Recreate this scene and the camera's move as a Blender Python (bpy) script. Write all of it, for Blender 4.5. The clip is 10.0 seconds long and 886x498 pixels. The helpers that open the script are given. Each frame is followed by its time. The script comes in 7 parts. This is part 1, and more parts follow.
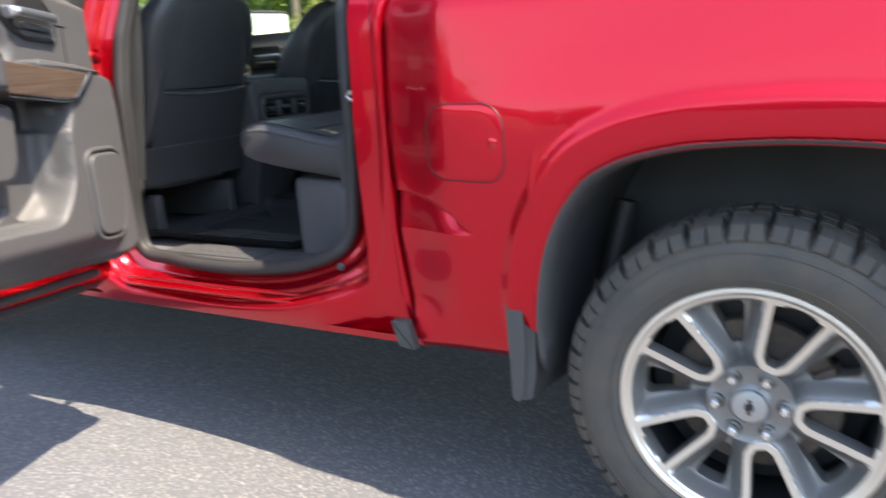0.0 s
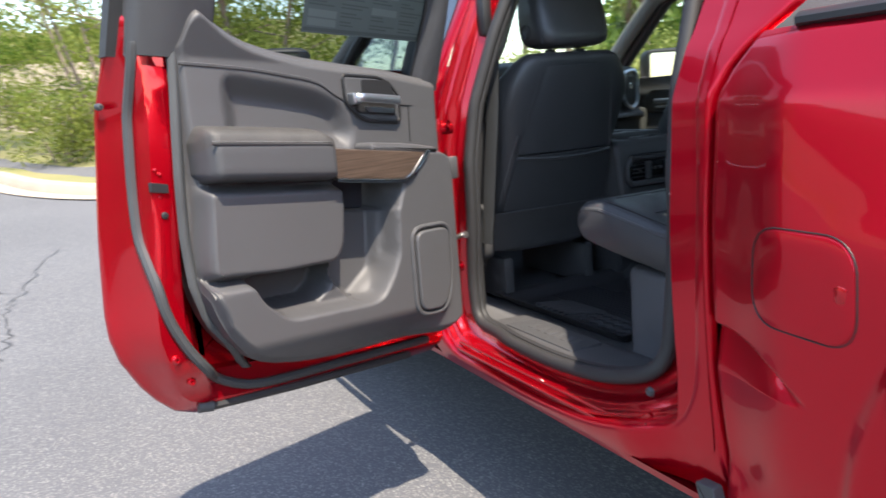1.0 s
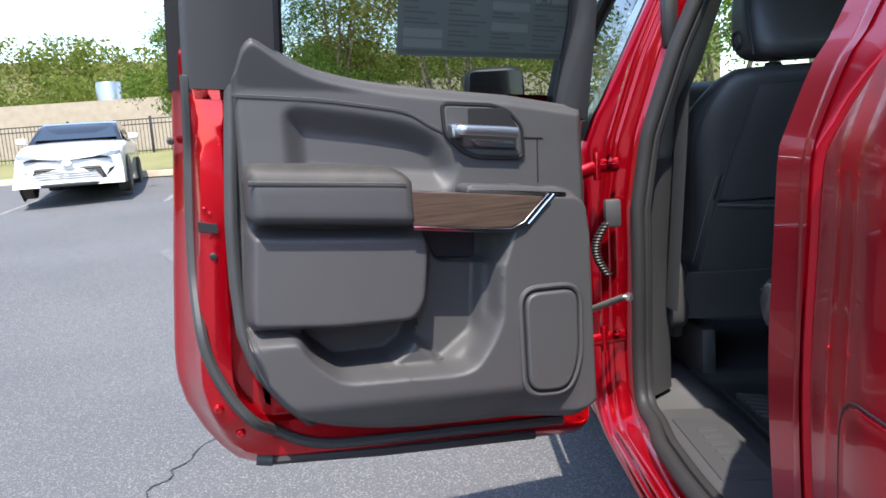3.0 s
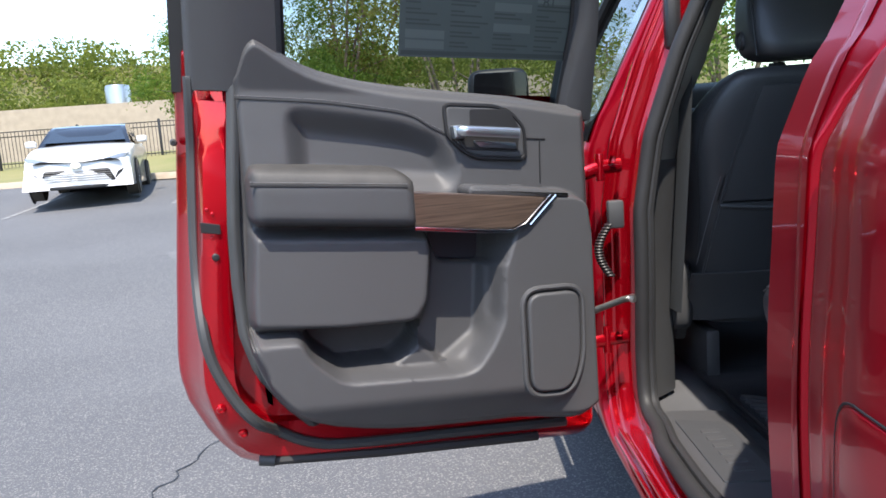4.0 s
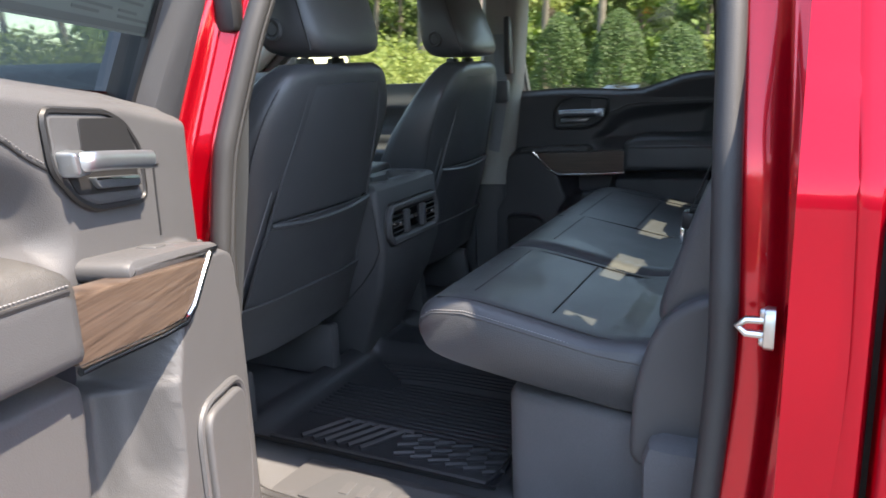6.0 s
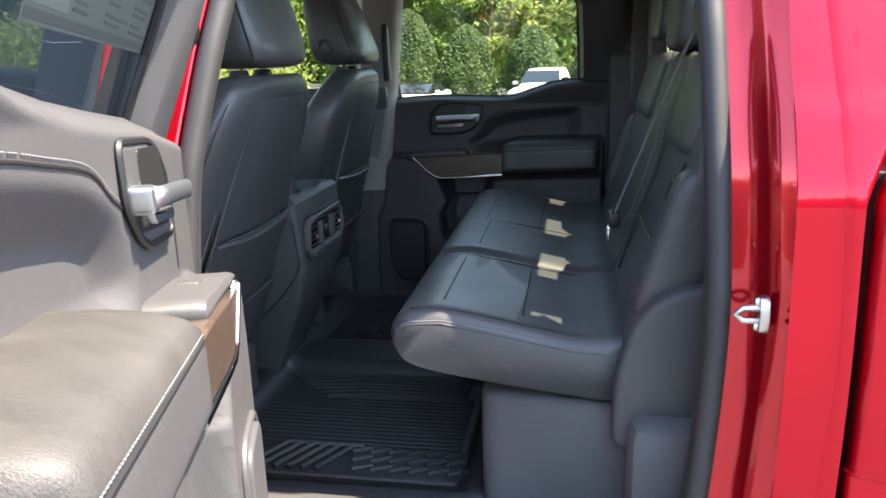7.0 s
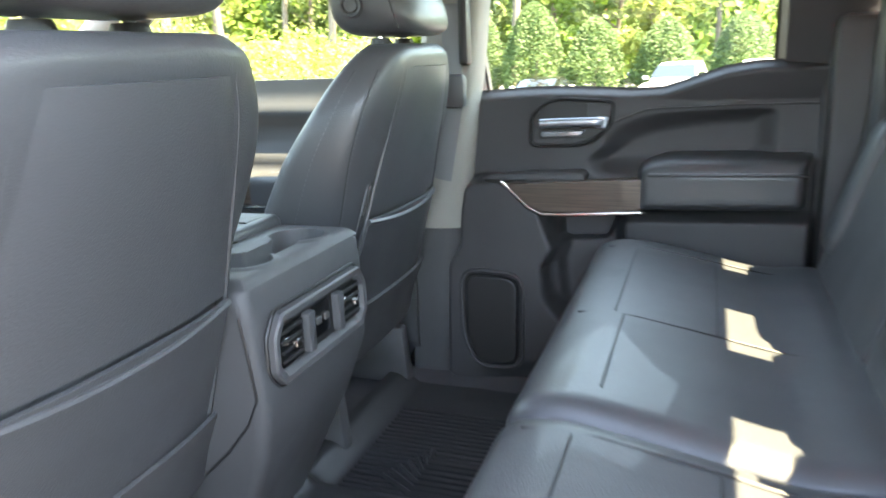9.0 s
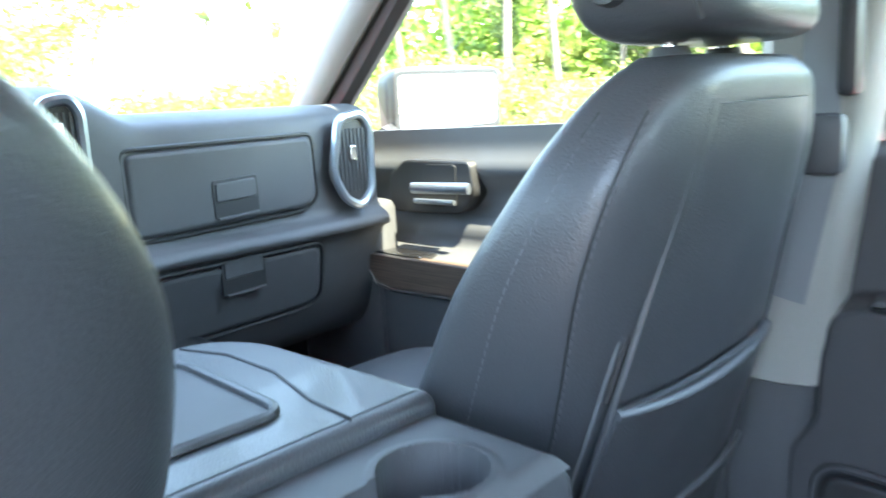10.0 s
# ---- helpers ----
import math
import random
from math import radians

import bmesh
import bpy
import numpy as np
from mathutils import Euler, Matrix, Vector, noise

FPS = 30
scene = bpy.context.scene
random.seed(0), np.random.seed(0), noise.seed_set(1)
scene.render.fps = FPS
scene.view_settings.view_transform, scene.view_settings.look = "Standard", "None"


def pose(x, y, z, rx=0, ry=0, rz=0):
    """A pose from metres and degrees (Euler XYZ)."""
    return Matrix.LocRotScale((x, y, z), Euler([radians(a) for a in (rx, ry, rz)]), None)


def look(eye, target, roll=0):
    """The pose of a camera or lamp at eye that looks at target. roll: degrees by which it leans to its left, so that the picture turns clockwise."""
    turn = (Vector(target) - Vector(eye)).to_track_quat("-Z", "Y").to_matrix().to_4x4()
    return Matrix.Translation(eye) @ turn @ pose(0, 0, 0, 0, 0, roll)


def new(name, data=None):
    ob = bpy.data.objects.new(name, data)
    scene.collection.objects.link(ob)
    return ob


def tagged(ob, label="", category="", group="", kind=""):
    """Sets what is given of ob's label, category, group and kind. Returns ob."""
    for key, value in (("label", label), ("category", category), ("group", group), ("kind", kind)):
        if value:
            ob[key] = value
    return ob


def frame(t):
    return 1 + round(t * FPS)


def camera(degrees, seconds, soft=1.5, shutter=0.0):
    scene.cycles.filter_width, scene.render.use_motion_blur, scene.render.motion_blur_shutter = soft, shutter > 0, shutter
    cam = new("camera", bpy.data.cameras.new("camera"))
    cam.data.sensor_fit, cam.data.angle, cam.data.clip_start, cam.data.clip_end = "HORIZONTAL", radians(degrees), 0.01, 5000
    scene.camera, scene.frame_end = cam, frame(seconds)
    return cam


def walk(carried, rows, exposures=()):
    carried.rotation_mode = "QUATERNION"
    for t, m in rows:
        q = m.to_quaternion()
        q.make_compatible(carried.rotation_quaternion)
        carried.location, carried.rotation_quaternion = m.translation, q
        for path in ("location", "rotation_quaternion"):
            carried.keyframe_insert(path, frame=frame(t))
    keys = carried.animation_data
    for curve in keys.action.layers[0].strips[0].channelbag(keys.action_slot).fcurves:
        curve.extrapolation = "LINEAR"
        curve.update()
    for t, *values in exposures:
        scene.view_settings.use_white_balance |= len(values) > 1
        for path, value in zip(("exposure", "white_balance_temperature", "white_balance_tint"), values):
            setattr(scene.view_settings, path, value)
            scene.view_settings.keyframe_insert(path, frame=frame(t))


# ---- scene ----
import functools

# ---------------------------------------------------------------- camera
cam = camera(62.1, 10.0, soft=1.6, shutter=0.3)
PATH = [
    (0, (0.156, -1.453, 1.132), (-0.806, 0.229, 0.635), -3.8),
    (0.5, (0.176, -1.246, 1.241), (-1.282, 0.055, 0.818), -4.6),
    (1, (0.154, -1.004, 1.274), (-1.603, -0.128, 0.895), -4.8),
    (1.5, (0.114, -0.74, 1.27), (-1.801, -0.262, 0.949), -4.9),
    (2, (0.019, -0.506, 1.312), (-1.946, -0.307, 0.998), -4.3),
    (2.5, (-0.044, -0.367, 1.295), (-2.022, -0.349, 0.996), -4.0),
    (4, (-0.042, -0.326, 1.281), (-2.022, -0.376, 1.009), -4.2),
    (4.5, (-0.153, -0.467, 1.334), (-2.089, -0.09, 1.002), -4.5),
    (5, (-0.367, -0.625, 1.355), (-2.063, 0.356, 0.956), -3.7),
    (5.5, (-0.658, -0.742, 1.391), (-1.952, 0.717, 0.946), -3.4),
    (5.7, (-0.767, -0.805, 1.398), (-1.882, 0.789, 0.932), -3.0),
    (6.8, (-1.21, -0.969, 1.432), (-1.609, 0.925, 0.93), -1.9),
    (7, (-1.227, -0.991, 1.445), (-1.572, 0.912, 0.936), -1.9),
    (7.5, (-1.236, -0.997, 1.446), (-1.524, 0.915, 0.934), -1.9),
    (8, (-1.235, -0.874, 1.428), (-1.552, 1.033, 0.914), -1.9),
    (8.5, (-1.269, -0.485, 1.397), (-1.703, 1.398, 0.882), -1.9),
    (9, (-1.354, -0.033, 1.385), (-2.009, 1.787, 0.876), -2.2),
    (9.5, (-1.474, 0.341, 1.381), (-2.459, 2.021, 0.925), -2.9),
    (10, (-1.602, 0.657, 1.376), (-2.995, 2.043, 1.003), -3.7),
]
EXPOSURES = [(0, 2.6, 7900, 12), (1, 2.15, 7400, 12), (2.5, 1.82, 6800, 11), (4, 1.72, 6800, 11), (4.5, 2.0, 7100, 11), (5.5, 2.8, 7700, 14), (7.5, 3.35, 7900, 12), (8, 3.5, 7800, 12), (8.5, 4.55, 7900, 12), (9, 5.25, 9000, 13), (9.5, 5.5, 8600, 14), (10, 5.4, 7200, 10)]
walk(cam, [(t, look(eye, target, roll)) for t, eye, target, roll in PATH], EXPOSURES)

# ---------------------------------------------------------------- light
SUN = Vector((0.565, -0.020, 1.0)).normalized()
sun = new("sun", bpy.data.lights.new("sun", "SUN"))
sun.data.energy, sun.data.angle, sun.data.color = 2.75, radians(0.55), (1.0, 0.95, 0.88)
sun.matrix_basis = SUN.to_track_quat("Z", "Y").to_matrix().to_4x4()
world = bpy.data.worlds.new("sky")
scene.world = world
world.use_nodes = True
wn, wl = world.node_tree.nodes, world.node_tree.links
sky = wn.new("ShaderNodeTexSky")
sky.sky_type, sky.sun_disc = "NISHITA", False
sky.sun_elevation = math.asin(SUN.z)
sky.sun_rotation = math.atan2(SUN.x, SUN.y)
sky.dust_density, sky.air_density = 0.4, 1.0
wl.new(sky.outputs[0], wn["Background"].inputs[0])
wn["Background"].inputs[1].default_value = 0.15

# ---------------------------------------------------------------- materials
def mat(name, colour, rough=0.5, metal=0.0, coat=0.0, grain=0.0, gscale=400.0, bump=0.0, bscale=300.0, var=0.0, vscale=6.0, colour2=None, spec=0.5, trans=0.0, rvar=0.0, stretch=(1, 1, 1)):
    """A principled material with fine grain, large-scale variation and bump."""
    m = bpy.data.materials.new(name)
    m.use_nodes = True
    n, l = m.node_tree.nodes, m.node_tree.links
    b = n["Principled BSDF"]
    b.inputs["Roughness"].default_value = rough
    b.inputs["Metallic"].default_value = metal
    b.inputs["Coat Weight"].default_value = coat
    b.inputs["Coat Roughness"].default_value = 0.03
    b.inputs["Specular IOR Level"].default_value = spec
    b.inputs["Transmission Weight"].default_value = trans
    tc = n.new("ShaderNodeTexCoord")
    mp = n.new("ShaderNodeMapping")
    mp.inputs["Scale"].default_value = stretch
    l.new(tc.outputs["Object"], mp.inputs["Vector"])
    c2 = colour2 or tuple(c * 0.6 for c in colour)
    base = n.new("ShaderNodeRGB")
    base.outputs[0].default_value = (*colour, 1)
    out = base.outputs[0]
    def mixin(out, scale, amount, detail):
        t = n.new("ShaderNodeTexNoise")
        t.inputs["Scale"].default_value, t.inputs["Detail"].default_value = scale, detail
        l.new(mp.outputs[0], t.inputs["Vector"])
        r = n.new("ShaderNodeMapRange")
        r.inputs["From Min"].default_value, r.inputs["From Max"].default_value = 0.35, 0.65
        r.inputs["To Max"].default_value = amount
        l.new(t.outputs["Fac"], r.inputs["Value"])
        x = n.new("ShaderNodeMix")
        x.data_type = "RGBA"
        l.new(r.outputs[0], x.inputs["Factor"])
        l.new(out, x.inputs["A"])
        x.inputs["B"].default_value = (*c2, 1)
        return x.outputs["Result"], r.outputs[0]
    if var:
        out, fac = mixin(out, vscale, var, 5)
        if rvar:
            q = n.new("ShaderNodeMath")
            q.operation, q.inputs[1].default_value, q.inputs[2].default_value = "MULTIPLY_ADD", rvar / max(var, 1e-3), rough
            l.new(fac, q.inputs[0])
            l.new(q.outputs[0], b.inputs["Roughness"])
    if grain:
        out, _ = mixin(out, gscale, grain, 2)
    l.new(out, b.inputs["Base Color"])
    if bump:
        t = n.new("ShaderNodeTexNoise")
        t.inputs["Scale"].default_value, t.inputs["Detail"].default_value = bscale, 3
        l.new(mp.outputs[0], t.inputs["Vector"])
        u = n.new("ShaderNodeBump")
        u.inputs["Strength"].default_value, u.inputs["Distance"].default_value = bump, 0.002
        l.new(t.outputs["Fac"], u.inputs["Height"])
        l.new(u.outputs[0], b.inputs["Normal"])
    return m


def glass(name, tint, rough=0.0, dark=0.0):
    """A thin pane: mostly see-through with the tint, and mirror-like gloss that grows at grazing angles."""
    m = bpy.data.materials.new(name)
    m.use_nodes = True
    n, l = m.node_tree.nodes, m.node_tree.links
    for x in list(n):
        n.remove(x)
    o, t, g, x, f, p, q = (n.new("ShaderNode" + k) for k in ("OutputMaterial", "BsdfTransparent", "BsdfGlossy", "MixShader", "LayerWeight", "Math", "Math"))
    t.inputs[0].default_value = (*tint, 1)
    g.inputs["Roughness"].default_value = rough
    p.operation, p.inputs[1].default_value = "POWER", 5.0
    q.operation, q.inputs[1].default_value, q.inputs[2].default_value = "MULTIPLY_ADD", 0.9, 0.06
    l.new(f.outputs["Facing"], p.inputs[0])
    l.new(p.outputs[0], q.inputs[0])
    l.new(q.outputs[0], x.inputs[0])
    l.new(t.outputs[0], x.inputs[1])
    l.new(g.outputs[0], x.inputs[2])
    l.new(x.outputs[0], o.inputs[0])
    return m


RED = mat("red_clearcoat_paint", (0.51, 0.0016, 0.017), 0.28, 0.78, 0.50, spec=0.3, grain=0.12, gscale=2500, colour2=(0.66, 0.02, 0.03))
JAMB = mat("red_jamb_paint", (0.48, 0.002, 0.012), 0.22, 0.70, 0.8, var=0.12, vscale=9)
TRIM = mat("grey_moulded_plastic", (0.062, 0.062, 0.065), 0.43, bump=0.3, bscale=700, var=0.25, vscale=5, grain=0.2, gscale=900, colour2=(0.050, 0.050, 0.052), rvar=0.12)
TRIM2 = mat("dark_moulded_plastic", (0.052, 0.053, 0.056), 0.50, bump=0.3, bscale=800, var=0.2, vscale=6, rvar=0.1)
# the same door plastic as TRIM, darkened for the shade on the far door
FARTRIM = mat("shade_darkened_plastic", (0.036, 0.036, 0.039), 0.46, bump=0.3, bscale=800, var=0.2, vscale=6, rvar=0.1)
PILLAR = mat("light_grey_woven_trim", (0.27, 0.258, 0.235), 0.85, bump=0.5, bscale=1500, grain=0.3, gscale=1300)
ROOFING = mat("pale_headliner_cloth", (0.48, 0.46, 0.43), 0.95, bump=0.5, bscale=1500, grain=0.2, gscale=1300)
LEATHER = mat("black_leather", (0.050, 0.052, 0.056), 0.36, coat=0.10, bump=0.35, bscale=420, var=0.25, vscale=4, rvar=0.12, grain=0.15, gscale=600)
DUSTY = mat("dusty_grey_plastic", (0.034, 0.033, 0.032), 0.58, bump=0.4, bscale=420, var=0.7, vscale=14, colour2=(0.060, 0.057, 0.053), grain=0.4, gscale=240, stretch=(1, 2.2, 1))
BELT = mat("grey_belt_webbing", (0.17, 0.175, 0.18), 0.7, bump=0.5, bscale=1200, grain=0.2, gscale=900)
STITCH = mat("grey_thread", (0.15, 0.15, 0.155), 0.8)
THREAD = mat("dark_seat_thread", (0.085, 0.086, 0.09), 0.8)
RUBBER = mat("black_rubber", (0.025, 0.025, 0.026), 0.6, bump=0.2, bscale=500, var=0.3, vscale=12)
SEAL = mat("grey_rubber_seal", (0.044, 0.047, 0.049), 0.55, var=0.3, vscale=10)
MATTE = mat("black_rubber_mat", (0.020, 0.021, 0.024), 0.40, bump=0.2, bscale=300, var=0.4, vscale=3, colour2=(0.03, 0.03, 0.03))
CARPET = mat("charcoal_carpet", (0.105, 0.106, 0.112), 0.95, bump=1.0, bscale=900, grain=0.5, gscale=700, var=0.4, vscale=5)
CHROME = mat("chrome", (0.80, 0.80, 0.80), 0.12, 1.0)
SATIN = mat("satin_silver", (0.42, 0.46, 0.50), 0.28, 0.9)
WOOD = mat("dark_striped_wood", (0.032, 0.021, 0.016), 0.32, coat=0.5, var=0.9, vscale=7, colour2=(0.092, 0.064, 0.048), stretch=(1, 1, 40), grain=0.5, gscale=30)
TYRE = mat("tyre_rubber", (0.046, 0.045, 0.043), 0.8, bump=0.3, bscale=250, var=0.8, vscale=9, colour2=(0.085, 0.070, 0.054), grain=0.3, gscale=120)
RIMF = mat("machined_alloy", (0.74, 0.71, 0.66), 0.32, 0.9, coat=0.2, grain=0.15, gscale=900)
RIMG = mat("grey_painted_alloy", (0.185, 0.18, 0.172), 0.40, 0.40, coat=0.35, var=0.2, vscale=20)
STEEL = mat("zinc_steel", (0.55, 0.54, 0.52), 0.3, 0.95, var=0.3, vscale=30)
IRON = mat("rusty_iron", (0.12, 0.09, 0.07), 0.7, 0.4, var=0.6, vscale=40, colour2=(0.06, 0.05, 0.045))
BLACK = mat("black_plastic", (0.012, 0.012, 0.013), 0.5)
BIN = mat("dark_navy_liner", (0.016, 0.018, 0.026), 0.45, bump=0.2, bscale=600, var=0.2, vscale=8)
GLOSSB = mat("gloss_black_plastic", (0.008, 0.008, 0.009), 0.12, coat=0.5)
REDPL = mat("red_plastic", (0.6, 0.02, 0.02), 0.4)
WHITE = mat("white_car_paint", (0.66, 0.66, 0.655), 0.30, coat=0.8, var=0.06, vscale=3)
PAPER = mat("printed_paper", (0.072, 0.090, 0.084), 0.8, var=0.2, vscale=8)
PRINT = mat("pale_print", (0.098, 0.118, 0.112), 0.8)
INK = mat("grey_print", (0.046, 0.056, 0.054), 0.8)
WINDOW = glass("clear_car_glass", (0.72, 0.78, 0.70))
DARKGL = glass("tinted_car_glass", (0.44, 0.48, 0.47))
MIRROR = mat("mirror_glass", (0.42, 0.44, 0.46), 0.01, 1.0)
# ---------------------------------------------------------------- mesh tools
PLACE = {}
SPOT = Matrix.Identity(4)  # where the part being built stands



def thing(name, at, label, category, group="", kind=""):
    """An Empty at its base, that parents its parts."""
    ob = new(name)
    ob.location = at
    PLACE[ob] = Matrix.Translation(at)
    return tagged(ob, label, category, group, kind)


def part(name, bm, material, parent=None, label="", smooth=42, fix=True):
    """Links a bmesh as one mesh object under a thing or a part."""
    if fix:
        bmesh.ops.recalc_face_normals(bm, faces=bm.faces)
    me = bpy.data.meshes.new(name)
    bm.to_mesh(me)
    bm.free()
    return part_mesh(name, me, material, parent, label, smooth)


def part_mesh(name, me, material, parent=None, label="", smooth=42):
    me.transform(SPOT)
    for m in material if isinstance(material, (list, tuple)) else [material]:
        me.materials.append(m)
    me.polygons.foreach_set("use_smooth", [True] * len(me.polygons))
    if smooth < 180:
        me.set_sharp_from_angle(angle=radians(smooth))
    ob = new(name, me)
    PLACE[ob] = Matrix.Identity(4)
    if parent:
        ob.parent = parent
        ob.matrix_parent_inverse = PLACE[parent].inverted()
    if label:
        ob["label"] = label
    return ob


def ident(a, b, c):
    return Vector((a, b, c))


def rounded(pts, r=0.02, n=4):
    """A polygon with its corners rounded; a point may carry its own radius."""
    out = []
    k = len(pts)
    for i in range(k):
        p, a, b = Vector(pts[i][:2]), Vector(pts[i - 1][:2]), Vector(pts[(i + 1) % k][:2])
        rr = pts[i][2] if len(pts[i]) > 2 else r
        u, v = a - p, b - p
        d = min(rr, u.length * 0.48, v.length * 0.48)
        if d < 1e-5:
            out.append((p.x, p.y))
            continue
        u, v = p + u.normalized() * d, p + v.normalized() * d
        for j in range(n + 1):
            t = j / n
            q = (1 - t) ** 2 * u + 2 * t * (1 - t) * p + t * t * v
            out.append((q.x, q.y))
    return out


def spline(pts, n=6, closed=False):
    """A smooth curve through points of any dimension."""
    P = [np.array(p, float) for p in pts]
    k, out = len(P), []
    for i in range(k if closed else k - 1):
        a, b = P[i], P[(i + 1) % k]
        p = P[i - 1] if closed or i else a
        q = P[(i + 2) % k] if closed or i < k - 2 else b
        for j in range(n):
            t = j / n
            out.append(tuple(0.5 * (2 * a + (b - p) * t + (2 * p - 5 * a + 4 * b - q) * t * t + (3 * a - p - 3 * b + q) * t ** 3)))
    if not closed:
        out.append(tuple(P[-1]))
    return out


def inset(poly, d):
    """The polygon moved inwards by d (counter-clockwise or clockwise alike)."""
    k = len(poly)
    area = sum(poly[i - 1][0] * poly[i][1] - poly[i][0] * poly[i - 1][1] for i in range(k))
    s = 1 if area > 0 else -1
    out = []
    for i in range(k):
        p = Vector(poly[i])
        u, v = p - Vector(poly[i - 1]), Vector(poly[(i + 1) % k]) - p
        if u.length < 1e-9:
            u = v
        if v.length < 1e-9:
            v = u
        u, v = u.normalized(), v.normalized()
        m = Vector((-u.y - v.y, u.x + v.x)) * s
        m = m.normalized() if m.length > 1e-6 else Vector((0, 0))
        f = max(0.5, math.sqrt(max(0.0, (1 + u.dot(v)) / 2)))
        q = p + m * (d / f)
        out.append((q.x, q.y))
    return out


def rings_to(bm, rings, closed=True, cap0=True, cap1=True, mats=None):
    """Quads between rings of equal count."""
    vs = [[bm.verts.new(p) for p in r] for r in rings]
    n = len(vs[0])
    for i in range(len(vs) - 1):
        for j in range(n if closed else n - 1):
            k = (j + 1) % n
            f = bm.faces.new((vs[i][j], vs[i][k], vs[i + 1][k], vs[i + 1][j]))
            if mats:
                f.material_index = mats[i]
    if cap0:
        bm.faces.new(vs[0][::-1])
    if cap1:
        bm.faces.new(vs[-1])
    return vs


def slab(poly, c0, c1, T=ident, bevel=0.004, seg=2, bm=None, back=False):
    """A plate with the outline poly from depth c0 to c1, its rim at c1 rounded."""
    bm = bm or bmesh.new()
    d = 1 if c1 > c0 else -1
    prof = [(0.0, c0)]
    if back and bevel:
        prof = [(bevel * (1 - math.sin(a)), c0 + d * bevel * (1 - math.cos(a))) for a in [math.pi / 2 * i / seg for i in range(seg + 1)]]
    if bevel:
        prof += [(bevel * (1 - math.cos(a)), c1 - d * bevel * (1 - math.sin(a))) for a in [math.pi / 2 * i / seg for i in range(seg + 1)]]
    else:
        prof.append((0.0, c1))
    span = min(max(p[k] for p in poly) - min(p[k] for p in poly) for k in (0, 1))
    if bevel and span > 8 * bevel:
        prof.append((bevel * 1.3, c1))
    rings_to(bm, [[T(a, b, c) for a, b in (inset(poly, o) if o else poly)] for o, c in prof])
    return bm


def box(lo, hi, bevel=0.004, T=ident, bm=None, seg=2):
    x0, y0, z0 = lo
    x1, y1, z1 = hi
    b = min(bevel, (x1 - x0) * 0.45, (y1 - y0) * 0.45)
    poly = rounded([(x0, y0), (x1, y0), (x1, y1), (x0, y1)], b, 2 if b else 1)
    return slab(poly, z0, z1, T, min(bevel, (z1 - z0) * 0.45), seg, bm, back=True)


def tube(path, r, closed=False, n=8, bm=None, flat=1.0, up=(0, 0, 1), taper=None):
    """A round (or flattened) rod along a path of 3D points."""
    bm = bm or bmesh.new()
    P = [Vector(p) for p in path]
    k = len(P)
    rings = []
    side = Vector(up)
    for i, p in enumerate(P):
        a = P[i - 1] if closed or i else p
        b = P[(i + 1) % k] if closed or i < k - 1 else p
        t = (b - a).normalized()
        s = side - t * side.dot(t)
        if s.length < 1e-5:
            s = t.orthogonal()
        s.normalize()
        side = s
        w = t.cross(s)
        rr = r * (taper[i] if taper else 1)
        rings.append([p + rr * (math.cos(2 * math.pi * j / n) * s + flat * math.sin(2 * math.pi * j / n) * w) for j in range(n)])
    if closed:
        vs = [[bm.verts.new(q) for q in r_] for r_ in rings]
        for i in range(k):
            for j in range(n):
                m = (j + 1) % n
                bm.faces.new((vs[i][j], vs[i][m], vs[(i + 1) % k][m], vs[(i + 1) % k][j]))
    else:
        rings_to(bm, rings)
    return bm


def revolve(profile, centre, axis="y", n=48, bm=None, caps=False):
    """A turned shape; the profile holds (radius, offset along the axis)."""
    bm = bm or bmesh.new()
    rings = []
    for r, o in profile:
        ring = []
        for j in range(n):
            a = 2 * math.pi * j / n
            c, s = r * math.cos(a), r * math.sin(a)
            v = (c, o, s) if axis == "y" else (o, c, s) if axis == "x" else (c, s, o)
            ring.append(Vector(centre) + Vector(v))
        rings.append(ring)
    rings_to(bm, rings, cap0=caps, cap1=caps)
    return bm


def superring(cx, cy, hw, hd, e=3.5, n=36):
    """A rounded rectangle as a superellipse round (cx, cy)."""
    out = []
    for j in range(n):
        a = 2 * math.pi * j / n
        c, s = math.cos(a), math.sin(a)
        out.append((cx + hw * math.copysign(abs(c) ** (2 / e), c), cy + hd * math.copysign(abs(s) ** (2 / e), s)))
    return out


def cushion(size, T=ident, e=4.0, n=18, puff=0.0, bm=None):
    """A soft rounded block: a divided cube pressed into a superellipsoid, with puffed faces."""
    bm = bm or bmesh.new()
    hx, hy, hz = (s / 2 for s in size)
    made = {}
    def vert(i, j, k):
        key = (i, j, k)
        if key not in made:
            p = [2 * q / n - 1 for q in key]
            m = max(abs(q) for q in p)
            l = sum(abs(q) ** e for q in p) ** (1 / e)
            f = m / l if l else 1
            q = [v * f for v in p]
            made[key] = bm.verts.new(T(q[0] * hx, q[1] * hy, q[2] * hz))
        return made[key]
    for i in range(n):
        for j in range(n):
            for w in (0, n):
                for pick in (lambda a, b: (w, a, b), lambda a, b: (a, w, b), lambda a, b: (a, b, w)):
                    bm.faces.new([vert(*pick(a, b)) for a, b in ((i, j), (i + 1, j), (i + 1, j + 1), (i, j + 1))])
    return bm


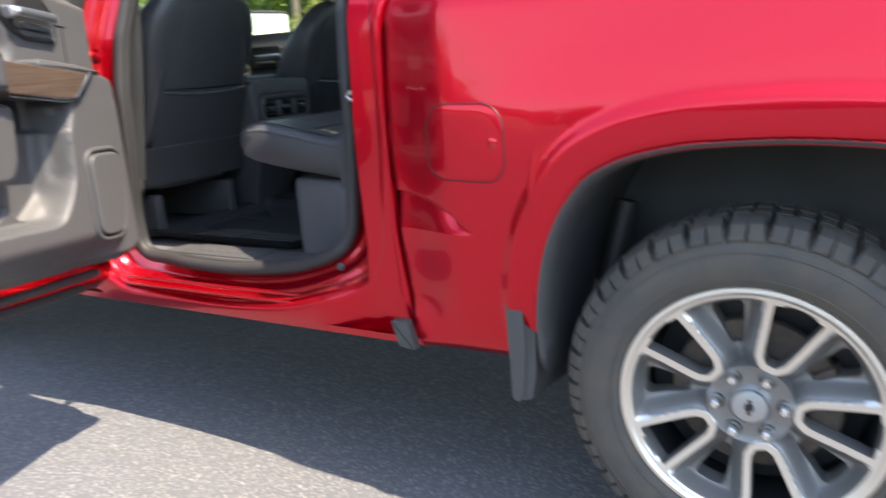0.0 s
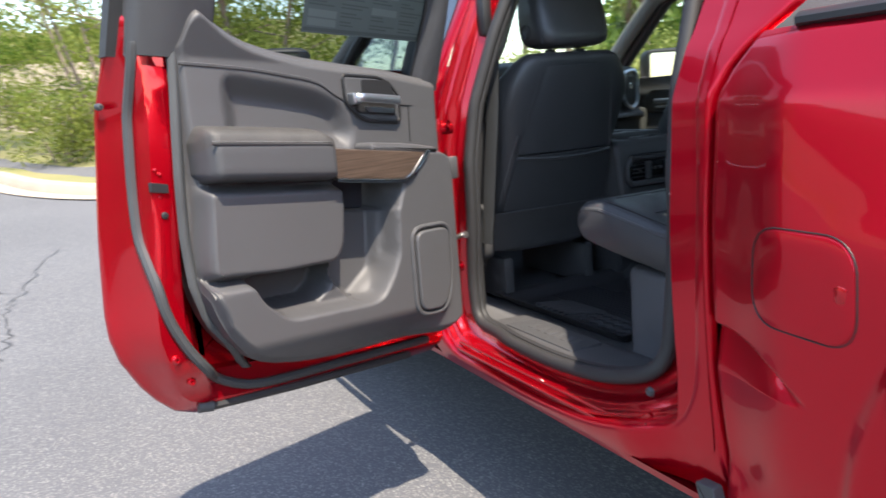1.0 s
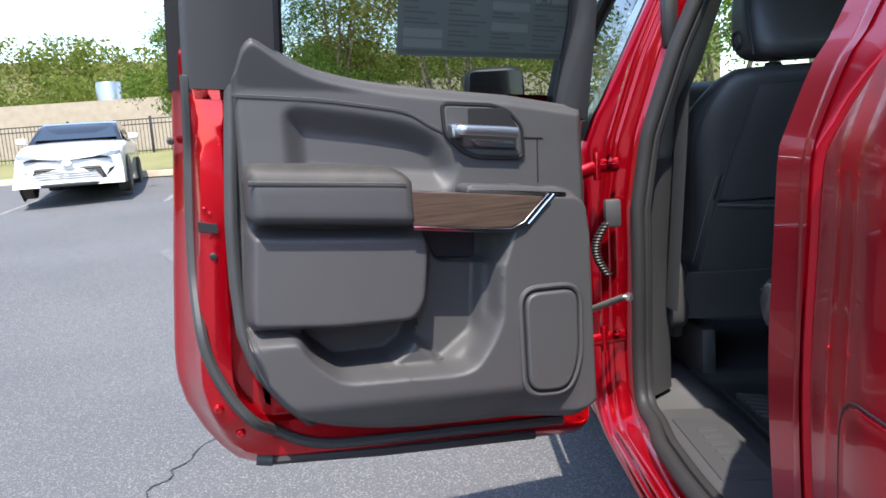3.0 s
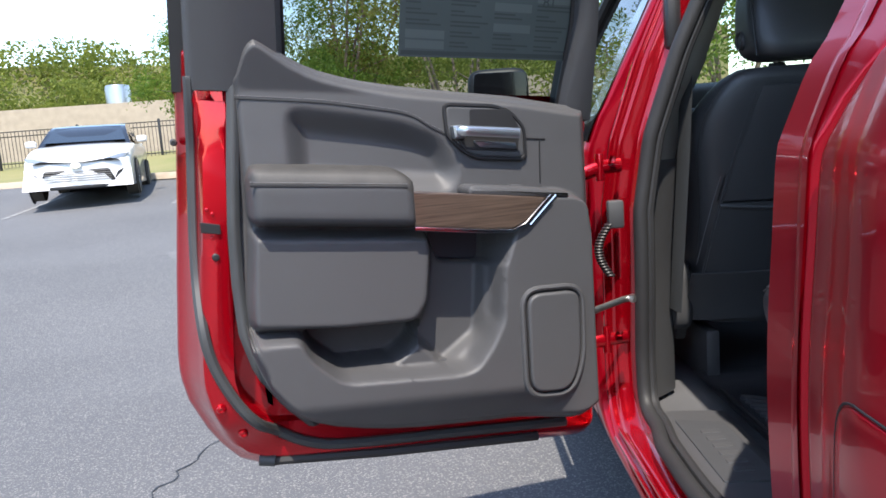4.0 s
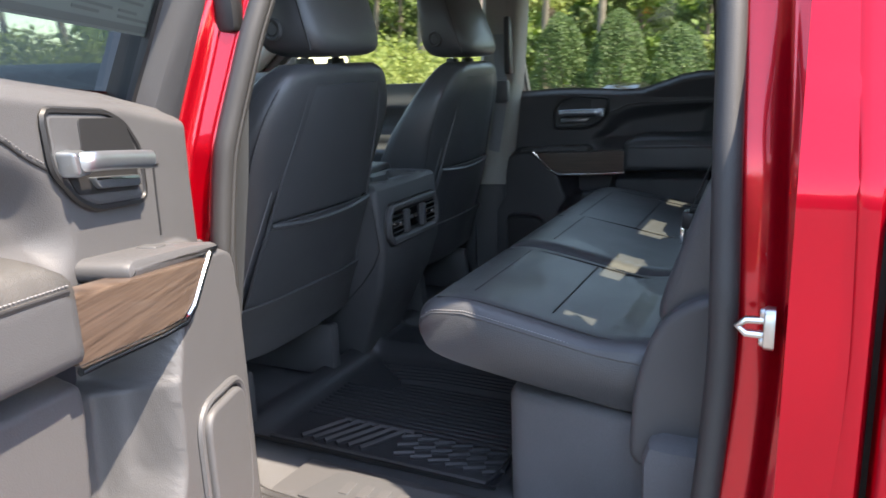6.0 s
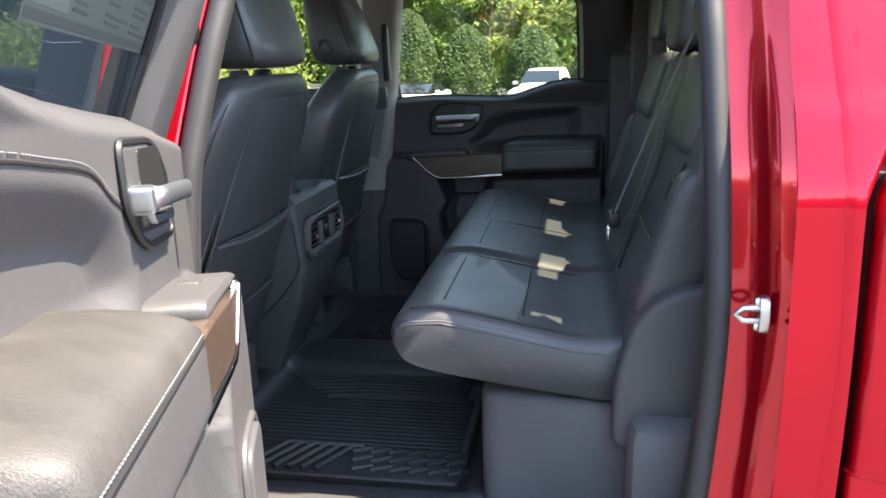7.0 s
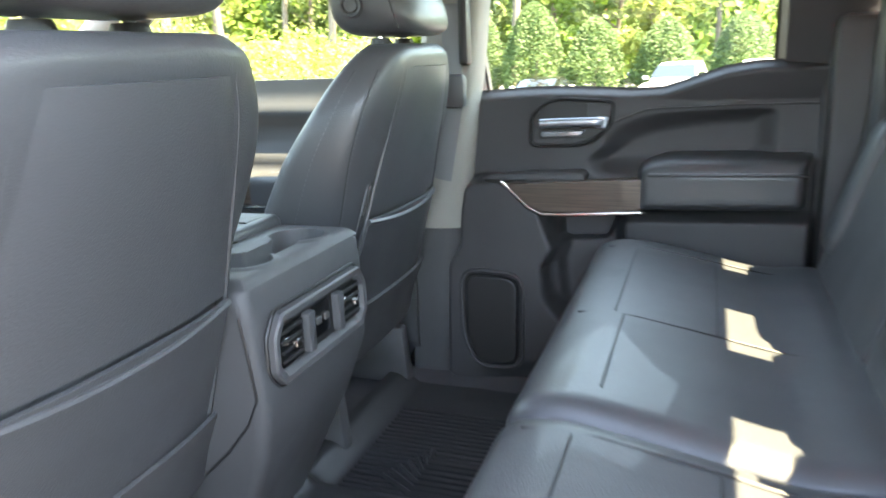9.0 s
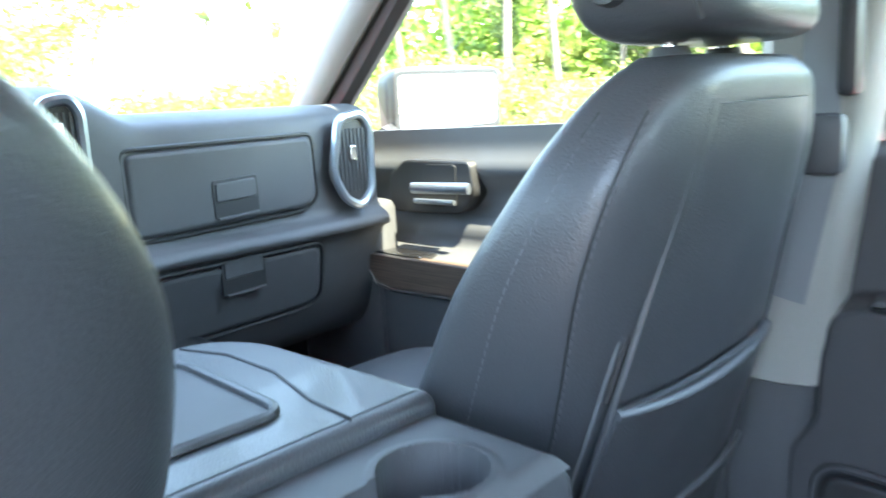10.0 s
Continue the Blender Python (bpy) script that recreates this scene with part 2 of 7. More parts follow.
def sheet(fn, us, vs, thick=0.0, bm=None, closed_u=False):
    """A surface fn(u, v) over two lists; thick gives it a back along its normal."""
    bm = bm or bmesh.new()
    g = [[bm.verts.new(fn(u, v)) for v in vs] for u in us]
    for i in range(len(us) - 1):
        for j in range(len(vs) - 1):
            bm.faces.new((g[i][j], g[i + 1][j], g[i + 1][j + 1], g[i][j + 1]))
    if thick:
        bm.normal_update()
        bmesh.ops.solidify(bm, geom=bm.faces[:], thickness=thick)
    return bm


def lin(a, b, n):
    return [a + (b - a) * i / n for i in range(n + 1)]


def interp(x, pts):
    return float(np.interp(x, [p[0] for p in pts], [p[1] for p in pts]))


def ss(a, b, x):
    t = min(1.0, max(0.0, (x - a) / (b - a)))
    return t * t * (3 - 2 * t)


def inside(p, poly):
    x, y = p
    r = False
    j = len(poly) - 1
    for i in range(len(poly)):
        (xi, yi), (xj, yj) = poly[i], poly[j]
        if (yi > y) != (yj > y) and x < (xj - xi) * (y - yi) / (yj - yi) + xi:
            r = not r
        j = i
    return r


# ---------------------------------------------------------------- outdoor materials
def asphalt_material():
    m = mat("worn_asphalt", (0.105, 0.108, 0.115), 0.88, bump=0.9, bscale=160, var=0.55, vscale=0.55, colour2=(0.060, 0.062, 0.068), grain=0.75, gscale=230)
    n, l = m.node_tree.nodes, m.node_tree.links
    b = n["Principled BSDF"]
    src = b.inputs["Base Color"].links[0].from_socket
    # pale stones in the surface
    v = n.new("ShaderNodeTexVoronoi")
    v.inputs["Scale"].default_value = 170
    tc = n.new("ShaderNodeTexCoord")
    l.new(tc.outputs["Object"], v.inputs["Vector"])
    r = n.new("ShaderNodeMapRange")
    r.inputs["From Min"].default_value, r.inputs["From Max"].default_value, r.inputs["To Min"].default_value, r.inputs["To Max"].default_value = 0.62, 0.9, 0.0, 0.55
    l.new(v.outputs["Color"], r.inputs["Value"])
    x = n.new("ShaderNodeMix")
    x.data_type = "RGBA"
    l.new(r.outputs[0], x.inputs["Factor"])
    l.new(src, x.inputs["A"])
    x.inputs["B"].default_value = (0.30, 0.29, 0.27, 1)
    l.new(x.outputs["Result"], b.inputs["Base Color"])
    return m


def leaf_material(name, a, b):
    """Leaves that let some light through, with random hue per clump."""
    m = bpy.data.materials.new(name)
    m.use_nodes = True
    n, l = m.node_tree.nodes, m.node_tree.links
    p = n["Principled BSDF"]
    p.inputs["Roughness"].default_value = 0.6
    g = n.new("ShaderNodeNewGeometry")
    x = n.new("ShaderNodeMix")
    x.data_type = "RGBA"
    x.inputs["A"].default_value, x.inputs["B"].default_value = (*a, 1), (*b, 1)
    l.new(g.outputs["Random Per Island"], x.inputs["Factor"])
    l.new(x.outputs["Result"], p.inputs["Base Color"])
    t = n.new("ShaderNodeBsdfTranslucent")
    l.new(x.outputs["Result"], t.inputs["Color"])
    s = n.new("ShaderNodeMixShader")
    s.inputs[0].default_value = 0.45
    l.new(p.outputs[0], s.inputs[1])
    l.new(t.outputs[0], s.inputs[2])
    l.new(s.outputs[0], n["Material Output"].inputs[0])
    return m


ASPHALT = asphalt_material()
GRASS = mat("dry_grass", (0.13, 0.15, 0.040), 0.95, bump=1.0, bscale=60, var=0.8, vscale=0.5, colour2=(0.22, 0.19, 0.085), grain=0.5, gscale=40)
CONCRETE = mat("kerb_concrete", (0.38, 0.32, 0.25), 0.9, bump=0.5, bscale=80, var=0.4, vscale=3, grain=0.3, gscale=90)
PAINTW = mat("faded_white_line", (0.27, 0.27, 0.265), 0.85, var=1.0, vscale=16, colour2=(0.10, 0.10, 0.105))
WALLB = mat("beige_block_wall", (0.36, 0.235, 0.165), 0.9, var=0.3, vscale=0.4, grain=0.2, gscale=30)
BARK = mat("grey_bark", (0.17, 0.135, 0.105), 0.95, bump=1.0, bscale=30, var=0.5, vscale=4)
LEAF = leaf_material("spring_leaves", (0.075, 0.15, 0.018), (0.18, 0.26, 0.042))
LEAFY = leaf_material("yellow_green_leaves", (0.13, 0.175, 0.03), (0.27, 0.30, 0.07))
LEAFD = leaf_material("dark_holly_leaves", (0.035, 0.075, 0.022), (0.11, 0.17, 0.05))
PINE = leaf_material("pine_needles", (0.06, 0.11, 0.03), (0.17, 0.22, 0.06))
# ---------------------------------------------------------------- truck body
truck = thing("pickup_truck", (0, 0.15, 0), "glossy dark red four-door pickup truck parked on asphalt", "pickup truck")

SPOT = Matrix(((0.972, 0, 0, 0.006), (0, 0.914, 0, 0.004), (0, 0, 1, -0.03), (0, 0, 0, 1)))
SKIN = [(0.44, 0.075), (0.455, 0.06), (0.50, 0.038), (0.56, 0.024), (0.66, 0.01), (0.78, 0.0), (0.93, -0.008), (1.05, -0.008), (1.18, 0.0), (1.26, 0.005), (1.284, 0.008), (1.296, 0.013), (1.33, 0.028), (1.38, 0.052), (1.42, 0.08), (1.8, 0.29), (1.9, 0.36)]
SKZ = spline(SKIN, 8)


def skin(z):
    """How far in the outer skin lies at a height."""
    return interp(z, SKZ)


ARCH = spline([(-0.470, 0.44), (-0.466, 0.56), (-0.460, 0.62), (-0.447, 0.70), (-0.427, 0.77), (-0.397, 0.834), (-0.368, 0.875), (-0.336, 0.911), (-0.29, 0.938), (-0.241, 0.957), (-0.17, 0.973), (-0.097, 0.982), (0.054, 0.988), (0.208, 0.98), (0.30, 0.962), (0.38, 0.92), (0.45, 0.85), (0.50, 0.76), (0.53, 0.64), (0.54, 0.44)], 5)
ARCHX, ARCHZ = np.array([p[0] for p in ARCH]), np.array([p[1] for p in ARCH])


def arch_gap(x, z):
    """Distance to the wheel opening's edge."""
    return float(np.min(np.hypot(ARCHX - x, ARCHZ - z)))


def bed_y(x, z):
    y = skin(z)
    d = arch_gap(x, z)
    # a crisp flare band round the wheel on a soft swelling
    up = ss(0.48, 0.66, z)
    y -= (0.013 * (1 - ss(0.070, 0.100, d)) + 0.011 * (1 - ss(0.06, 0.30, d))) * up
    y += 0.006 * (1 - ss(0.0, 0.02, d))
    # above the flare the side leans in
    y += 0.06 * max(0.0, z - 1.03) * ss(1.03, 1.10, z) * ss(-0.80, -0.45, x)
    # scoop behind the cab, deepest under its curved upper edge
    if x < -0.60:
        top = interp(x, [(-0.90, 0.862), (-0.80, 0.852), (-0.74, 0.838), (-0.69, 0.815), (-0.65, 0.790), (-0.615, 0.771)])
        if 0.768 < z < top + 0.006:
            y += 0.020 * ss(-0.61, -0.68, x) * ((z - 0.768) / max(0.01, top - 0.768) if z < top else 1 - (z - top) / 0.006)
    # the front turns in towards the cab, then its edge folds over
    k = min(1.0, max(0.0, (x + 0.87) / 0.24))
    y += 0.045 * (1 - k * k * k * (10 - 15 * k + 6 * k * k)) * ss(0.46, 0.6, z)
    y += 0.020 * (1 - min(1.0, max(0.0, x - bed_front(z)) / 0.013)) ** 2
    return y


def bed_low(x):
    if -0.470 < x < 0.54:
        return float(np.interp(x, ARCHX, ARCHZ))
    return interp(x, [(-0.84, 0.455), (-0.70, 0.462), (-0.470, 0.462), (0.54, 0.46), (1.2, 0.56)])


def bed_front(z):
    return interp(z, [(0.40, -0.822), (0.50, -0.834), (0.60, -0.845), (0.76, -0.856), (1.1, -0.858), (1.27, -0.856), (1.33, -0.830), (1.385, -0.780)])


def build_bed():
    cols = sorted(set([round(v, 4) for v in lin(0, 1, 60) + lin(0.32, 0.46, 50)]))
    xs = [-1, -0.99, -0.98, -0.97, -0.96, -0.945] + lin(-0.93, -0.49, 34) + [-0.478, -0.471, -0.4695, -0.467] + lin(-0.463, 0.50, 58) + [0.515, 0.53, 0.5385, 0.5405] + lin(0.56, 1.2, 14)
    def fn(x, t):
        if x < -0.49:
            k = (x + 1) / 0.51
            z0 = interp(k, [(0, 0.455), (0.4, 0.462), (1, 0.462)])
            z = z0 + (1.385 - z0) * t
            xx = bed_front(z) + ((-0.49) - bed_front(z)) * k
        else:
            z0 = bed_low(x)
            z, xx = z0 + (1.385 - z0) * t, x
        return Vector((xx, bed_y(xx, z), z))
    bm = sheet(fn, xs, cols)
    g = part("bed_side", bm, RED, truck, "red bed side with a flared wheel arch", smooth=60, fix=False)
    sol = g.modifiers.new("thick", "SOLIDIFY")
    sol.thickness, sol.offset = 0.02, -1
    # the far wall, front wall and floor of the bed, hidden behind the near side
    part("bed_box", box((-0.78, 0.10, 1.03), (1.2, 1.94, 1.06), 0.01), RED, truck)
    part("bed_front_wall", box((-0.80, 0.09, 1.02), (-0.76, 1.95, 1.36), 0.01), RED, truck)
    part("far_bed_side", box((-0.80, 1.96, 0.46), (1.2, 2.03, 1.385), 0.02), RED, truck)
    rail = [(x, bed_y(x, 1.385) + 0.02, 1.392) for x in lin(-0.69, 1.2, 20)]
    part("bed_rail_cap", tube(rail, 0.016, n=10, flat=2.0), BLACK, truck, "black plastic bed rail cap")


build_bed()

FUEL = rounded([(-0.735, 0.898), (-0.728, 1.068), (-0.528, 1.066), (-0.520, 0.892)], 0.062, 8)
FUEL = spline(FUEL, 2, True)


def on_bed(x, z, out):
    return Vector((x, bed_y(x, z) - out, z))


part("fuel_door_gap", tube([on_bed(x, z, 0.0006) for x, z in FUEL], 0.0014, True, 6), BLACK, truck)
bm = bmesh.new()
fc = (-0.628, 0.98)
fr = [[on_bed(fc[0] + (x - fc[0]) * k, fc[1] + (z - fc[1]) * k, o) for x, z in FUEL] for k, o in ((0.972, 0.0), (0.965, 0.0018), (0.95, 0.0022), (0.75, 0.0022), (0.5, 0.002), (0.25, 0.002))]
rings_to(bm, fr, cap0=False)
fuel = part("fuel_door", bm, RED, truck, "red rounded fuel filler door", smooth=70)
part("finger_notch", box((-0.565, -0.016, 0.955), (-0.535, 0.004, 1.0), 0.012), JAMB, fuel)


# ---- cab side round the rear door opening
OPEN_PTS = [(-1.995, 0.74, 0.03), (-1.985, 0.595, 0.10), (-1.50, 0.583, 0.2), (-1.25, 0.61, 0.2), (-1.06, 0.68, 0.16), (-1.045, 0.85, 0.08), (-1.034, 1.05, 0.1), (-1.052, 1.48, 0.2), (-1.07, 1.78, 0.07), (-1.30, 1.80, 0.1), (-1.865, 1.78, 0.07), (-1.905, 1.57, 0.1), (-1.955, 1.28, 0.1), (-1.965, 0.98, 0.1)]
OPEN = rounded(OPEN_PTS, 0.05, 6)


def resample(poly, n):
    P = np.array(poly + [poly[0]])
    d = np.concatenate([[0], np.cumsum(np.hypot(*np.diff(P, axis=0).T))])
    s = np.linspace(0, d[-1], n, endpoint=False)
    return [(float(np.interp(v, d, P[:, 0])), float(np.interp(v, d, P[:, 1]))) for v in s]


OPEN = resample(OPEN, 190)


def lean(z):
    """How far the greenhouse leans in at a height."""
    return interp(z, [(1.12, 0.0), (1.3, 0.03), (1.5, 0.10), (1.8, 0.24)])


def cab_in(x):
    """The cab's rear corner turns in towards the bed."""
    return 0.045 * ss(-1.13, -0.98, x)


def opening_ring(d, y, hug=False):
    out = []
    for x, z in inset(OPEN, -d):
        x += 0.05 * ss(0.03, 0.08, d) * ss(-1.16, -1.04, x)
        x, z = min(max(x, -2.13), -0.872), max(z, 0.452)
        z = min(z, 1.88)
        if hug:
            out.append(Vector((x, skin(z) + y + cab_in(x), z)))
        else:
            out.append(Vector((x, y + lean(z) + cab_in(x), z)))
    return out


def build_cab_side():
    bm = bmesh.new()
    rings = [opening_ring(d, y) for d, y in ((-0.006, 0.165), (0.0, 0.137), (0.006, 0.130), (0.012, 0.127), (0.032, 0.119), (0.040, 0.114), (0.046, 0.104), (0.050, 0.090), (0.053, 0.080), (0.057, 0.074), (0.064, 0.071), (0.067, 0.068), (0.069, 0.060), (0.072, 0.053), (0.078, 0.047))]
    rings_to(bm, rings, cap0=False, cap1=False)
    part("door_frame", bm, JAMB, truck, "red painted rear door jamb", smooth=50)
    bm = bmesh.new()
    rings = [opening_ring(0.078, 0.045), opening_ring(0.081, 0.026, True), opening_ring(0.085, 0.014, True), opening_ring(0.091, 0.006, True), opening_ring(0.099, 0.001, True), opening_ring(0.110, 0.0, True), opening_ring(0.125, 0.0, True), opening_ring(0.15, 0.0, True), opening_ring(0.19, 0.0, True)]
    rings_to(bm, rings, cap0=False, cap1=False)
    part("cab_side", bm, RED, truck, "red cab side panel", smooth=50)
    front = lambda x: ss(-1.70, -1.88, x)
    strip = [Vector((x + 0.020 * front(x), 0.112 + 0.020 * front(x) + lean(z) + cab_in(x), z)) for x, z in inset(OPEN, 0.004)]
    part("weatherstrip", tube(strip, 0.020, True, 10), RUBBER, truck, "black rubber door seal")
    strip = [Vector((x + 0.014 * front(x), 0.142 + 0.014 * front(x) + lean(z) + cab_in(x), z)) for x, z in inset(OPEN, 0.010)]
    part("inner_seal", tube(strip, 0.013, True, 8), RUBBER, truck)


build_cab_side()

# C-pillar panel that closes the cab's rear corner, and the cab's back wall
def corner(t, z):
    a = interp(z, [(0.455, -1.08), (0.55, -1.0), (0.63, -0.97), (0.72, -0.96)])
    b = interp(z, [(0.455, -0.835), (0.60, -0.852), (0.76, -0.863), (1.20, -0.865), (1.27, -0.863), (1.33, -0.838), (1.385, -0.788), (1.44, -0.72), (1.9, -0.80)])
    x = a + (b - a) * t
    return Vector((x, skin(z) + cab_in(x) + 0.003 + 0.022 * max(0.0, (t - 0.84) / 0.16) ** 3, z))
bm = sheet(corner, [0, 0.2, 0.4, 0.6, 0.75, 0.86, 0.90, 0.94, 0.97, 1.0], lin(0.455, 1.88, 60))
part("rear_corner_panel", bm, RED, truck, smooth=60)
# black sheet added inside the bed gap, in place of its deep shade
part("bed_gap_shade", box((-0.90, 0.110, 0.47), (-0.80, 0.125, 1.30), 0.004), BLACK, truck)
# black cover on the pillar between the doors
part("b_pillar_cover", sheet(lambda x, z: Vector((x, skin(z) - 0.004, z)), lin(-2.145, -2.03, 4), lin(1.30, 1.86, 20), 0.003), GLOSSB, truck, "gloss black pillar cover", smooth=60)
# pinch flange and rocker ridges on the sill
for z, y, r in ((0.545, 0.062, 0.006), (0.525, 0.050, 0.006)):
    bmr = tube([(-1.96, y - 0.004, z), (-1.5, y, z), (-1.2, y, z + 0.004), (-1.10, y, z + 0.02), (-1.06, y + 0.005, z + 0.05)], r, n=8)
    part("sill_ridge", bmr, JAMB, truck)
part("sill_plug", revolve([(0.0, -0.004), (0.008, -0.004), (0.011, 0.0), (0.012, 0.006)], (-1.083, 0.085, 0.636), "y", 16), SEAL, truck, "grey rubber plug")
part("rocker", sheet(lambda x, t: Vector((x, [skin(0.47), 0.062, 0.085, 0.14, 0.18][t], [0.475, 0.452, 0.446, 0.45, 0.52][t])), lin(-3.2, -0.80, 12), [0, 1, 2, 3, 4]), RED, truck)
part("gap_clip", slab(rounded([(-0.885, 0.525), (-0.865, 0.458), (-0.815, 0.452), (-0.837, 0.528)], 0.006), 0.045, 0.016, lambda a, b, c: Vector((a, c, b)), 0.004), SEAL, truck, "black plastic end clip")
# front half of the near side: door, fender as plain closed panels
lean_in = lambda z: interp(z, [(1.12, 0.0), (1.3, 0.03), (1.5, 0.10), (1.8, 0.24)])
front_top = lambda x: interp(x, [(-3.05, 1.235), (-2.7, 1.25), (-2.14, 1.295)])
fdp = part("front_door_panel", sheet(lambda x, t: Vector((x, skin(0.52 + (front_top(x) - 0.52) * t), 0.52 + (front_top(x) - 0.52) * t)), [-3.05, -2.9, -2.5, -2.2, -2.16, -2.148, -2.14], lin(0, 1, 24)), RED, truck, "closed red front door", smooth=60)
part("window_sill_strip", tube([(x, skin(front_top(x)) + 0.004, front_top(x) + 0.006) for x in lin(-3.05, -2.14, 10)], 0.012, n=8), BLACK, fdp, "black window sill strip")
part("pane", sheet(lambda x, t: Vector((x, 0.030 + lean_in(front_top(x) + (interp(x, [(-3.05, 1.42), (-2.66, 1.76), (-2.14, 1.80)]) - front_top(x)) * t), front_top(x) + (interp(x, [(-3.05, 1.42), (-2.66, 1.76), (-2.14, 1.80)]) - front_top(x)) * t)), [-3.05, -2.9, -2.66, -2.4, -2.14], lin(0, 1, 6)), DARKGL, fdp, "tinted window pane")
part("window_frame", tube([(-3.10, 0.02 + lean_in(1.36), 1.36), (-2.9, 0.02 + lean_in(1.56), 1.56), (-2.66, 0.02 + lean_in(1.77), 1.77), (-2.4, 0.02 + lean_in(1.81), 1.81), (-2.16, 0.02 + lean_in(1.81), 1.81)], 0.022, n=8), BLACK, fdp)
part("front_fender", sheet(lambda x, z: Vector((x, skin(z), z)), [-4.6, -4.3, -3.6, -3.2, -3.06], lin(0.52, 1.20, 20)), RED, truck, smooth=60)
part("hood", box((-4.7, 0.06, 1.08), (-3.35, 1.98, 1.20), 0.06, seg=4), RED, truck)
part("underbody", box((-4.4, 0.12, 0.46), (-0.62, 1.96, 0.54), 0.02), BLACK, truck)
part("bed_underside", box((-0.64, 0.62, 0.55), (1.15, 1.5, 0.60), 0.02), BLACK, truck)

# striker on the C-pillar
SX = lambda a, b, c: Vector((c, a, b))
striker = part("striker_plate", slab(rounded([(0.096, 1.060), (0.124, 1.060), (0.130, 1.088), (0.124, 1.116), (0.096, 1.116), (0.090, 1.088)], 0.010, 4), -0.974, -0.988, SX, 0.003), STEEL, truck, "zinc steel door striker")
part("striker_loop", tube([(-0.985, 0.110, 1.098), (-1.010, 0.108, 1.097), (-1.020, 0.108, 1.088), (-1.010, 0.108, 1.079), (-0.985, 0.110, 1.078)], 0.0055, n=8), STEEL, striker)
for z in (1.069, 1.107):
    part("striker_bolt", revolve([(0.0, -0.006), (0.006, -0.005), (0.008, 0.0), (0.008, 0.004)], (-0.988, 0.110, z), "x", 12), STEEL, striker)
part("jamb_bolt", revolve([(0.0, -0.004), (0.004, -0.003), (0.005, 0.002)], (-0.948, 0.088, 1.085), "y", 10), JAMB, truck)

# ---- wheel well, mud flap, wheel
bm = bmesh.new()
rings = []
for k, y in ((1.0, -0.026), (0.985, -0.020), (0.97, 0.02), (0.97, 0.10), (0.96, 0.55)):
    rings.append([Vector((0.03 + (x - 0.03) * k, y + (skin(z) if y < 0.01 else 0), 0.44 + (z - 0.44) * k)) for x, z in ARCH])
rings_to(bm, rings, closed=False, cap0=False, cap1=False)
bmesh.ops.contextual_create(bm, geom=[v for v in bm.verts][-len(ARCH):])
part("wheel_well_liner", bm, TRIM2, truck, "black textured plastic wheel well liner", smooth=50)
lip = [Vector((x, bed_y(x, z) + 0.004, z - 0.004)) for x, z in ARCH]
part("arch_lip", tube(lip, 0.007, n=8), RED, truck)
FLAP = rounded([(-0.545, 0.628, 0.006), (-0.502, 0.634, 0.004), (-0.497, 0.52, 0.02), (-0.504, 0.42, 0.02), (-0.515, 0.368, 0.008), (-0.538, 0.371, 0.008)], 0.01)
bmf = bmesh.new()
flap_rows = []
for y, dx in ((0.0, 0.0), (0.012, -0.004), (0.02, 0.02), (0.22, 0.05), (0.26, 0.05)):
    flap_rows.append([Vector((x + dx, y + 0.006 * ss(0.6, 0.35, z), z)) for x, z in FLAP])
rings_to(bmf, flap_rows)
part("mud_flap", bmf, TRIM2, truck, "black moulded mud flap", smooth=40)
part("leaf_spring", tube([(-0.60, 0.42, 0.60), (-0.3, 0.44, 0.50), (0, 0.45, 0.46), (0.5, 0.44, 0.56)], 0.03, n=8, flat=1.4), IRON, truck)
part("axle", tube([(0, 0.2, 0.405), (0, 1.85, 0.405)], 0.05, n=12), IRON, truck)
part("shock_absorber", tube([(-0.42, 0.30, 0.40), (-0.34, 0.34, 0.80)], 0.03, n=12), BLACK, truck)


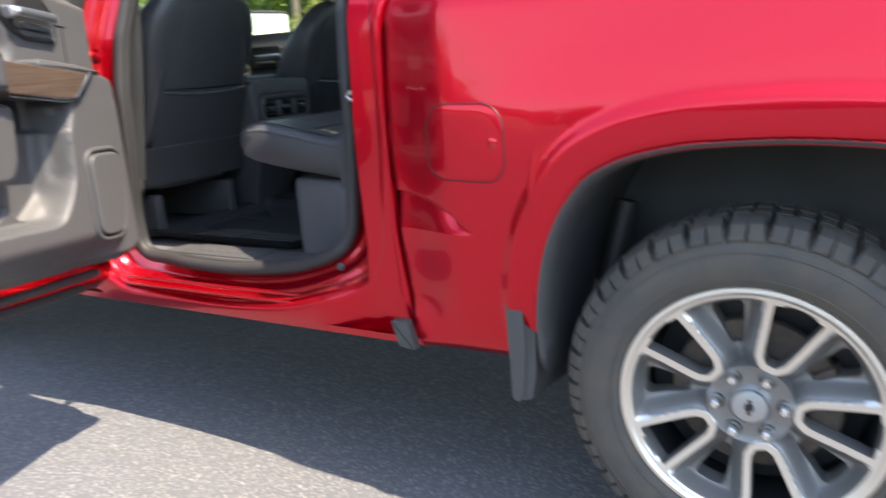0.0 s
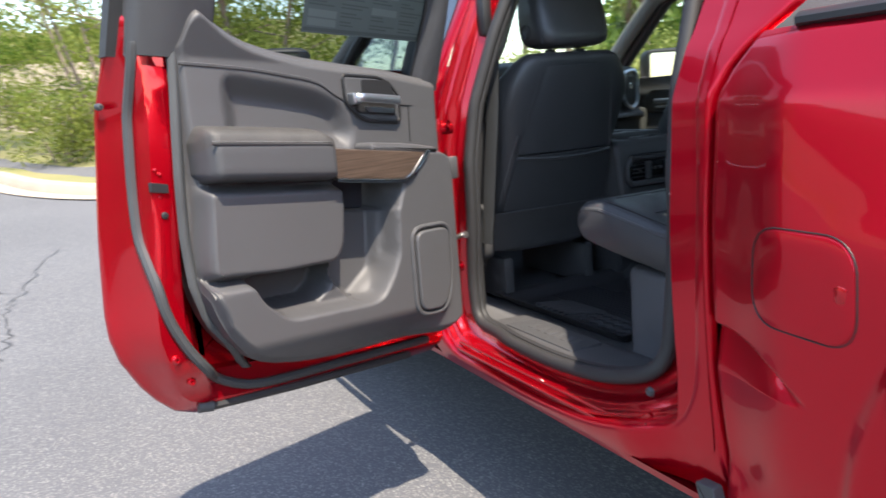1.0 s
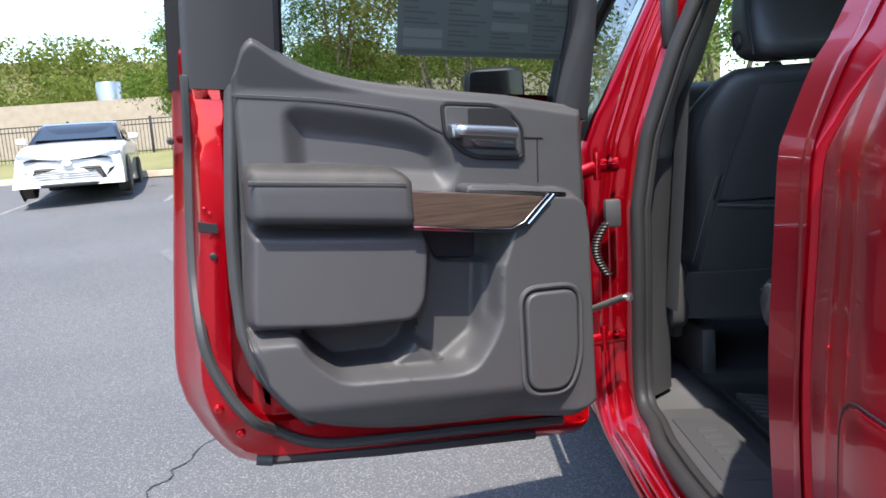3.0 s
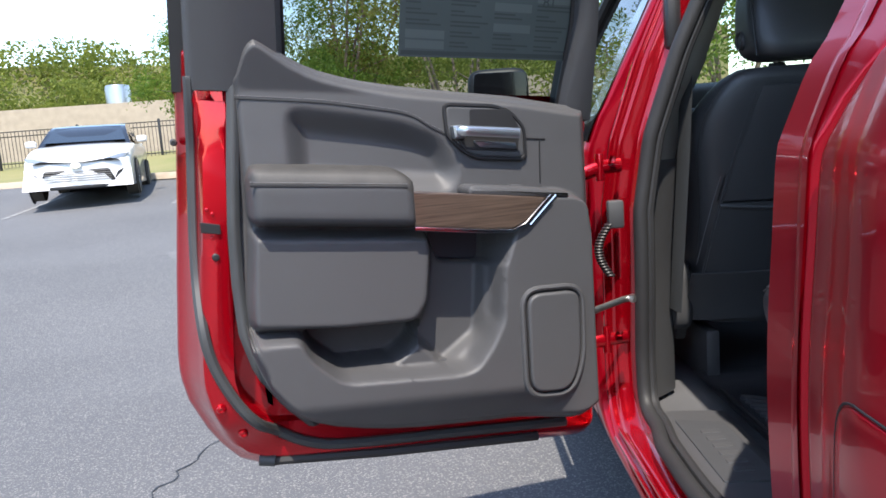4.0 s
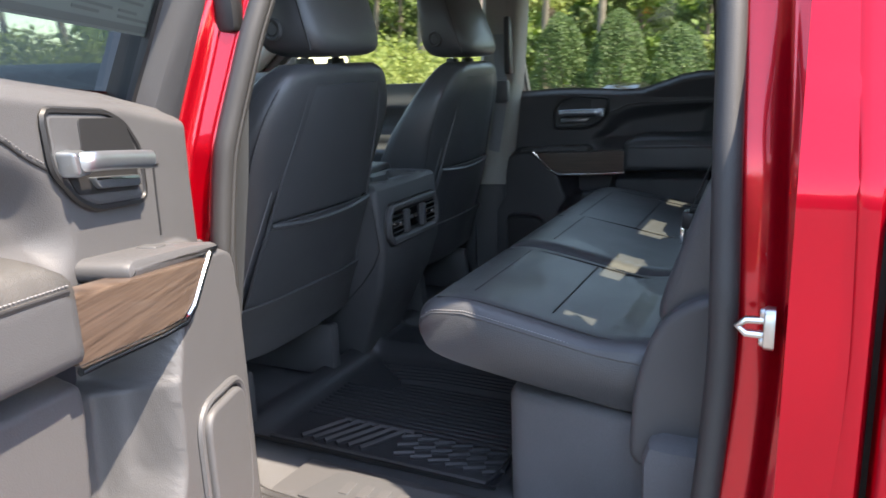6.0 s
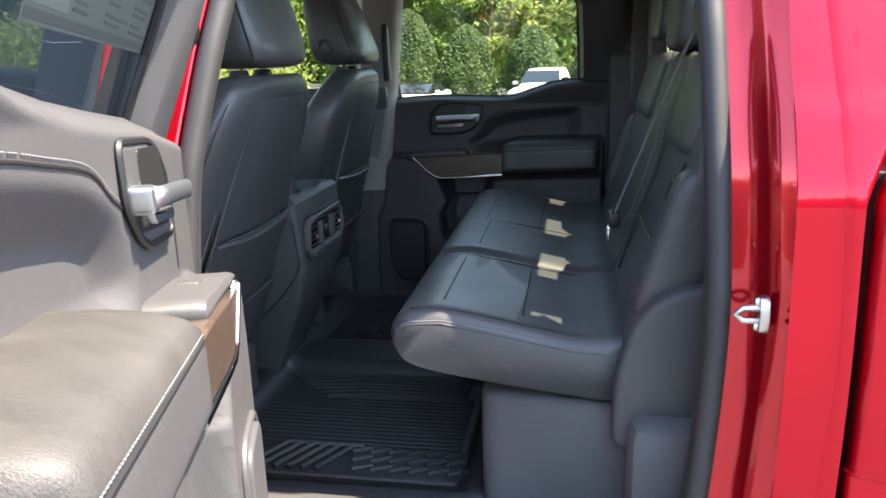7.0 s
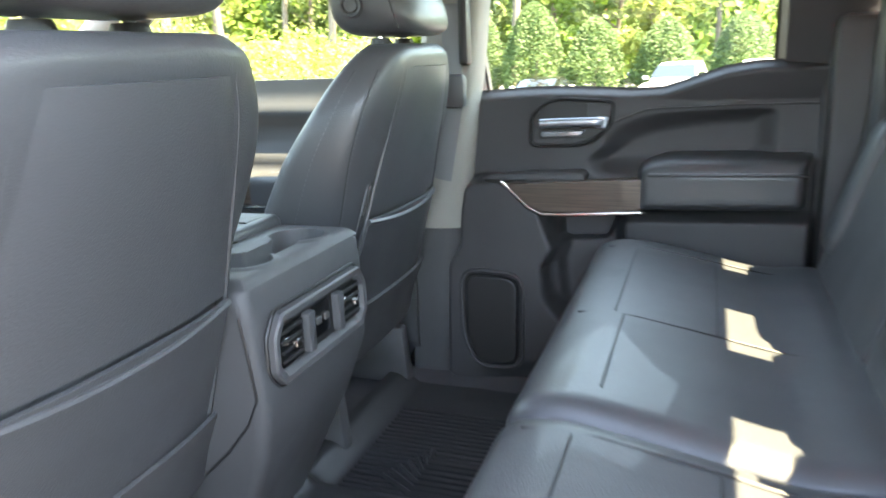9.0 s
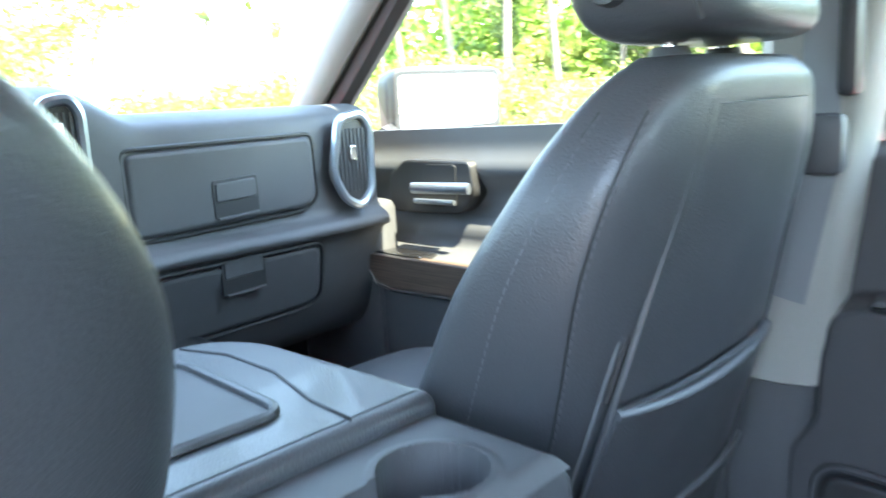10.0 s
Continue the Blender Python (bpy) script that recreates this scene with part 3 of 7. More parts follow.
SPOT = Matrix.Identity(4)
def build_wheel(cx, cy, cz, side, name_label):
    """Tyre with tread blocks, and a machined alloy with five V windows. side: +1 faces -y."""
    W = lambda r, a, o: Vector((cx + 0.957 * r * math.cos(a), cy + side * o, cz + 0.957 * r * math.sin(a)))
    bm = bmesh.new()
    prof = [(0.262, 0.075), (0.268, 0.030), (0.275, 0.012), (0.288, 0.003), (0.305, -0.003), (0.325, -0.006), (0.345, -0.005), (0.362, 0.001), (0.374, 0.010), (0.383, 0.024), (0.390, 0.040), (0.394, 0.060), (0.396, 0.14), (0.394, 0.22), (0.395, 0.245), (0.36, 0.272), (0.30, 0.27), (0.262, 0.24)]
    n = 120
    rings_to(bm, [[W(r, 2 * math.pi * j / n, o) for j in range(n)] for r, o in prof], cap0=False, cap1=False)
    # raised ribs on the sidewall
    wheel = part("rear_wheel", bm, TYRE, truck, name_label, smooth=50)
    bm = bmesh.new()
    for r in (0.296, 0.352):
        tube([W(r, 2 * math.pi * j / n, interp(r, [(0.296, 0.0), (0.352, -0.003)])) for j in range(n)], 0.0022, True, 6, bm)
    part("sidewall_rib", bm, TYRE, wheel)
    # tread blocks: shoulder lugs that wrap on to the sidewall, and two inner rows
    bm = bmesh.new()
    lugs = 62
    for i in range(lugs):
        a0 = 2 * math.pi * i / lugs
        da = 2 * math.pi / lugs
        long = 0.376 if i % 2 else 0.384
        for rows in ([(long, 0.0045, -0.003), (0.378, 0.004, -0.006), (0.392, 0.014, -0.008), (0.405, 0.026, -0.004), (0.414, 0.05, 0.0), (0.416, 0.085, 0.0)],
                     [(0.416, 0.095, 0), (0.417, 0.135, 0)], [(0.417, 0.145, 0), (0.416, 0.185, 0)], [(0.416, 0.195, 0), (0.405, 0.25, 0)]):
            sk = 0.03 * da * (1 if i % 2 else -1)
            fr = [[W(r, a0 + da * f + sk * k, o + e * 0) for f in (0.04, 0.80)] for k, (r, o, e) in enumerate(rows)]
            ins = [[W(r - 0.022, a0 + da * f + sk * k, o + 0.008 * (r < 0.40)) for f in (0.04, 0.80)] for k, (r, o, e) in enumerate(rows)]
            top = [[bm.verts.new(p) for p in q] for q in fr]
            bot = [[bm.verts.new(p) for p in q] for q in ins]
            m = len(rows)
            for k in range(m - 1):
                bm.faces.new((top[k][0], top[k][1], top[k + 1][1], top[k + 1][0]))
                bm.faces.new((top[k][0], top[k + 1][0], bot[k + 1][0], bot[k][0]))
                bm.faces.new((top[k][1], bot[k][1], bot[k + 1][1], top[k + 1][1]))
            bm.faces.new((top[0][0], bot[0][0], bot[0][1], top[0][1]))
            bm.faces.new((top[-1][0], top[-1][1], bot[-1][1], bot[-1][0]))
    part("tread", bm, TYRE, wheel, "chunky all-terrain tread blocks", smooth=25)
    # rim barrel and lip
    bm = bmesh.new()
    prof = [(0.236, 0.20), (0.240, 0.10), (0.247, 0.045), (0.252, 0.026), (0.257, 0.013), (0.266, 0.007), (0.274, 0.008), (0.278, 0.014), (0.276, 0.022)]
    n = 96
    rings_to(bm, [[W(r, 2 * math.pi * j / n, o) for j in range(n)] for r, o in prof], cap0=False, cap1=False, mats=[0, 0, 0, 0, 1, 1, 1, 1])
    rim = part("rim", bm, [BLACK, RIMF], wheel, "grey alloy rim with machined spoke faces", smooth=40)
    # five paired spokes: machined crests round a window, grey flanks falling to a second window
    R_ = 0.262
    bowl = lambda r: 0.010 + 0.030 * (1 - min(1.0, r) ** 2) ** 0.8
    inner = rounded([(1.2, 0.255), (0.55, 0.112), (0.45, 0.086), (0.395, 0.040), (0.395, -0.040), (0.45, -0.086), (0.55, -0.112), (1.2, -0.255)], 0.016, 3)
    outer = rounded([(0.50, 0.040), (0.54, 0.060), (0.83, 0.130), (0.875, 0.110), (0.885, 0.0), (0.875, -0.110), (0.83, -0.130), (0.54, -0.060), (0.50, -0.040)], 0.02, 3)
    rot2 = lambda p, q, a: (p * math.cos(a) - q * math.sin(a), p * math.sin(a) + q * math.cos(a))
    half = math.pi / 5
    holes = [inner, [rot2(p, q, half) for p, q in outer], [rot2(p, q, -half) for p, q in outer]]
    def nearest(p, poly):
        best = None
        for i in range(len(poly)):
            a, b = Vector(poly[i - 1]), Vector(poly[i])
            d = b - a
            t = max(0.0, min(1.0, (Vector(p) - a).dot(d) / max(1e-12, d.dot(d))))
            c = a + d * t
            g = (Vector(p) - c).length
            if best is None or g < best[0]:
                best = (g, c)
        return best
    nr, na = 64, 112
    radii, angs = [0.33 + 0.655 * i / nr for i in range(nr + 1)], [half * (2 * j / na - 1) for j in range(na + 1)]
    cell = {}
    for i in range(nr):
        for j in range(na):
            r, a = (radii[i] + radii[i + 1]) / 2, (angs[j] + angs[j + 1]) / 2
            c = (r * math.cos(a), r * math.sin(a))
            cell[i, j] = next((k for k, h_ in enumerate(holes) if inside(c, h_) and (k or r < 0.935)), -1)
    grid = {}
    for i in range(nr + 1):
        for j in range(na + 1):
            near = {cell.get((i - u, j - v), -1) for u in (0, 1) for v in (0, 1)}
            p = (radii[i] * math.cos(angs[j]), radii[i] * math.sin(angs[j]))
            cut_ = [k for k in near if k >= 0]
            if cut_ and -1 in near and 0 < j < na and not (cut_[0] == 0 and radii[i] > 0.92):
                q = nearest(p, holes[cut_[0]])[1]
                p = (q.x, q.y)
            r, a = math.hypot(*p), math.atan2(p[1], p[0])
            d = nearest(p, inner)[0]
            fall = ss(0.055, 0.20, d) * ss(0.965, 0.88, r) * 0.042 + 0.004 * ss(0.060, 0.070, d) * ss(0.955, 0.93, r)
            grid[i, j] = (r, a, bowl(r) + fall, d)
    for deg in (68.5, 140.5, 212.5, 284.5, 356.5):
        base = math.radians(deg)
        bm = bmesh.new()
        vs = {k: bm.verts.new(W(R_ * g[0], base + g[1], g[2])) for k, g in grid.items()}
        for (i, j), hole in cell.items():
            if hole < 0:
                f = bm.faces.new((vs[i, j], vs[i + 1, j], vs[i + 1, j + 1], vs[i, j + 1]))
                ds = [grid[i + u, j + v][3] for u in (0, 1) for v in (0, 1)]
                f.material_index = 1 if sum(ds) / 4 < 0.064 + 0.03 * ss(0.75, 0.95, radii[i]) or radii[i] > 0.945 else 0
        for v in [v for v in bm.verts if not v.link_faces]:
            bm.verts.remove(v)
        rim_edges = [e for e in bm.edges if e.is_boundary]
        back = bmesh.ops.extrude_edge_only(bm, edges=rim_edges)["geom"]
        for v in (g for g in back if isinstance(g, bmesh.types.BMVert)):
            v.co.y += side * 0.045
        for f in (g for g in back if isinstance(g, bmesh.types.BMFace)):
            f.material_index = 0
        part("spoke", bm, [RIMG, RIMF], rim, "grey spoke pair with machined crests", smooth=28)
    hub = revolve([(0.0, 0.036), (0.03, 0.036), (0.040, 0.040), (0.045, 0.046), (0.060, 0.048), (0.078, 0.044), (0.086, 0.040), (0.088, 0.06), (0.088, 0.09)], (cx, cy, cz), "y", 48)
    part("hub", hub, RIMG, rim, smooth=40)
    part("centre_cap", revolve([(0.0, 0.027), (0.025, 0.0275), (0.034, 0.030), (0.0365, 0.034), (0.0365, 0.05)], (cx, cy, cz), "y", 40), SATIN, rim, "silver centre cap with a dark emblem")
    em = rounded([(-0.017, -0.004), (-0.007, -0.004), (-0.007, -0.009), (0.007, -0.009), (0.007, -0.004), (0.017, -0.004), (0.017, 0.004), (0.007, 0.004), (0.007, 0.009), (-0.007, 0.009), (-0.007, 0.004), (-0.017, 0.004)], 0.001, 1)
    rot = lambda p, q: (p * math.cos(1.5) - q * math.sin(1.5), p * math.sin(1.5) + q * math.cos(1.5))
    part("emblem", slab([rot(p, q) for p, q in em], 0.03, 0.0255, lambda p, q, c: Vector((cx + p, cy + c, cz + q)), 0.001, 1), BLACK, rim)
    for i in range(6):
        a = math.radians(0 + 60 * i + 2)
        c = W(0.0698, a, 0)
        part("lug_nut", revolve([(0.0, 0.018), (0.007, 0.019), (0.0095, 0.022), (0.0105, 0.03), (0.0105, 0.055)], c, "y", 6), CHROME, rim, smooth=20)
        part("lug_seat", revolve([(0.0105, 0.052), (0.015, 0.044), (0.017, 0.047), (0.017, 0.055)], c, "y", 20), BLACK, rim)
    part("brake_disc", revolve([(0.08, 0.10), (0.165, 0.10), (0.168, 0.104), (0.168, 0.128), (0.08, 0.128)], (cx, cy, cz), "y", 64), IRON, wheel, "dark iron brake disc")
    cal = [[W(r, math.radians(a), o) for r, o in ((0.12, 0.085), (0.178, 0.085), (0.185, 0.10), (0.185, 0.14), (0.12, 0.14))] for a in lin(-20, 30, 8)]
    bm = bmesh.new()
    rings_to(bm, cal)
    part("brake_caliper", bm, IRON, wheel)
    part("backing_plate", revolve([(0.0, 0.14), (0.22, 0.15), (0.23, 0.17)], (cx, cy, cz), "y", 40), BLACK, wheel)


build_wheel(0.0, 0.014, 0.400, 1, "rear wheel with a dusty all-terrain tyre")
part("far_rear_wheel", revolve([(0.1, 0.0), (0.27, 0.0), (0.36, -0.01), (0.415, 0.03), (0.415, 0.24), (0.3, 0.26), (0.1, 0.2)], (0, 1.58, 0.405), "y", 48), TYRE, truck)
for y in (0.02, 1.58):
    part("front_wheel", revolve([(0.1, 0.0), (0.27, 0.0), (0.36, -0.01), (0.415, 0.03), (0.415, 0.24), (0.3, 0.26), (0.1, 0.2)], (-3.75, y, 0.405), "y", 48), TYRE, truck)
# ---------------------------------------------------------------- rear doors
HINGE = Vector((-1.92, 0.0, 0))
DOOR_U, DOOR_N = Vector((0.3214, -0.947, 0)), Vector((0.947, 0.3214, 0))


def near_door(s, h, z):
    """The open door: along s from its hinge, h towards its inner side."""
    return HINGE + DOOR_U * 0.97 * s + DOOR_N * 1.1 * h + Vector((0, 0, 0.982 * z - 0.017 + 0.0735 * s))


def far_door(s, h, z):
    """The closed door across the cab, a mirror image."""
    upper, low = ss(1.22, 1.27, z), ss(1.02, 0.98, z) * ss(0.42, 0.30, s)
    x = -2.04 + 1.05 * s + 0.034 * upper - 0.034 * low
    drop = 0.034 * ss(0.2, 0.64, s) * ss(1.32, 1.42, z) + 0.022 * low
    return Vector((x, 1.915 - h + 0.08 * (z - 1.2), z - 0.11 - drop))


LOWER = [(0.0, 0.62), (0.01, 0.56), (0.05, 0.532), (0.40, 0.536), (0.66, 0.541), (0.88, 0.553), (0.935, 0.572), (0.97, 0.605), (1.0, 0.645), (1.035, 0.715), (1.048, 0.775), (1.047, 0.83), (1.03, 1.0), (1.01, 1.17), (0.99, 1.36), (0.975, 1.50), (0.80, 1.50), (0.75, 1.405), (0.5, 1.405), (0.02, 1.385), (0.0, 1.36)]
TRIM_TOP = [(0.055, 1.386), (0.067, 1.389), (0.25, 1.410), (0.403, 1.417), (0.521, 1.424), (0.60, 1.432), (0.643, 1.439), (0.69, 1.449), (0.724, 1.460), (0.76, 1.477), (0.789, 1.495), (0.81, 1.507), (0.828, 1.513), (0.842, 1.507), (0.856, 1.494), (0.868, 1.47), (0.880, 1.445), (0.90, 1.42), (0.91, 1.42)]
TRIM_LOW = [(0.055, 1.02), (0.063, 0.93), (0.072, 0.80), (0.085, 0.70), (0.10, 0.668), (0.125, 0.652), (0.154, 0.645), (0.25, 0.642), (0.349, 0.641), (0.522, 0.643), (0.60, 0.648), (0.656, 0.655), (0.719, 0.668), (0.765, 0.685), (0.803, 0.708), (0.83, 0.737), (0.856, 0.772), (0.876, 0.815), (0.89, 0.86), (0.897, 0.92), (0.898, 0.99), (0.8985, 1.10), (0.90, 1.4)]


FAR_TOP = [(0.055, 1.400), (0.30, 1.415), (0.46, 1.424), (0.53, 1.434), (0.60, 1.462), (0.66, 1.484), (0.72, 1.493), (0.91, 1.497)]


def hb(z):
    return skin(min(z, 1.38)) - 0.04 + 0.36 * max(0.0, z - 1.38)


def seg_dist(p, a, b):
    ax, az = a
    bx, bz = b
    t = max(0, min(1, ((p[0] - ax) * (bx - ax) + (p[1] - az) * (bz - az)) / ((bx - ax) ** 2 + (bz - az) ** 2)))
    return math.hypot(p[0] - ax - t * (bx - ax), p[1] - az - t * (bz - az))


def signed(p, poly):
    """Distance to a polygon's edge, positive inside."""
    d = min(seg_dist(p, poly[i - 1], poly[i]) for i in range(len(poly)))
    return d if inside(p, poly) else -d


# outlines of the relief of the inner panel
POCKET = rounded([(0.49, 1.115), (0.477, 1.06), (0.498, 0.932), (0.53, 0.86), (0.46, 0.785), (0.36, 0.86), (0.335, 1.115)], 0.022, 4)
BELOW = rounded([(0.889, 1.118), (0.48, 1.106), (0.475, 1.063), (0.490, 0.945), (0.525, 0.898), (0.70, 0.892), (0.889, 0.90)], 0.025, 4)
CUT = rounded([(0.782, 0.905), (0.766, 0.854), (0.704, 0.802), (0.574, 0.806), (0.526, 0.84), (0.500, 0.905)], 0.018, 4)
SHELF = rounded([(0.085, 1.10, 0.05), (0.095, 1.175, 0.05), (0.14, 1.194), (0.215, 1.192), (0.29, 1.12), (0.328, 1.105), (0.342, 0.93), (0.345, 0.905), (0.372, 0.852), (0.41, 0.805), (0.445, 0.797), (0.704, 0.80), (0.762, 0.85), (0.782, 0.896), (0.93, 0.896), (0.93, 0.56), (0.085, 0.56)], 0.025, 4)
CUP = rounded([(0.478, 1.12), (0.446, 1.03), (0.321, 1.024), (0.285, 1.12)], 0.015, 4)
RECESS = rounded([(0.76, 1.36), (0.60, 1.345), (0.50, 1.33), (0.43, 1.30), (0.40, 1.24), (0.42, 1.20), (0.76, 1.22)], 0.03, 4)


@functools.lru_cache(maxsize=None)
def relief(s, z, near=True):
    """Height of the inner panel over the door's plane."""
    top, low = interp(s, TRIM_TOP if near else FAR_TOP), interp(s, TRIM_LOW)
    h = 0.118 + 0.024 * max(0, z - 1.3)
    h = max(h, hb(z) + 0.10) if z > 1.38 else h
    # hollow under the sill round the handle
    h -= 0.030 * ss(-0.02, 0.04, signed((s, z), RECESS))
    block = ss(-0.004, 0.020, signed((s, z), BELOW))
    # speaker column and the lip along the foot
    h += 0.060 * ss(-0.004, 0.016, signed((s, z), SHELF)) * (1 - block)
    h += 0.044 * block
    h -= 0.032 * ss(-0.006, 0.018, signed((s, z), POCKET)) * (1 - block)
    h -= 0.050 * ss(-0.004, 0.012, signed((s, z), CUP))
    h -= 0.092 * ss(-0.002, 0.012, signed((s, z), CUT)) * (1 - block)
    # the foot tucks under
    h -= 0.05 * ss(0.75, 0.645, z) * ss(0.12, 0.3, s)
    # rounded rim
    e = min(top - z, 0.9 - s if z < 1.43 else 1, s - 0.055)
    e = min(e, z - low) if s < 0.86 else min(e, 0.5 * (z - low), 0.9 - s)
    h -= 0.03 * (1 - ss(0.0, 0.03, max(0, e))) ** 1.5
    return h


def build_door(T, name, parent, label, near):
    """A rear door with its frame, glass, panel and fittings; T places (s, h, z)."""
    V = lambda s, h, z: T(s, h, z)
    VS = lambda a, b, c: T(a, c, b)
    # outer skin, curved like the body
    zs = lin(0.532, 1.42 if near else 1.375, 30)
    L = LOWER
    def span(z):
        hits = []
        for i in range(len(L)):
            (a, b), (c, d) = L[i - 1], L[i]
            if (b > z) != (d > z):
                hits.append(a + (c - a) * (z - b) / (d - b))
        return (min(hits), max(hits)) if len(hits) > 1 else (0.05, 0.7)
    def fn(z, t):
        zz = min(max(z, 0.5335), 1.383)
        a, b = span(zz)
        return V(a + (b - a) * t, hb(z), z)
    bm = sheet(fn, zs, lin(0, 1, 24))
    poly = resample(L, 150)
    prof = [(0.0, 0.0), (0.0, 0.012), (0.006, 0.020), (0.026, 0.050), (0.036, 0.085), (0.044, 0.100), (0.050, 0.125), (0.056, 0.142), (0.064, 0.147), (0.105, 0.147), (0.118, 0.14), (0.124, 0.05), (0.15, 0.05)]
    edge = lambda a, b: ss(0.84, 0.89, a) * ss(0.60, 0.72, b)
    def shell(a, b, h):
        return min(hb(b) + h, 0.04 + 0.058 * edge(a, b))
    rings_to(bm, [[V(a, shell(a, b, h), b) for a, b in (inset(poly, d) if d else poly)] for d, h in prof], cap0=False)
    on_shell = lambda a, b: shell(a, b, interp(max(0.0, signed((a, b), poly)), [p for p in prof[1:9]]))
    door = part(name, bm, JAMB, parent, label, smooth=45)
    # window frame
    outer = rounded([(0.990, 1.402, 0.0), (0.975, 1.60), (0.955, 1.80), (0.90, 1.85), (0.15, 1.84), (0.075, 1.80), (0.045, 1.60), (0.015, 1.36, 0.0)], 0.06, 5)
    inner = rounded([(0.76, 1.402, 0.0), (0.757, 1.60), (0.75, 1.76), (0.72, 1.79), (0.17, 1.78), (0.12, 1.75), (0.092, 1.60), (0.108, 1.36, 0.0)], 0.045, 5)
    k = len(outer)
    bm = bmesh.new()
    rows = [[V(a, hb(b) + o, b) for a, b in P] for P, o in ((inner, 0.045), (inner, 0.0), (outer, -0.002), (outer, 0.03))]
    rows.append([V(*(lambda a, b: (a, hb(b) + 0.035, b))(o[0] + (i[0] - o[0]) * 0.12, o[1] + (i[1] - o[1]) * 0.12)) for o, i in zip(outer, inner)])
    rings_to(bm, rows, closed=False, cap0=False, cap1=False)
    # the far door's frame and trims carry their shade in the colour
    part("window_frame", bm, RUBBER if near else FARTRIM, door, smooth=45)
    bm = bmesh.new()
    rows = [[V(*(lambda a, b: (a, hb(b) + h, b))(o[0] + (i[0] - o[0]) * f, o[1] + (i[1] - o[1]) * f)) for o, i in zip(outer, inner)] for f, h in ((0.12, 0.035), (0.14, 0.07), (0.2, 0.085), (0.6, 0.088), (0.93, 0.075), (1.0, 0.045))]
    rings_to(bm, rows, closed=False, cap0=False, cap1=False)
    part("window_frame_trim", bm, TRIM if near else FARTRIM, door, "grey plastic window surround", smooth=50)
    part("window_channel", tube([V(a, hb(b) + 0.042, b) for a, b in inner], 0.006, n=6), BLACK, door)
    bm = sheet(lambda z, t: V(interp(z, [(1.38, 0.10), (1.6, 0.085), (1.79, 0.12)]) * (1 - t) + t * interp(z, [(1.38, 0.77), (1.8, 0.757)]), hb(z) + 0.030, z), lin(1.38, 1.785, 8), [0, 0.25, 0.5, 0.75, 1])
    pane = part("pane", bm, DARKGL if near else WINDOW, door, "tinted window pane" if near else "clear window pane")
    if near:
        G = lambda a, b, c: V(a, hb(b) + 0.034 + c, b)
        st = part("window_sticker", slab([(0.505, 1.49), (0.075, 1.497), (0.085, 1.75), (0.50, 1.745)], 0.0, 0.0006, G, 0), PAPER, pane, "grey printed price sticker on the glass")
        r_ = random.Random(12)
        for col in range(4):
            a0 = 0.49 - col * 0.103
            for k in range(11):
                z_ = 1.735 - k * 0.021
                if r_.random() < 0.16:
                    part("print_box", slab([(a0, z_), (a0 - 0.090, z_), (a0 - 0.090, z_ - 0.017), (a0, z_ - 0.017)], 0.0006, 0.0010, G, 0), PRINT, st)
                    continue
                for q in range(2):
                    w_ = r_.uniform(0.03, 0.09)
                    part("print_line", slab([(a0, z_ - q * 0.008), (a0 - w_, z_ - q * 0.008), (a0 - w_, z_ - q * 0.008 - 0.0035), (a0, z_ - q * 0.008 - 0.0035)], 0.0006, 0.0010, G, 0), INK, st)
        curve = bpy.data.curves.new("number", "FONT")
        curve.body, curve.size = "18", 0.034
        holder = bpy.data.objects.new("number", curve)
        me = bpy.data.meshes.new_from_object(holder)
        for v in me.vertices:
            v.co = G(0.135 + v.co.x, 1.605 + v.co.y, 0.0014)
        bpy.data.objects.remove(holder)
        part_mesh("printed_number", me, INK, st)
        part("print_band", slab([(0.50, 1.494), (0.08, 1.50), (0.08, 1.509), (0.50, 1.503)], 0.0006, 0.0010, G, 0), INK, st)
    # seal round the inner frame
    seal = spline([(0.953, 1.43), (0.954, 1.41), (0.962, 1.30), (0.978, 1.12), (0.985, 0.98), (0.977, 0.86), (0.945, 0.77), (0.90, 0.70), (0.84, 0.645), (0.77, 0.612), (0.68, 0.60), (0.45, 0.597), (0.12, 0.592)], 6)
    part("door_seal", tube([V(a, on_shell(a, b) + 0.005, b) for a, b in seal], 0.012, n=8), SEAL, door, "grey rubber door seal")
    if near:
        strip = [V(a, on_shell(a, b) + 0.006, b) for a, b in ((0.88, 0.578), (0.865, 0.575), (0.6, 0.566), (0.2, 0.56))]
        part("bottom_seal", tube(strip, 0.012, n=8), RUBBER, door, "black rubber strip along the lower edge")
        part("seal_end", tube([V(0.895, on_shell(0.895, 0.58) + 0.008, 0.580), V(0.86, on_shell(0.86, 0.577) + 0.008, 0.577)], 0.014, n=10), SEAL, door)
        # latch slot, bolts and plugs on the edge
        part("latch_slot", slab(rounded([(0.912, 1.108), (0.952, 1.112), (0.952, 1.134), (0.912, 1.128)], 0.003), 0.055, 0.066, lambda a, b, c: V(a + 0.012, hb(b) + 0.083 + c, b), 0.001), BLACK, door, "black latch slot")
        part("access_hole", _disc(V, 0.940, 1.060, 0.1485, 0.008), BLACK, door)
        for a, b, h, r in ((0.965, 0.732, 0.136, 0.011), (0.925, 0.664, 0.104, 0.011)):
            part("edge_screw", _disc(V, a, b, h, r, 0.006), JAMB, door, "red painted screw")
        part("edge_bumper", _disc(V, 1.0, 1.30, 0.03, 0.008, 0.008), SEAL, door)
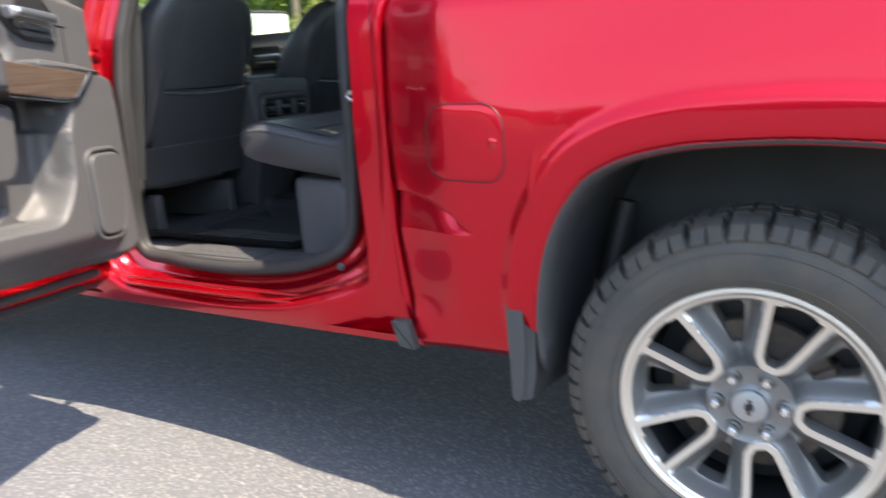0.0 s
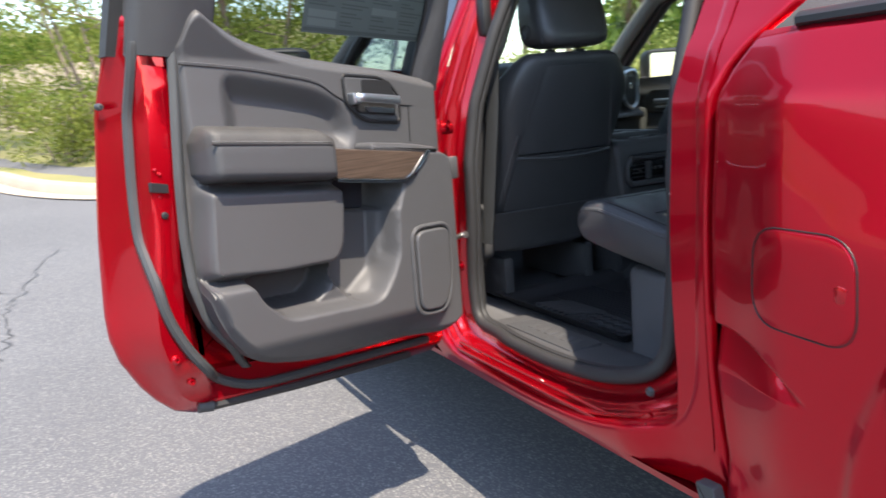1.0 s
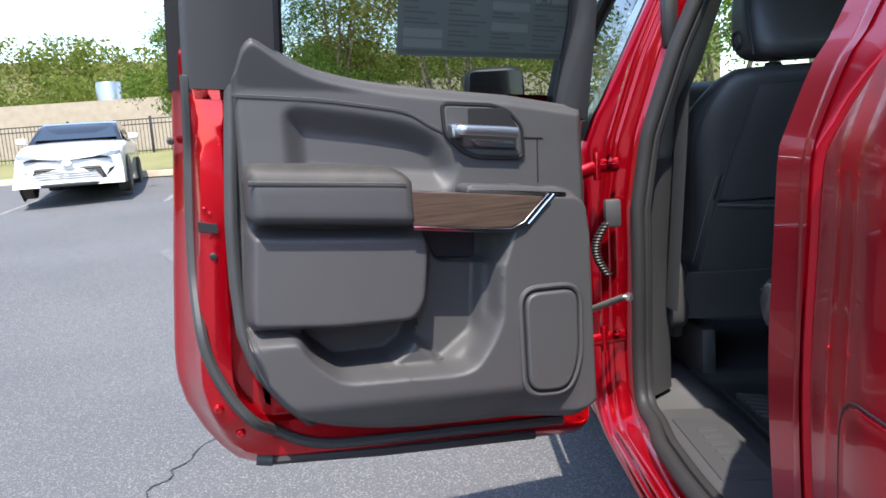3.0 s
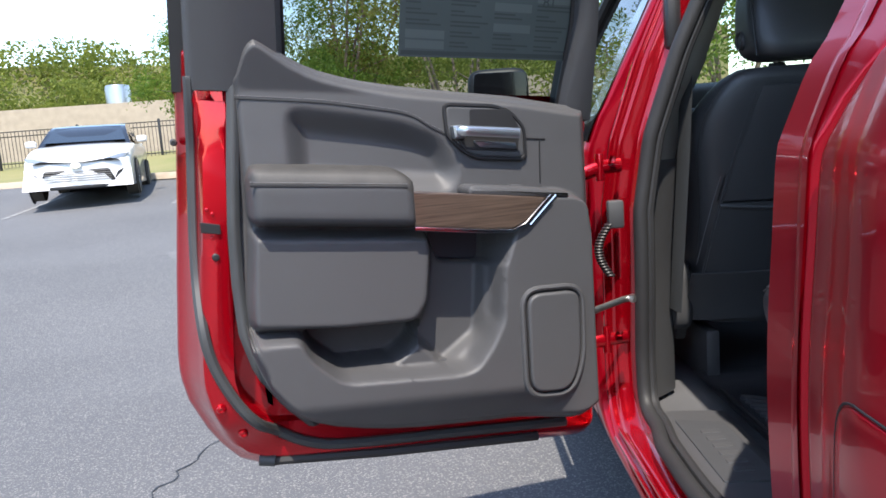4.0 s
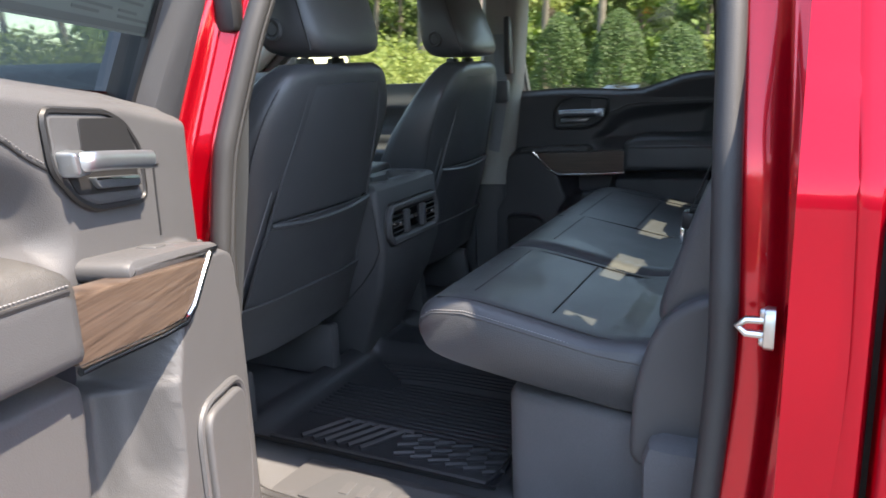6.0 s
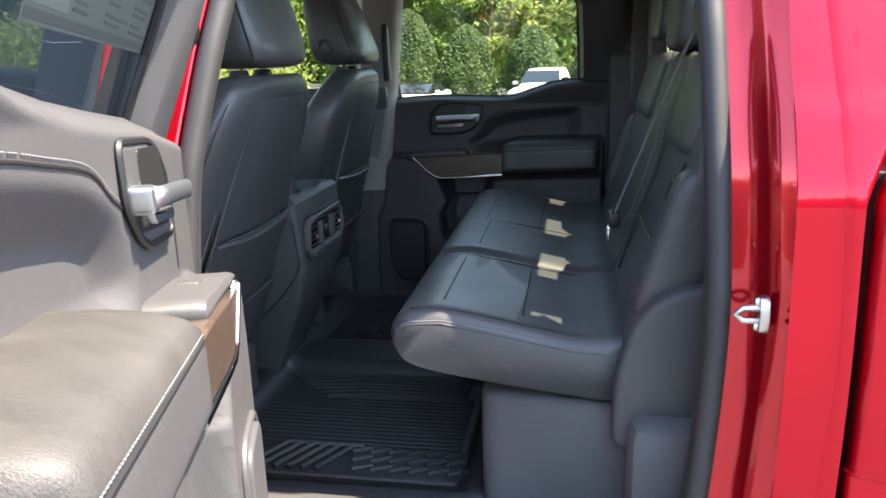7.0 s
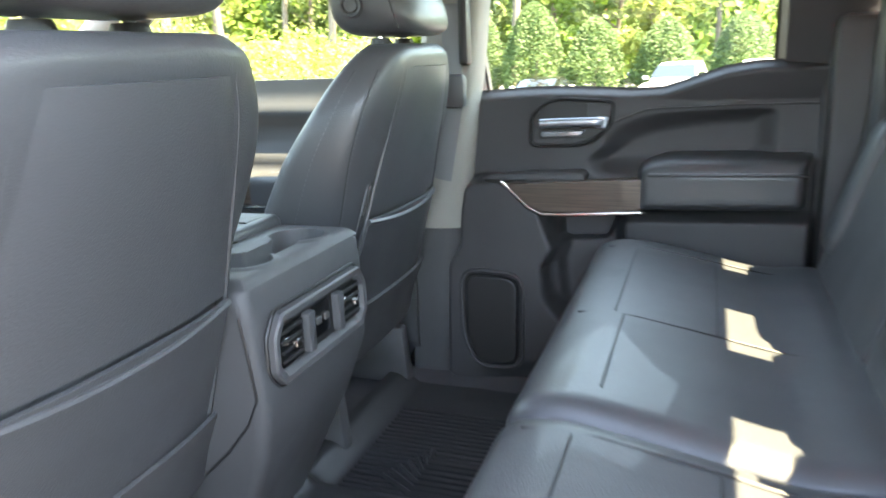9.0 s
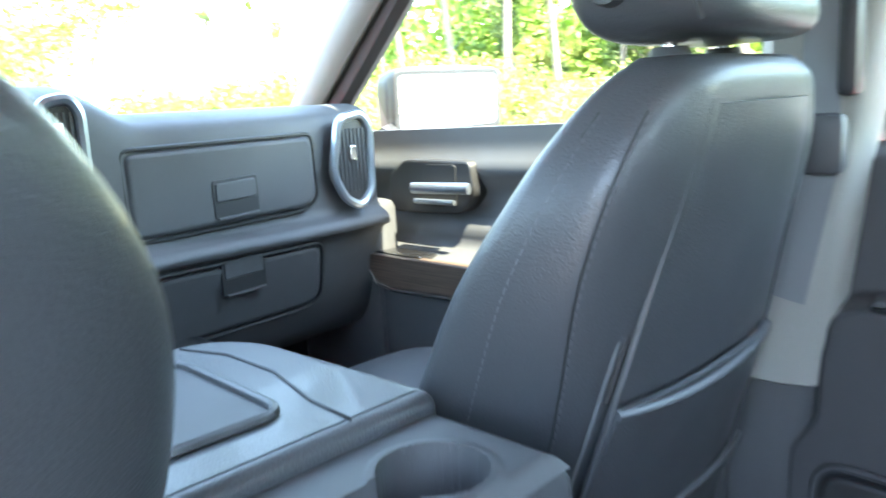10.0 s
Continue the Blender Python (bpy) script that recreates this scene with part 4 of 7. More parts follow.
        for a, b in ((0.953, 1.16), (0.953, 1.07), (0.943, 1.15), (0.949, 1.10)):
            part("latch_screw", _disc(V, a - 0.006, b, 0.1425, 0.0045, 0.002), JAMB, door)
    # strip of grey beside the panel
    bm = sheet(lambda z, t: V(interp(z, [(0.66, 0.78), (0.70, 0.815), (0.735, 0.84), (0.80, 0.887), (0.89, 0.912), (1.0, 0.915), (1.12, 0.911), (1.24, 0.900), (1.44, 0.878)]) - 0.026 * t, min(hb(z) + 0.149, 0.104, 0.06 + 0.045 * ss(0.66, 0.74, z)) + 0.008 * math.sin(math.pi * t), z), lin(0.66, 1.44, 30), lin(0, 1, 4))
    part("edge_trim", bm, SEAL, door, "grey edge trim", smooth=60)
    # the moulded inner panel
    ss_, n = lin(0.055, 0.90, 165), 165
    top = TRIM_TOP if near else FAR_TOP
    clear = lambda s, z: s - (0.020 * ss(0.78, 0.90, s) * ss(0.92, 1.14, z) if near else 0.0)
    def pan(s, t):
        lo, hi = interp(s, TRIM_LOW), interp(s, top)
        z = lo + (hi - lo) * t
        return V(clear(s, z), relief(s, z, near), z)
    bm = sheet(pan, ss_, lin(0, 1, n))
    # the far panel gets the shade-darkened copy of the plastic
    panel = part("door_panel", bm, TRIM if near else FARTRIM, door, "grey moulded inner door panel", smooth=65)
    bm = bmesh.new()
    rows = []
    for h in (0.04, None):
        edge = [(s, interp(s, TRIM_LOW)) for s in ss_] + [(0.90, z) for z in lin(1.405, 1.43, 2)] + [(s, interp(s, top)) for s in reversed(ss_)] + [(0.055, 1.2)]
        rows.append([V(clear(s, z), relief(s, z, near) - 0.001 if h is None else (hb(z) + 0.07 if z > 1.3 else 0.045), z) for s, z in edge])
    rings_to(bm, rows, cap0=False, cap1=False)
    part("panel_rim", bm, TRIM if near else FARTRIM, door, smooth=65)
    # padded armrest
    lo = [(0.512, 1.132), (0.516, 1.120), (0.53, 1.114), (0.85, 1.124), (0.862, 1.134), (0.868, 1.145)]
    hi = [(0.512, 1.200), (0.518, 1.222), (0.535, 1.240), (0.56, 1.250), (0.845, 1.256), (0.858, 1.248), (0.868, 1.215)]
    us = [0.512, 0.5125, 0.514, 0.518, 0.524, 0.532] + lin(0.545, 0.835, 24) + [0.848, 0.856, 0.862, 0.866, 0.8675, 0.868]
    vs = [0, 0.004, 0.015, 0.04, 0.08, 0.13, 0.2, 0.3, 0.4, 0.5, 0.58, 0.66, 0.74, 0.82, 0.88, 0.93, 0.965, 0.985, 0.996, 1]
    def arm_top(u, t):
        a, b = interp(u, lo), interp(u, hi)
        z = a + (b - a) * t
        e = min(u - 0.512, 0.868 - u, z - a, b - z)
        q = 1 - min(1.0, e / 0.022)
        return V(u, 0.10 + 0.096 * math.sqrt(max(0.0, 1 - q * q)) - 0.25 * max(0.0, z - 1.205), z)
    bm = sheet(arm_top, us, vs)
    for i, f in enumerate(bm.faces):
        f.material_index = 1 if i % (len(vs) - 1) >= 11 else 0
    arm = part("armrest", bm, [LEATHER, LEATHER] if not near else [TRIM2, DUSTY], door, "black padded armrest with stitching" if not near else "grey padded armrest with a dusty top", smooth=60)
    st = [(0.872, 1.205), (0.86, 1.211), (0.70, 1.208), (0.54, 1.205), (0.508, 1.208)]
    part("armrest_seam", tube([V(a, 0.1945, b) for a, b in st[1:4]], 0.0028, n=6), BLACK, arm)
    dashes(V, [(a, b + 0.007, 0.1955) for a, b in st[1:4]], arm)
    # wood strip with chrome edge
    P = [(0.528, 1.196), (0.528, 1.122), (0.36, 1.112), (0.300, 1.112), (0.27, 1.126), (0.225, 1.170), (0.215, 1.180)]
    wood = part("wood_strip", slab(rounded(P, 0.004, 2), 0.15, 0.187, lambda a, b, c: V(a, c - 0.02 * max(0, 1.16 - b), b), 0.003), WOOD, door, "dark striped wood trim")
    C = [(0.528, 1.117), (0.36, 1.107), (0.30, 1.106), (0.268, 1.121), (0.222, 1.166), (0.203, 1.183)]
    part("chrome_edge", tube([V(a, 0.186, b) for a, b in C], 0.005, n=8, flat=0.8), CHROME, wood, "chrome edging")
    if near:
        part("chrome_tip", tube([V(a, 0.178, b) for a, b in ((0.255, 1.118), (0.215, 1.158), (0.188, 1.184))], 0.004, n=8), CHROME, wood)
    part("switch_shelf", slab(rounded([(0.40, 1.183), (0.40, 1.203), (0.385, 1.210), (0.24, 1.203), (0.155, 1.193), (0.15, 1.178)], 0.01), 0.10, 0.180, VS, 0.010), TRIM if near else TRIM2, door)
    part("window_switch", slab(rounded([(0.285, 1.196), (0.285, 1.208), (0.255, 1.207), (0.255, 1.192)], 0.004), 0.130, 0.155, VS, 0.004), TRIM2, door, "grey window switch")
    part("cup_bin", slab(inset(CUP, 0.003), 0.02, 0.062, VS, 0.004), BIN, door, "dark storage bin under the wood trim")
    # handle
    B = rounded([(0.418, 1.382), (0.30, 1.381), (0.262, 1.368), (0.232, 1.335), (0.232, 1.275), (0.242, 1.268), (0.345, 1.270), (0.378, 1.283), (0.415, 1.318)], 0.012, 3)
    bz = part("handle_bezel", slab(B, 0.10, 0.125, VS, 0.005, back=False), TRIM2, door, "dark handle bezel")
    # flat black plate on the bezel, painted in for the shade of a recess
    part("recess_shade", slab(rounded([(0.362, 1.376), (0.266, 1.377), (0.243, 1.338), (0.248, 1.282), (0.380, 1.286), (0.398, 1.31), (0.362, 1.34)], 0.008), 0.11, 0.1262, VS, 0.001), BLACK, bz)
    part("bezel_groove", tube([V(a, 0.1225 if near else 0.127, b) for a, b in inset(B, -0.003)], 0.0045, True, 6), BLACK, bz)
    lev = spline([(0.405, 1.324), (0.39, 1.326), (0.30, 1.324), (0.255, 1.322)], 5)
    part("handle_lever", tube([V(a, 0.150 - 0.02 * ss(0.39, 0.41, a), b) for a, b in lev], 0.0115, n=12, flat=0.55), SATIN, bz, "satin silver pull lever")
    part("lever_root", slab(rounded([(0.412, 1.338), (0.385, 1.340), (0.38, 1.310), (0.408, 1.308)], 0.006), 0.11, 0.146, VS, 0.006), SATIN, bz)
    part("lock_tab", slab(rounded([(0.36, 1.306), (0.255, 1.302), (0.255, 1.288), (0.345, 1.291)], 0.005), 0.11, 0.134, VS, 0.003), SATIN, bz, "silver lock tab")
    # speaker
    S = rounded([(0.288, 0.972), (0.132, 0.978), (0.136, 0.80), (0.172, 0.718), (0.290, 0.720)], 0.048, 6)
    # the far grille is black in place of the shade on it
    sg = part("speaker_grille", slab(inset(S, 0.012), 0.14, 0.190, VS, 0.006, 3), TRIM if near else BLACK, door, "grey speaker grille" if near else "speaker grille coloured black for its shade")
    part("speaker_rim", tube([V(a, 0.180, b) for a, b in inset(S, 0.001)], 0.0065, True, 8), TRIM if near else FARTRIM, sg)
    part("speaker_gap", tube([V(a, 0.1775, b) for a, b in inset(S, 0.0095)], 0.0035, True, 6), BLACK, sg)
    part("pocket_clip", slab(rounded([(0.49, 0.782), (0.49, 0.806), (0.45, 0.804), (0.45, 0.78)], 0.004), 0.06, 0.105, VS, 0.003), TRIM, door)
    # seams of the panel
    seam = spline([(0.868, 1.386), (0.70, 1.382), (0.60, 1.373), (0.528, 1.365), (0.49, 1.355), (0.455, 1.335), (0.42, 1.319)], 5)
    part("panel_seam", tube([V(a, relief(a, b) + 0.0005, b) for a, b in seam], 0.0018, n=6), BLACK, panel)
    dashes(V, [(a, b + 0.006, relief(a, b + 0.006) + 0.001) for a, b in seam], panel)
    if near:
        for seam in ([(0.232, 1.313), (0.20, 1.312), (0.175, 1.312)], [(0.189, 1.312), (0.191, 1.27), (0.193, 1.21)]):
            part("panel_seam", tube([V(a, relief(a, b) + 0.0005, b) for a, b in seam], 0.0018, n=6), BLACK, panel)
    return door


def _disc(V, s, z, h, r, high=0.002):
    """A small round-headed boss on the door."""
    bm = bmesh.new()
    rings = [[V(s + k * r * math.cos(2 * math.pi * j / 14), hb(z) + h + o * high, z + k * r * math.sin(2 * math.pi * j / 14)) for j in range(14)] for k, o in ((1, -1), (1, 0.4), (0.75, 1.0), (0.4, 1.1), (0.38, 0.7))]
    rings_to(bm, rings, cap0=False)
    return bm


def dashes(V, pts, parent, length=0.0035, gap=0.0055, r=0.0007):
    """A row of stitches along (a, b, c) points, in one mesh."""
    P = [Vector(V(p[0], p[2], p[1])) for p in pts]
    bm = bmesh.new()
    carry = 0.0
    for a, b in zip(P, P[1:]):
        L = (b - a).length
        d = (b - a).normalized()
        while carry < L:
            tube([a + d * carry, a + d * min(L, carry + length)], r, n=4, bm=bm)
            carry += gap
        carry -= L
    ob = part("stitching", bm, STITCH, parent)
    ob["kind"] = "stuff"
    return ob


rear_door = build_door(near_door, "rear_door", truck, "open red rear door with a grey inner panel", True)
build_door(far_door, "rear_door", truck, "closed far rear door, shade put into its inner panel's colour", False)

# hinges, check strap and wiring between door and pillar
for z in (1.205, 0.765):
    part("door_hinge", tube([(-1.90, 0.085, z), (-1.882, 0.037, z), near_door(0.035, 0.03, z + 0.02)], 0.017, n=8, flat=0.5), JAMB, truck, "red door hinge")
    part("hinge_pin", revolve([(0.0, -0.034), (0.010, -0.034), (0.011, -0.03), (0.011, 0.03), (0.010, 0.034), (0.0, 0.034)], (-1.883, 0.03, z), "z", 12), JAMB, truck)
    part("hinge_bolt", revolve([(0.0, -0.006), (0.009, -0.004), (0.010, 0.004)], (-1.875, 0.06, z + 0.018), "x", 6), JAMB, truck)
part("check_strap", tube([(-1.905, 0.11, 0.866), (-1.888, 0.075, 0.865), near_door(0.05, 0.07, 0.88)], 0.009, n=8, flat=0.5), STEEL, truck, "steel door check strap")
part("check_bolt", revolve([(0.0, 0.012), (0.01, 0.010), (0.012, 0.0)], (-1.895, 0.10, 0.866), "x", 12), STEEL, truck)
bm = bmesh.new()
bellows = []
for i in range(37):
    t, r = i / 36, 0.013 if i % 2 else 0.010
    bellows.append([Vector((-1.885 - 0.01 * t + r * math.cos(a), 0.050 - 0.03 * math.sin(t * 3.14) + r * math.sin(a), 1.0635 - 0.137 * t)) for a in lin(0, 2 * math.pi, 13)[:-1]])
rings_to(bm, bellows)
part("wiring_boot", bm, BLACK, truck, "ribbed black wiring boot")
part("wiring_plug", box((-1.905, 0.045, 1.05), (-1.875, 0.085, 1.12), 0.006), TRIM2, truck)
# ---------------------------------------------------------------- cab interior
SPOT = Matrix(((0.972, 0, 0, -0.014), (0, 0.914, 0, 0.010), (0, 0, 1, -0.035), (0, 0, 0, 1)))
# floor, tunnel and firewall
part("cab_floor", box((-3.1, 0.14, 0.53), (-0.95, 1.9, 0.585), 0.01), CARPET, truck)
part("sill_plate", sheet(lambda x, t: Vector((x, [0.150, 0.165, 0.20, 0.30, 0.335, 0.345][t], [0.600, 0.606, 0.607, 0.602, 0.598, 0.585][t])), lin(-1.90, -1.15, 14), [0, 1, 2, 3, 4, 5]), TRIM, truck, "scuffed grey plastic sill plate", smooth=50)
plaque = part("sill_inlay", slab(rounded([(-1.835, 0.175), (-1.48, 0.175), (-1.48, 0.30), (-1.80, 0.295)], 0.012), 0.600, 0.6105, ident, 0.002), TRIM2, truck, "dark textured sill plaque")
for i in range(6):
    part("raised_mark", slab(rounded([(-1.755 + i * 0.042, 0.215), (-1.733 + i * 0.042, 0.215), (-1.733 + i * 0.042, 0.262), (-1.755 + i * 0.042, 0.262)], 0.004), 0.608, 0.6125, ident, 0.001), TRIM, plaque)
part("firewall", box((-3.34, 0.12, 0.50), (-3.24, 1.98, 1.33), 0.02), BLACK, truck)
part("back_wall", box((-0.93, 0.16, 0.55), (-0.89, 1.88, 1.30), 0.01), TRIM2, truck)
part("back_wall", box((-0.93, 0.245, 1.295), (-0.89, 1.88, 1.53), 0.01), TRIM2, truck)
part("rear_window_header", box((-0.99, 0.31, 1.735), (-0.88, 1.84, 1.88), 0.02), TRIM2, truck)
part("roof", box((-2.75, 0.34, 1.86), (-0.86, 1.77, 1.92), 0.03), RED, truck)
part("headliner", box((-2.72, 0.34, 1.825), (-0.92, 1.77, 1.855), 0.01), ROOFING, truck, "light grey headliner")
for y in (0.33, 1.70):
    part("roof_rail", box((-2.7, y, 1.80), (-0.88, y + 0.06, 1.90), 0.02), RED, truck)
part("rear_window", sheet(lambda y, z: Vector((-0.905, y, z)), [0.29, 1.0, 1.84], [1.40, 1.6, 1.78]), WINDOW, truck, "clear rear window")
for y0, y1 in ((0.255, 0.34), (1.74, 1.90)):
    part("rear_quarter_trim", box((-0.985 if y0 < 1 else -1.05, y0 if y0 < 1 else 1.80, 0.60), (-0.90, y1, 1.82), 0.03), TRIM2, truck)
part("rear_quarter_trim", box((-0.985, 0.19, 0.60), (-0.90, 0.30, 1.30), 0.03), TRIM2, truck)
# unseen corner fill, added to block sun from the far door's rear end
part("rear_quarter_trim", box((-1.0, 1.70, 1.30), (-0.90, 1.92, 1.82), 0.02), TRIM2, truck)
unspot = SPOT.inverted()
part("rear_quarter_trim", box((-1.104, 1.742, 0.56), (-0.90, 1.84, 1.44), 0.025, lambda a, b, c: unspot @ Vector((a, b, c))), TRIM2, truck)
# trims of the near opening
def near_trim(x0, x1, x2, x3, w, name, material):
    rows = [(0.60, x0), (0.80, x0), (1.0, x1), (1.245, x2)]
    bm = bmesh.new()
    rings = []
    for z, x in rows:
        y = 0.150 + lean(z)
        rings.append([Vector((x - w, y + 0.02, z)), Vector((x - 0.01, y - 0.004, z)), Vector((x, y + 0.004, z)), Vector((x - 0.025, y + 0.045, z)), Vector((x - 0.075, y + 0.10, z)), Vector((x - w, y + 0.11, z))])
    rings_to(bm, rings)
    part(name, bm, material, truck, smooth=40)
near_trim(-2.005, -1.985, -1.95, -1.92, 0.09, "b_pillar_trim", TRIM2)

# mat over the whole rear floor, with grooves
rubber_mat = thing("floor_mat", (-1.75, 0.6, 0.59), "black rubber floor mat with raised ribs on the cab floor", "floor mat")
def mat_z(x, y):
    hump = 0.045 * ss(0.94, 0.985, y) * ss(1.19, 1.145, y)
    wall = 0.035 * max(ss(0.365, 0.335, y), ss(-2.06, -2.12, x), ss(-1.47, -1.44, x))
    return 0.597 + hump + wall
bm = sheet(lambda x, y: Vector((x, y, mat_z(x, y))), lin(-2.14, -1.43, 40), lin(0.33, 1.75, 70))
part("mat_sheet", bm, MATTE, rubber_mat, smooth=60, fix=False)
def rib(pts, w=0.008, h=0.008, bm=None):
    return tube([(x, y, mat_z(x, y) + 0.002) for x, y in pts], w, n=6, bm=bm, flat=0.9, up=(0, 0, 1))
bm = bmesh.new()
for i in range(15):
    y = 0.545 + i * 0.0195
    rib([(-2.05 if i < 11 else -1.93 + 0.02 * i - 0.2, y), (-1.8, y), (-1.50, y)], 0.0042, bm=bm)
for i in range(20):
    rib([(-2.05, 1.21 + i * 0.0195), (-1.8, 1.21 + i * 0.0195), (-1.50, 1.21 + i * 0.0195)], 0.0042, bm=bm)
part("fine_ribs", bm, MATTE, rubber_mat, "fine raised ribs")["kind"] = "stuff"
for i in range(6):
    o = i * 0.033
    part("chevron_rib", rib([(-1.985 + o, 0.415), (-1.925 + o, 0.53), (-1.895 + o, 0.53)], 0.010), MATTE, rubber_mat)
for i in range(7):
    y = 0.795 + i * 0.0215
    part("raised_rib", rib([(-1.905 - i * 0.022, y), (-1.845 - i * 0.022, y + 0.006), (-1.775, y + 0.008), (-1.52, y + 0.008)] if i < 1 else [(-1.885 - i * 0.024, y - 0.012), (-1.79 - i * 0.010, y + 0.008), (-1.52, y + 0.008)], 0.0085), MATTE, rubber_mat)
for i in range(7):
    y = 1.22 + i * 0.0215
    part("raised_rib", rib([(-1.98 + i * 0.012, y + 0.05), (-1.90, y), (-1.62, y)], 0.0085), MATTE, rubber_mat)
for i in range(6):
    for j in range(3):
        part("dash_rib", rib([(-1.735 + i * 0.044 - j * 0.010, 0.425 + j * 0.040), (-1.690 + i * 0.044 - j * 0.010, 0.447 + j * 0.040)], 0.0075), MATTE, rubber_mat)
part("mat_border", tube([(x, y, mat_z(x, y) + 0.003) for x, y in ((-2.06, 0.39), (-1.49, 0.385), (-1.478, 0.45), (-1.478, 0.93))], 0.007, n=6), MATTE, rubber_mat)


# ---- front seats
SPOT = Matrix.Identity(4)
def build_front_seat(yc, zo, label, wide=0.0):
    """A bucket seat seen from behind: cushion, backrest, back panel with a pocket, headrest."""
    rows = [(0.74, -2.06, -2.30, 0.25), (0.82, -2.036, -2.29, 0.285), (0.90, -2.000, -2.25, 0.303), (1.0, -1.964, -2.19, 0.308), (1.09, -1.930, -2.145, 0.302), (1.2, -1.892, -2.08, 0.288), (1.28, -1.864, -2.02, 0.264), (1.33, -1.848, -1.985, 0.238), (1.37, -1.838, -1.955, 0.208), (1.398, -1.834, -1.93, 0.180), (1.416, -1.845, -1.91, 0.145)]
    rows = [tuple(float(v) for v in r) for r in spline([(a, b, c, d + wide) for a, b, c, d in rows], 3)]
    bm = bmesh.new()
    rings = []
    for z, xb, xf, hw in rows:
        n = 48
        ring = []
        for j in range(n):
            a = 2 * math.pi * j / n
            c, q = math.cos(a), math.sin(a)
            e = 2 / 4.6
            f = 0.5 + 0.5 * math.copysign(abs(c) ** e, c)
            y = hw * math.copysign(abs(q) ** e, q) * (1.0 - 0.30 * f * ss(1.40, 1.0, z) - 0.08 * f)
            x = xf + (xb - xf) * f - 0.020 * (abs(y) / hw) ** 4 * f
            # the front is hollow between its wings
            x += 0.05 * (1 - min(1, (abs(y) / hw) * 1.2) ** 2) * (1 - f) ** 2 * -0.4
            ring.append(Vector((x, yc + y, z + zo)))
        rings.append(ring)
    rings_to(bm, rings)
    seat = part("front_seat", bm, LEATHER, truck, label, smooth=60)
    xb = lambda z: interp(z, [(r[0], r[1]) for r in rows])
    xf = lambda z: interp(z, [(r[0], r[2]) for r in rows])
    hw = lambda z: 0.6 * wide + interp(z, [(0.74, 0.212), (0.9, 0.208), (1.09, 0.182), (1.25, 0.152), (1.33, 0.136), (1.375, 0.120), (1.41, 0.105)])
    full = lambda z: interp(z, [(r[0], r[3]) for r in rows])
    # rear panel, slightly proud
    def back(z, t, o=0.004):
        y = (2 * t - 1) * hw(z)
        return Vector((xb(z) + o - 0.014 * abs(2 * t - 1) ** 3, yc + y, z + zo))
    part("back_panel", sheet(lambda z, t: back(z, t, 0.003 + 0.004 * math.sin(math.pi * t)), lin(1.095, 1.372, 20), lin(0, 1, 16), 0.004), LEATHER, seat, smooth=60)
    pk = lambda z: 0.006 + 0.008 * ss(0.9, 1.07, z)
    part("map_pocket", sheet(lambda t, u: back(z := 0.88 + (1.086 - 0.88) * u, t, pk(z) + 0.004 * math.sin(math.pi * t)), lin(0, 1, 16), lin(0, 1, 14), 0.005), LEATHER, seat, "leather map pocket", smooth=60)
    part("pocket_hem", tube([back(1.082 - 0.012 * math.sin(math.pi * t), t, 0.012 + 0.006 * math.sin(math.pi * t)) for t in lin(0, 1, 16)], 0.006, n=8), LEATHER, seat)
    part("lower_shell", sheet(lambda t, u: back(0.755 + 0.14 * u, t * 1.14 - 0.07, 0.012 + 0.006 * u), lin(0, 1, 16), lin(0, 1, 8), 0.006), TRIM2, seat, "grey plastic lower back shell", smooth=60)
    for t in (0.0, 1.0):
        part("piping", tube([back(z, t, 0.0065) for z in lin(0.90, 1.375, 24)], 0.0042, n=6), LEATHER, seat)
        part("top_stitch", tube([back(z, t + (-0.045 if t == 0 else 0.045), 0.0015) for z in lin(0.92, 1.385, 24)], 0.0011, n=5), STITCH, seat, "pale top stitching")
        part("panel_groove", tube([back(z, t - 0.018 if t == 0 else t + 0.018, 0.0015) for z in lin(1.095, 1.375, 24)], 0.0026, n=6), BLACK, seat)
        sgn = -1 if t == 0 else 1
        # stitched seams along the side bolster
        for f, out in ((0.80, 0.010), (0.42, 0.004)):
            if f > 0.5 and sgn > 0:
                continue
            P = []
            for z in lin(0.92, 1.37, 24):
                y = full(z) * (1 - 0.30 * f * ss(1.40, 1.0, z) - 0.08 * f)
                P.append(Vector((xf(z) + (xb(z) - xf(z)) * f, yc + sgn * (y * 0.985 + out * 0.4), z + zo)))
            bms = bmesh.new()
            for a, b in zip(P, P[1:]):
                d = b - a
                m = max(1, int(d.length / 0.008))
                for i in range(m):
                    tube([a + d * (i / m), a + d * ((i + 0.6) / m)], 0.0009, n=4, bm=bms)
            part("stitching", bms, THREAD, seat)["kind"] = "stuff"
            part("bolster_seam", tube([p + Vector((-0.004, 0, 0)) for p in P], 0.0010, n=5), BLACK, seat)
    # headrest: a soft block with a split cover and a round button
    hz = 1.548 + zo
    hx = -1.905
    T = lambda a, b, c: Vector((hx + a * (1 - 0.25 * (c / 0.13)) - 0.02 * (c / 0.13) + 0.018 * (b / 0.15) ** 2 * -1, yc + b * (1 - 0.10 * max(0, c / 0.13)), hz + c))
    head = part("headrest", cushion((0.150, 0.285, 0.235), T, 5.0, 16), LEATHER, seat, "black leather headrest", smooth=75)
    part("headrest_seam", tube([T(0.055, -0.138, c) for c in lin(-0.105, 0.105, 12)], 0.0022, n=6), BLACK, head)
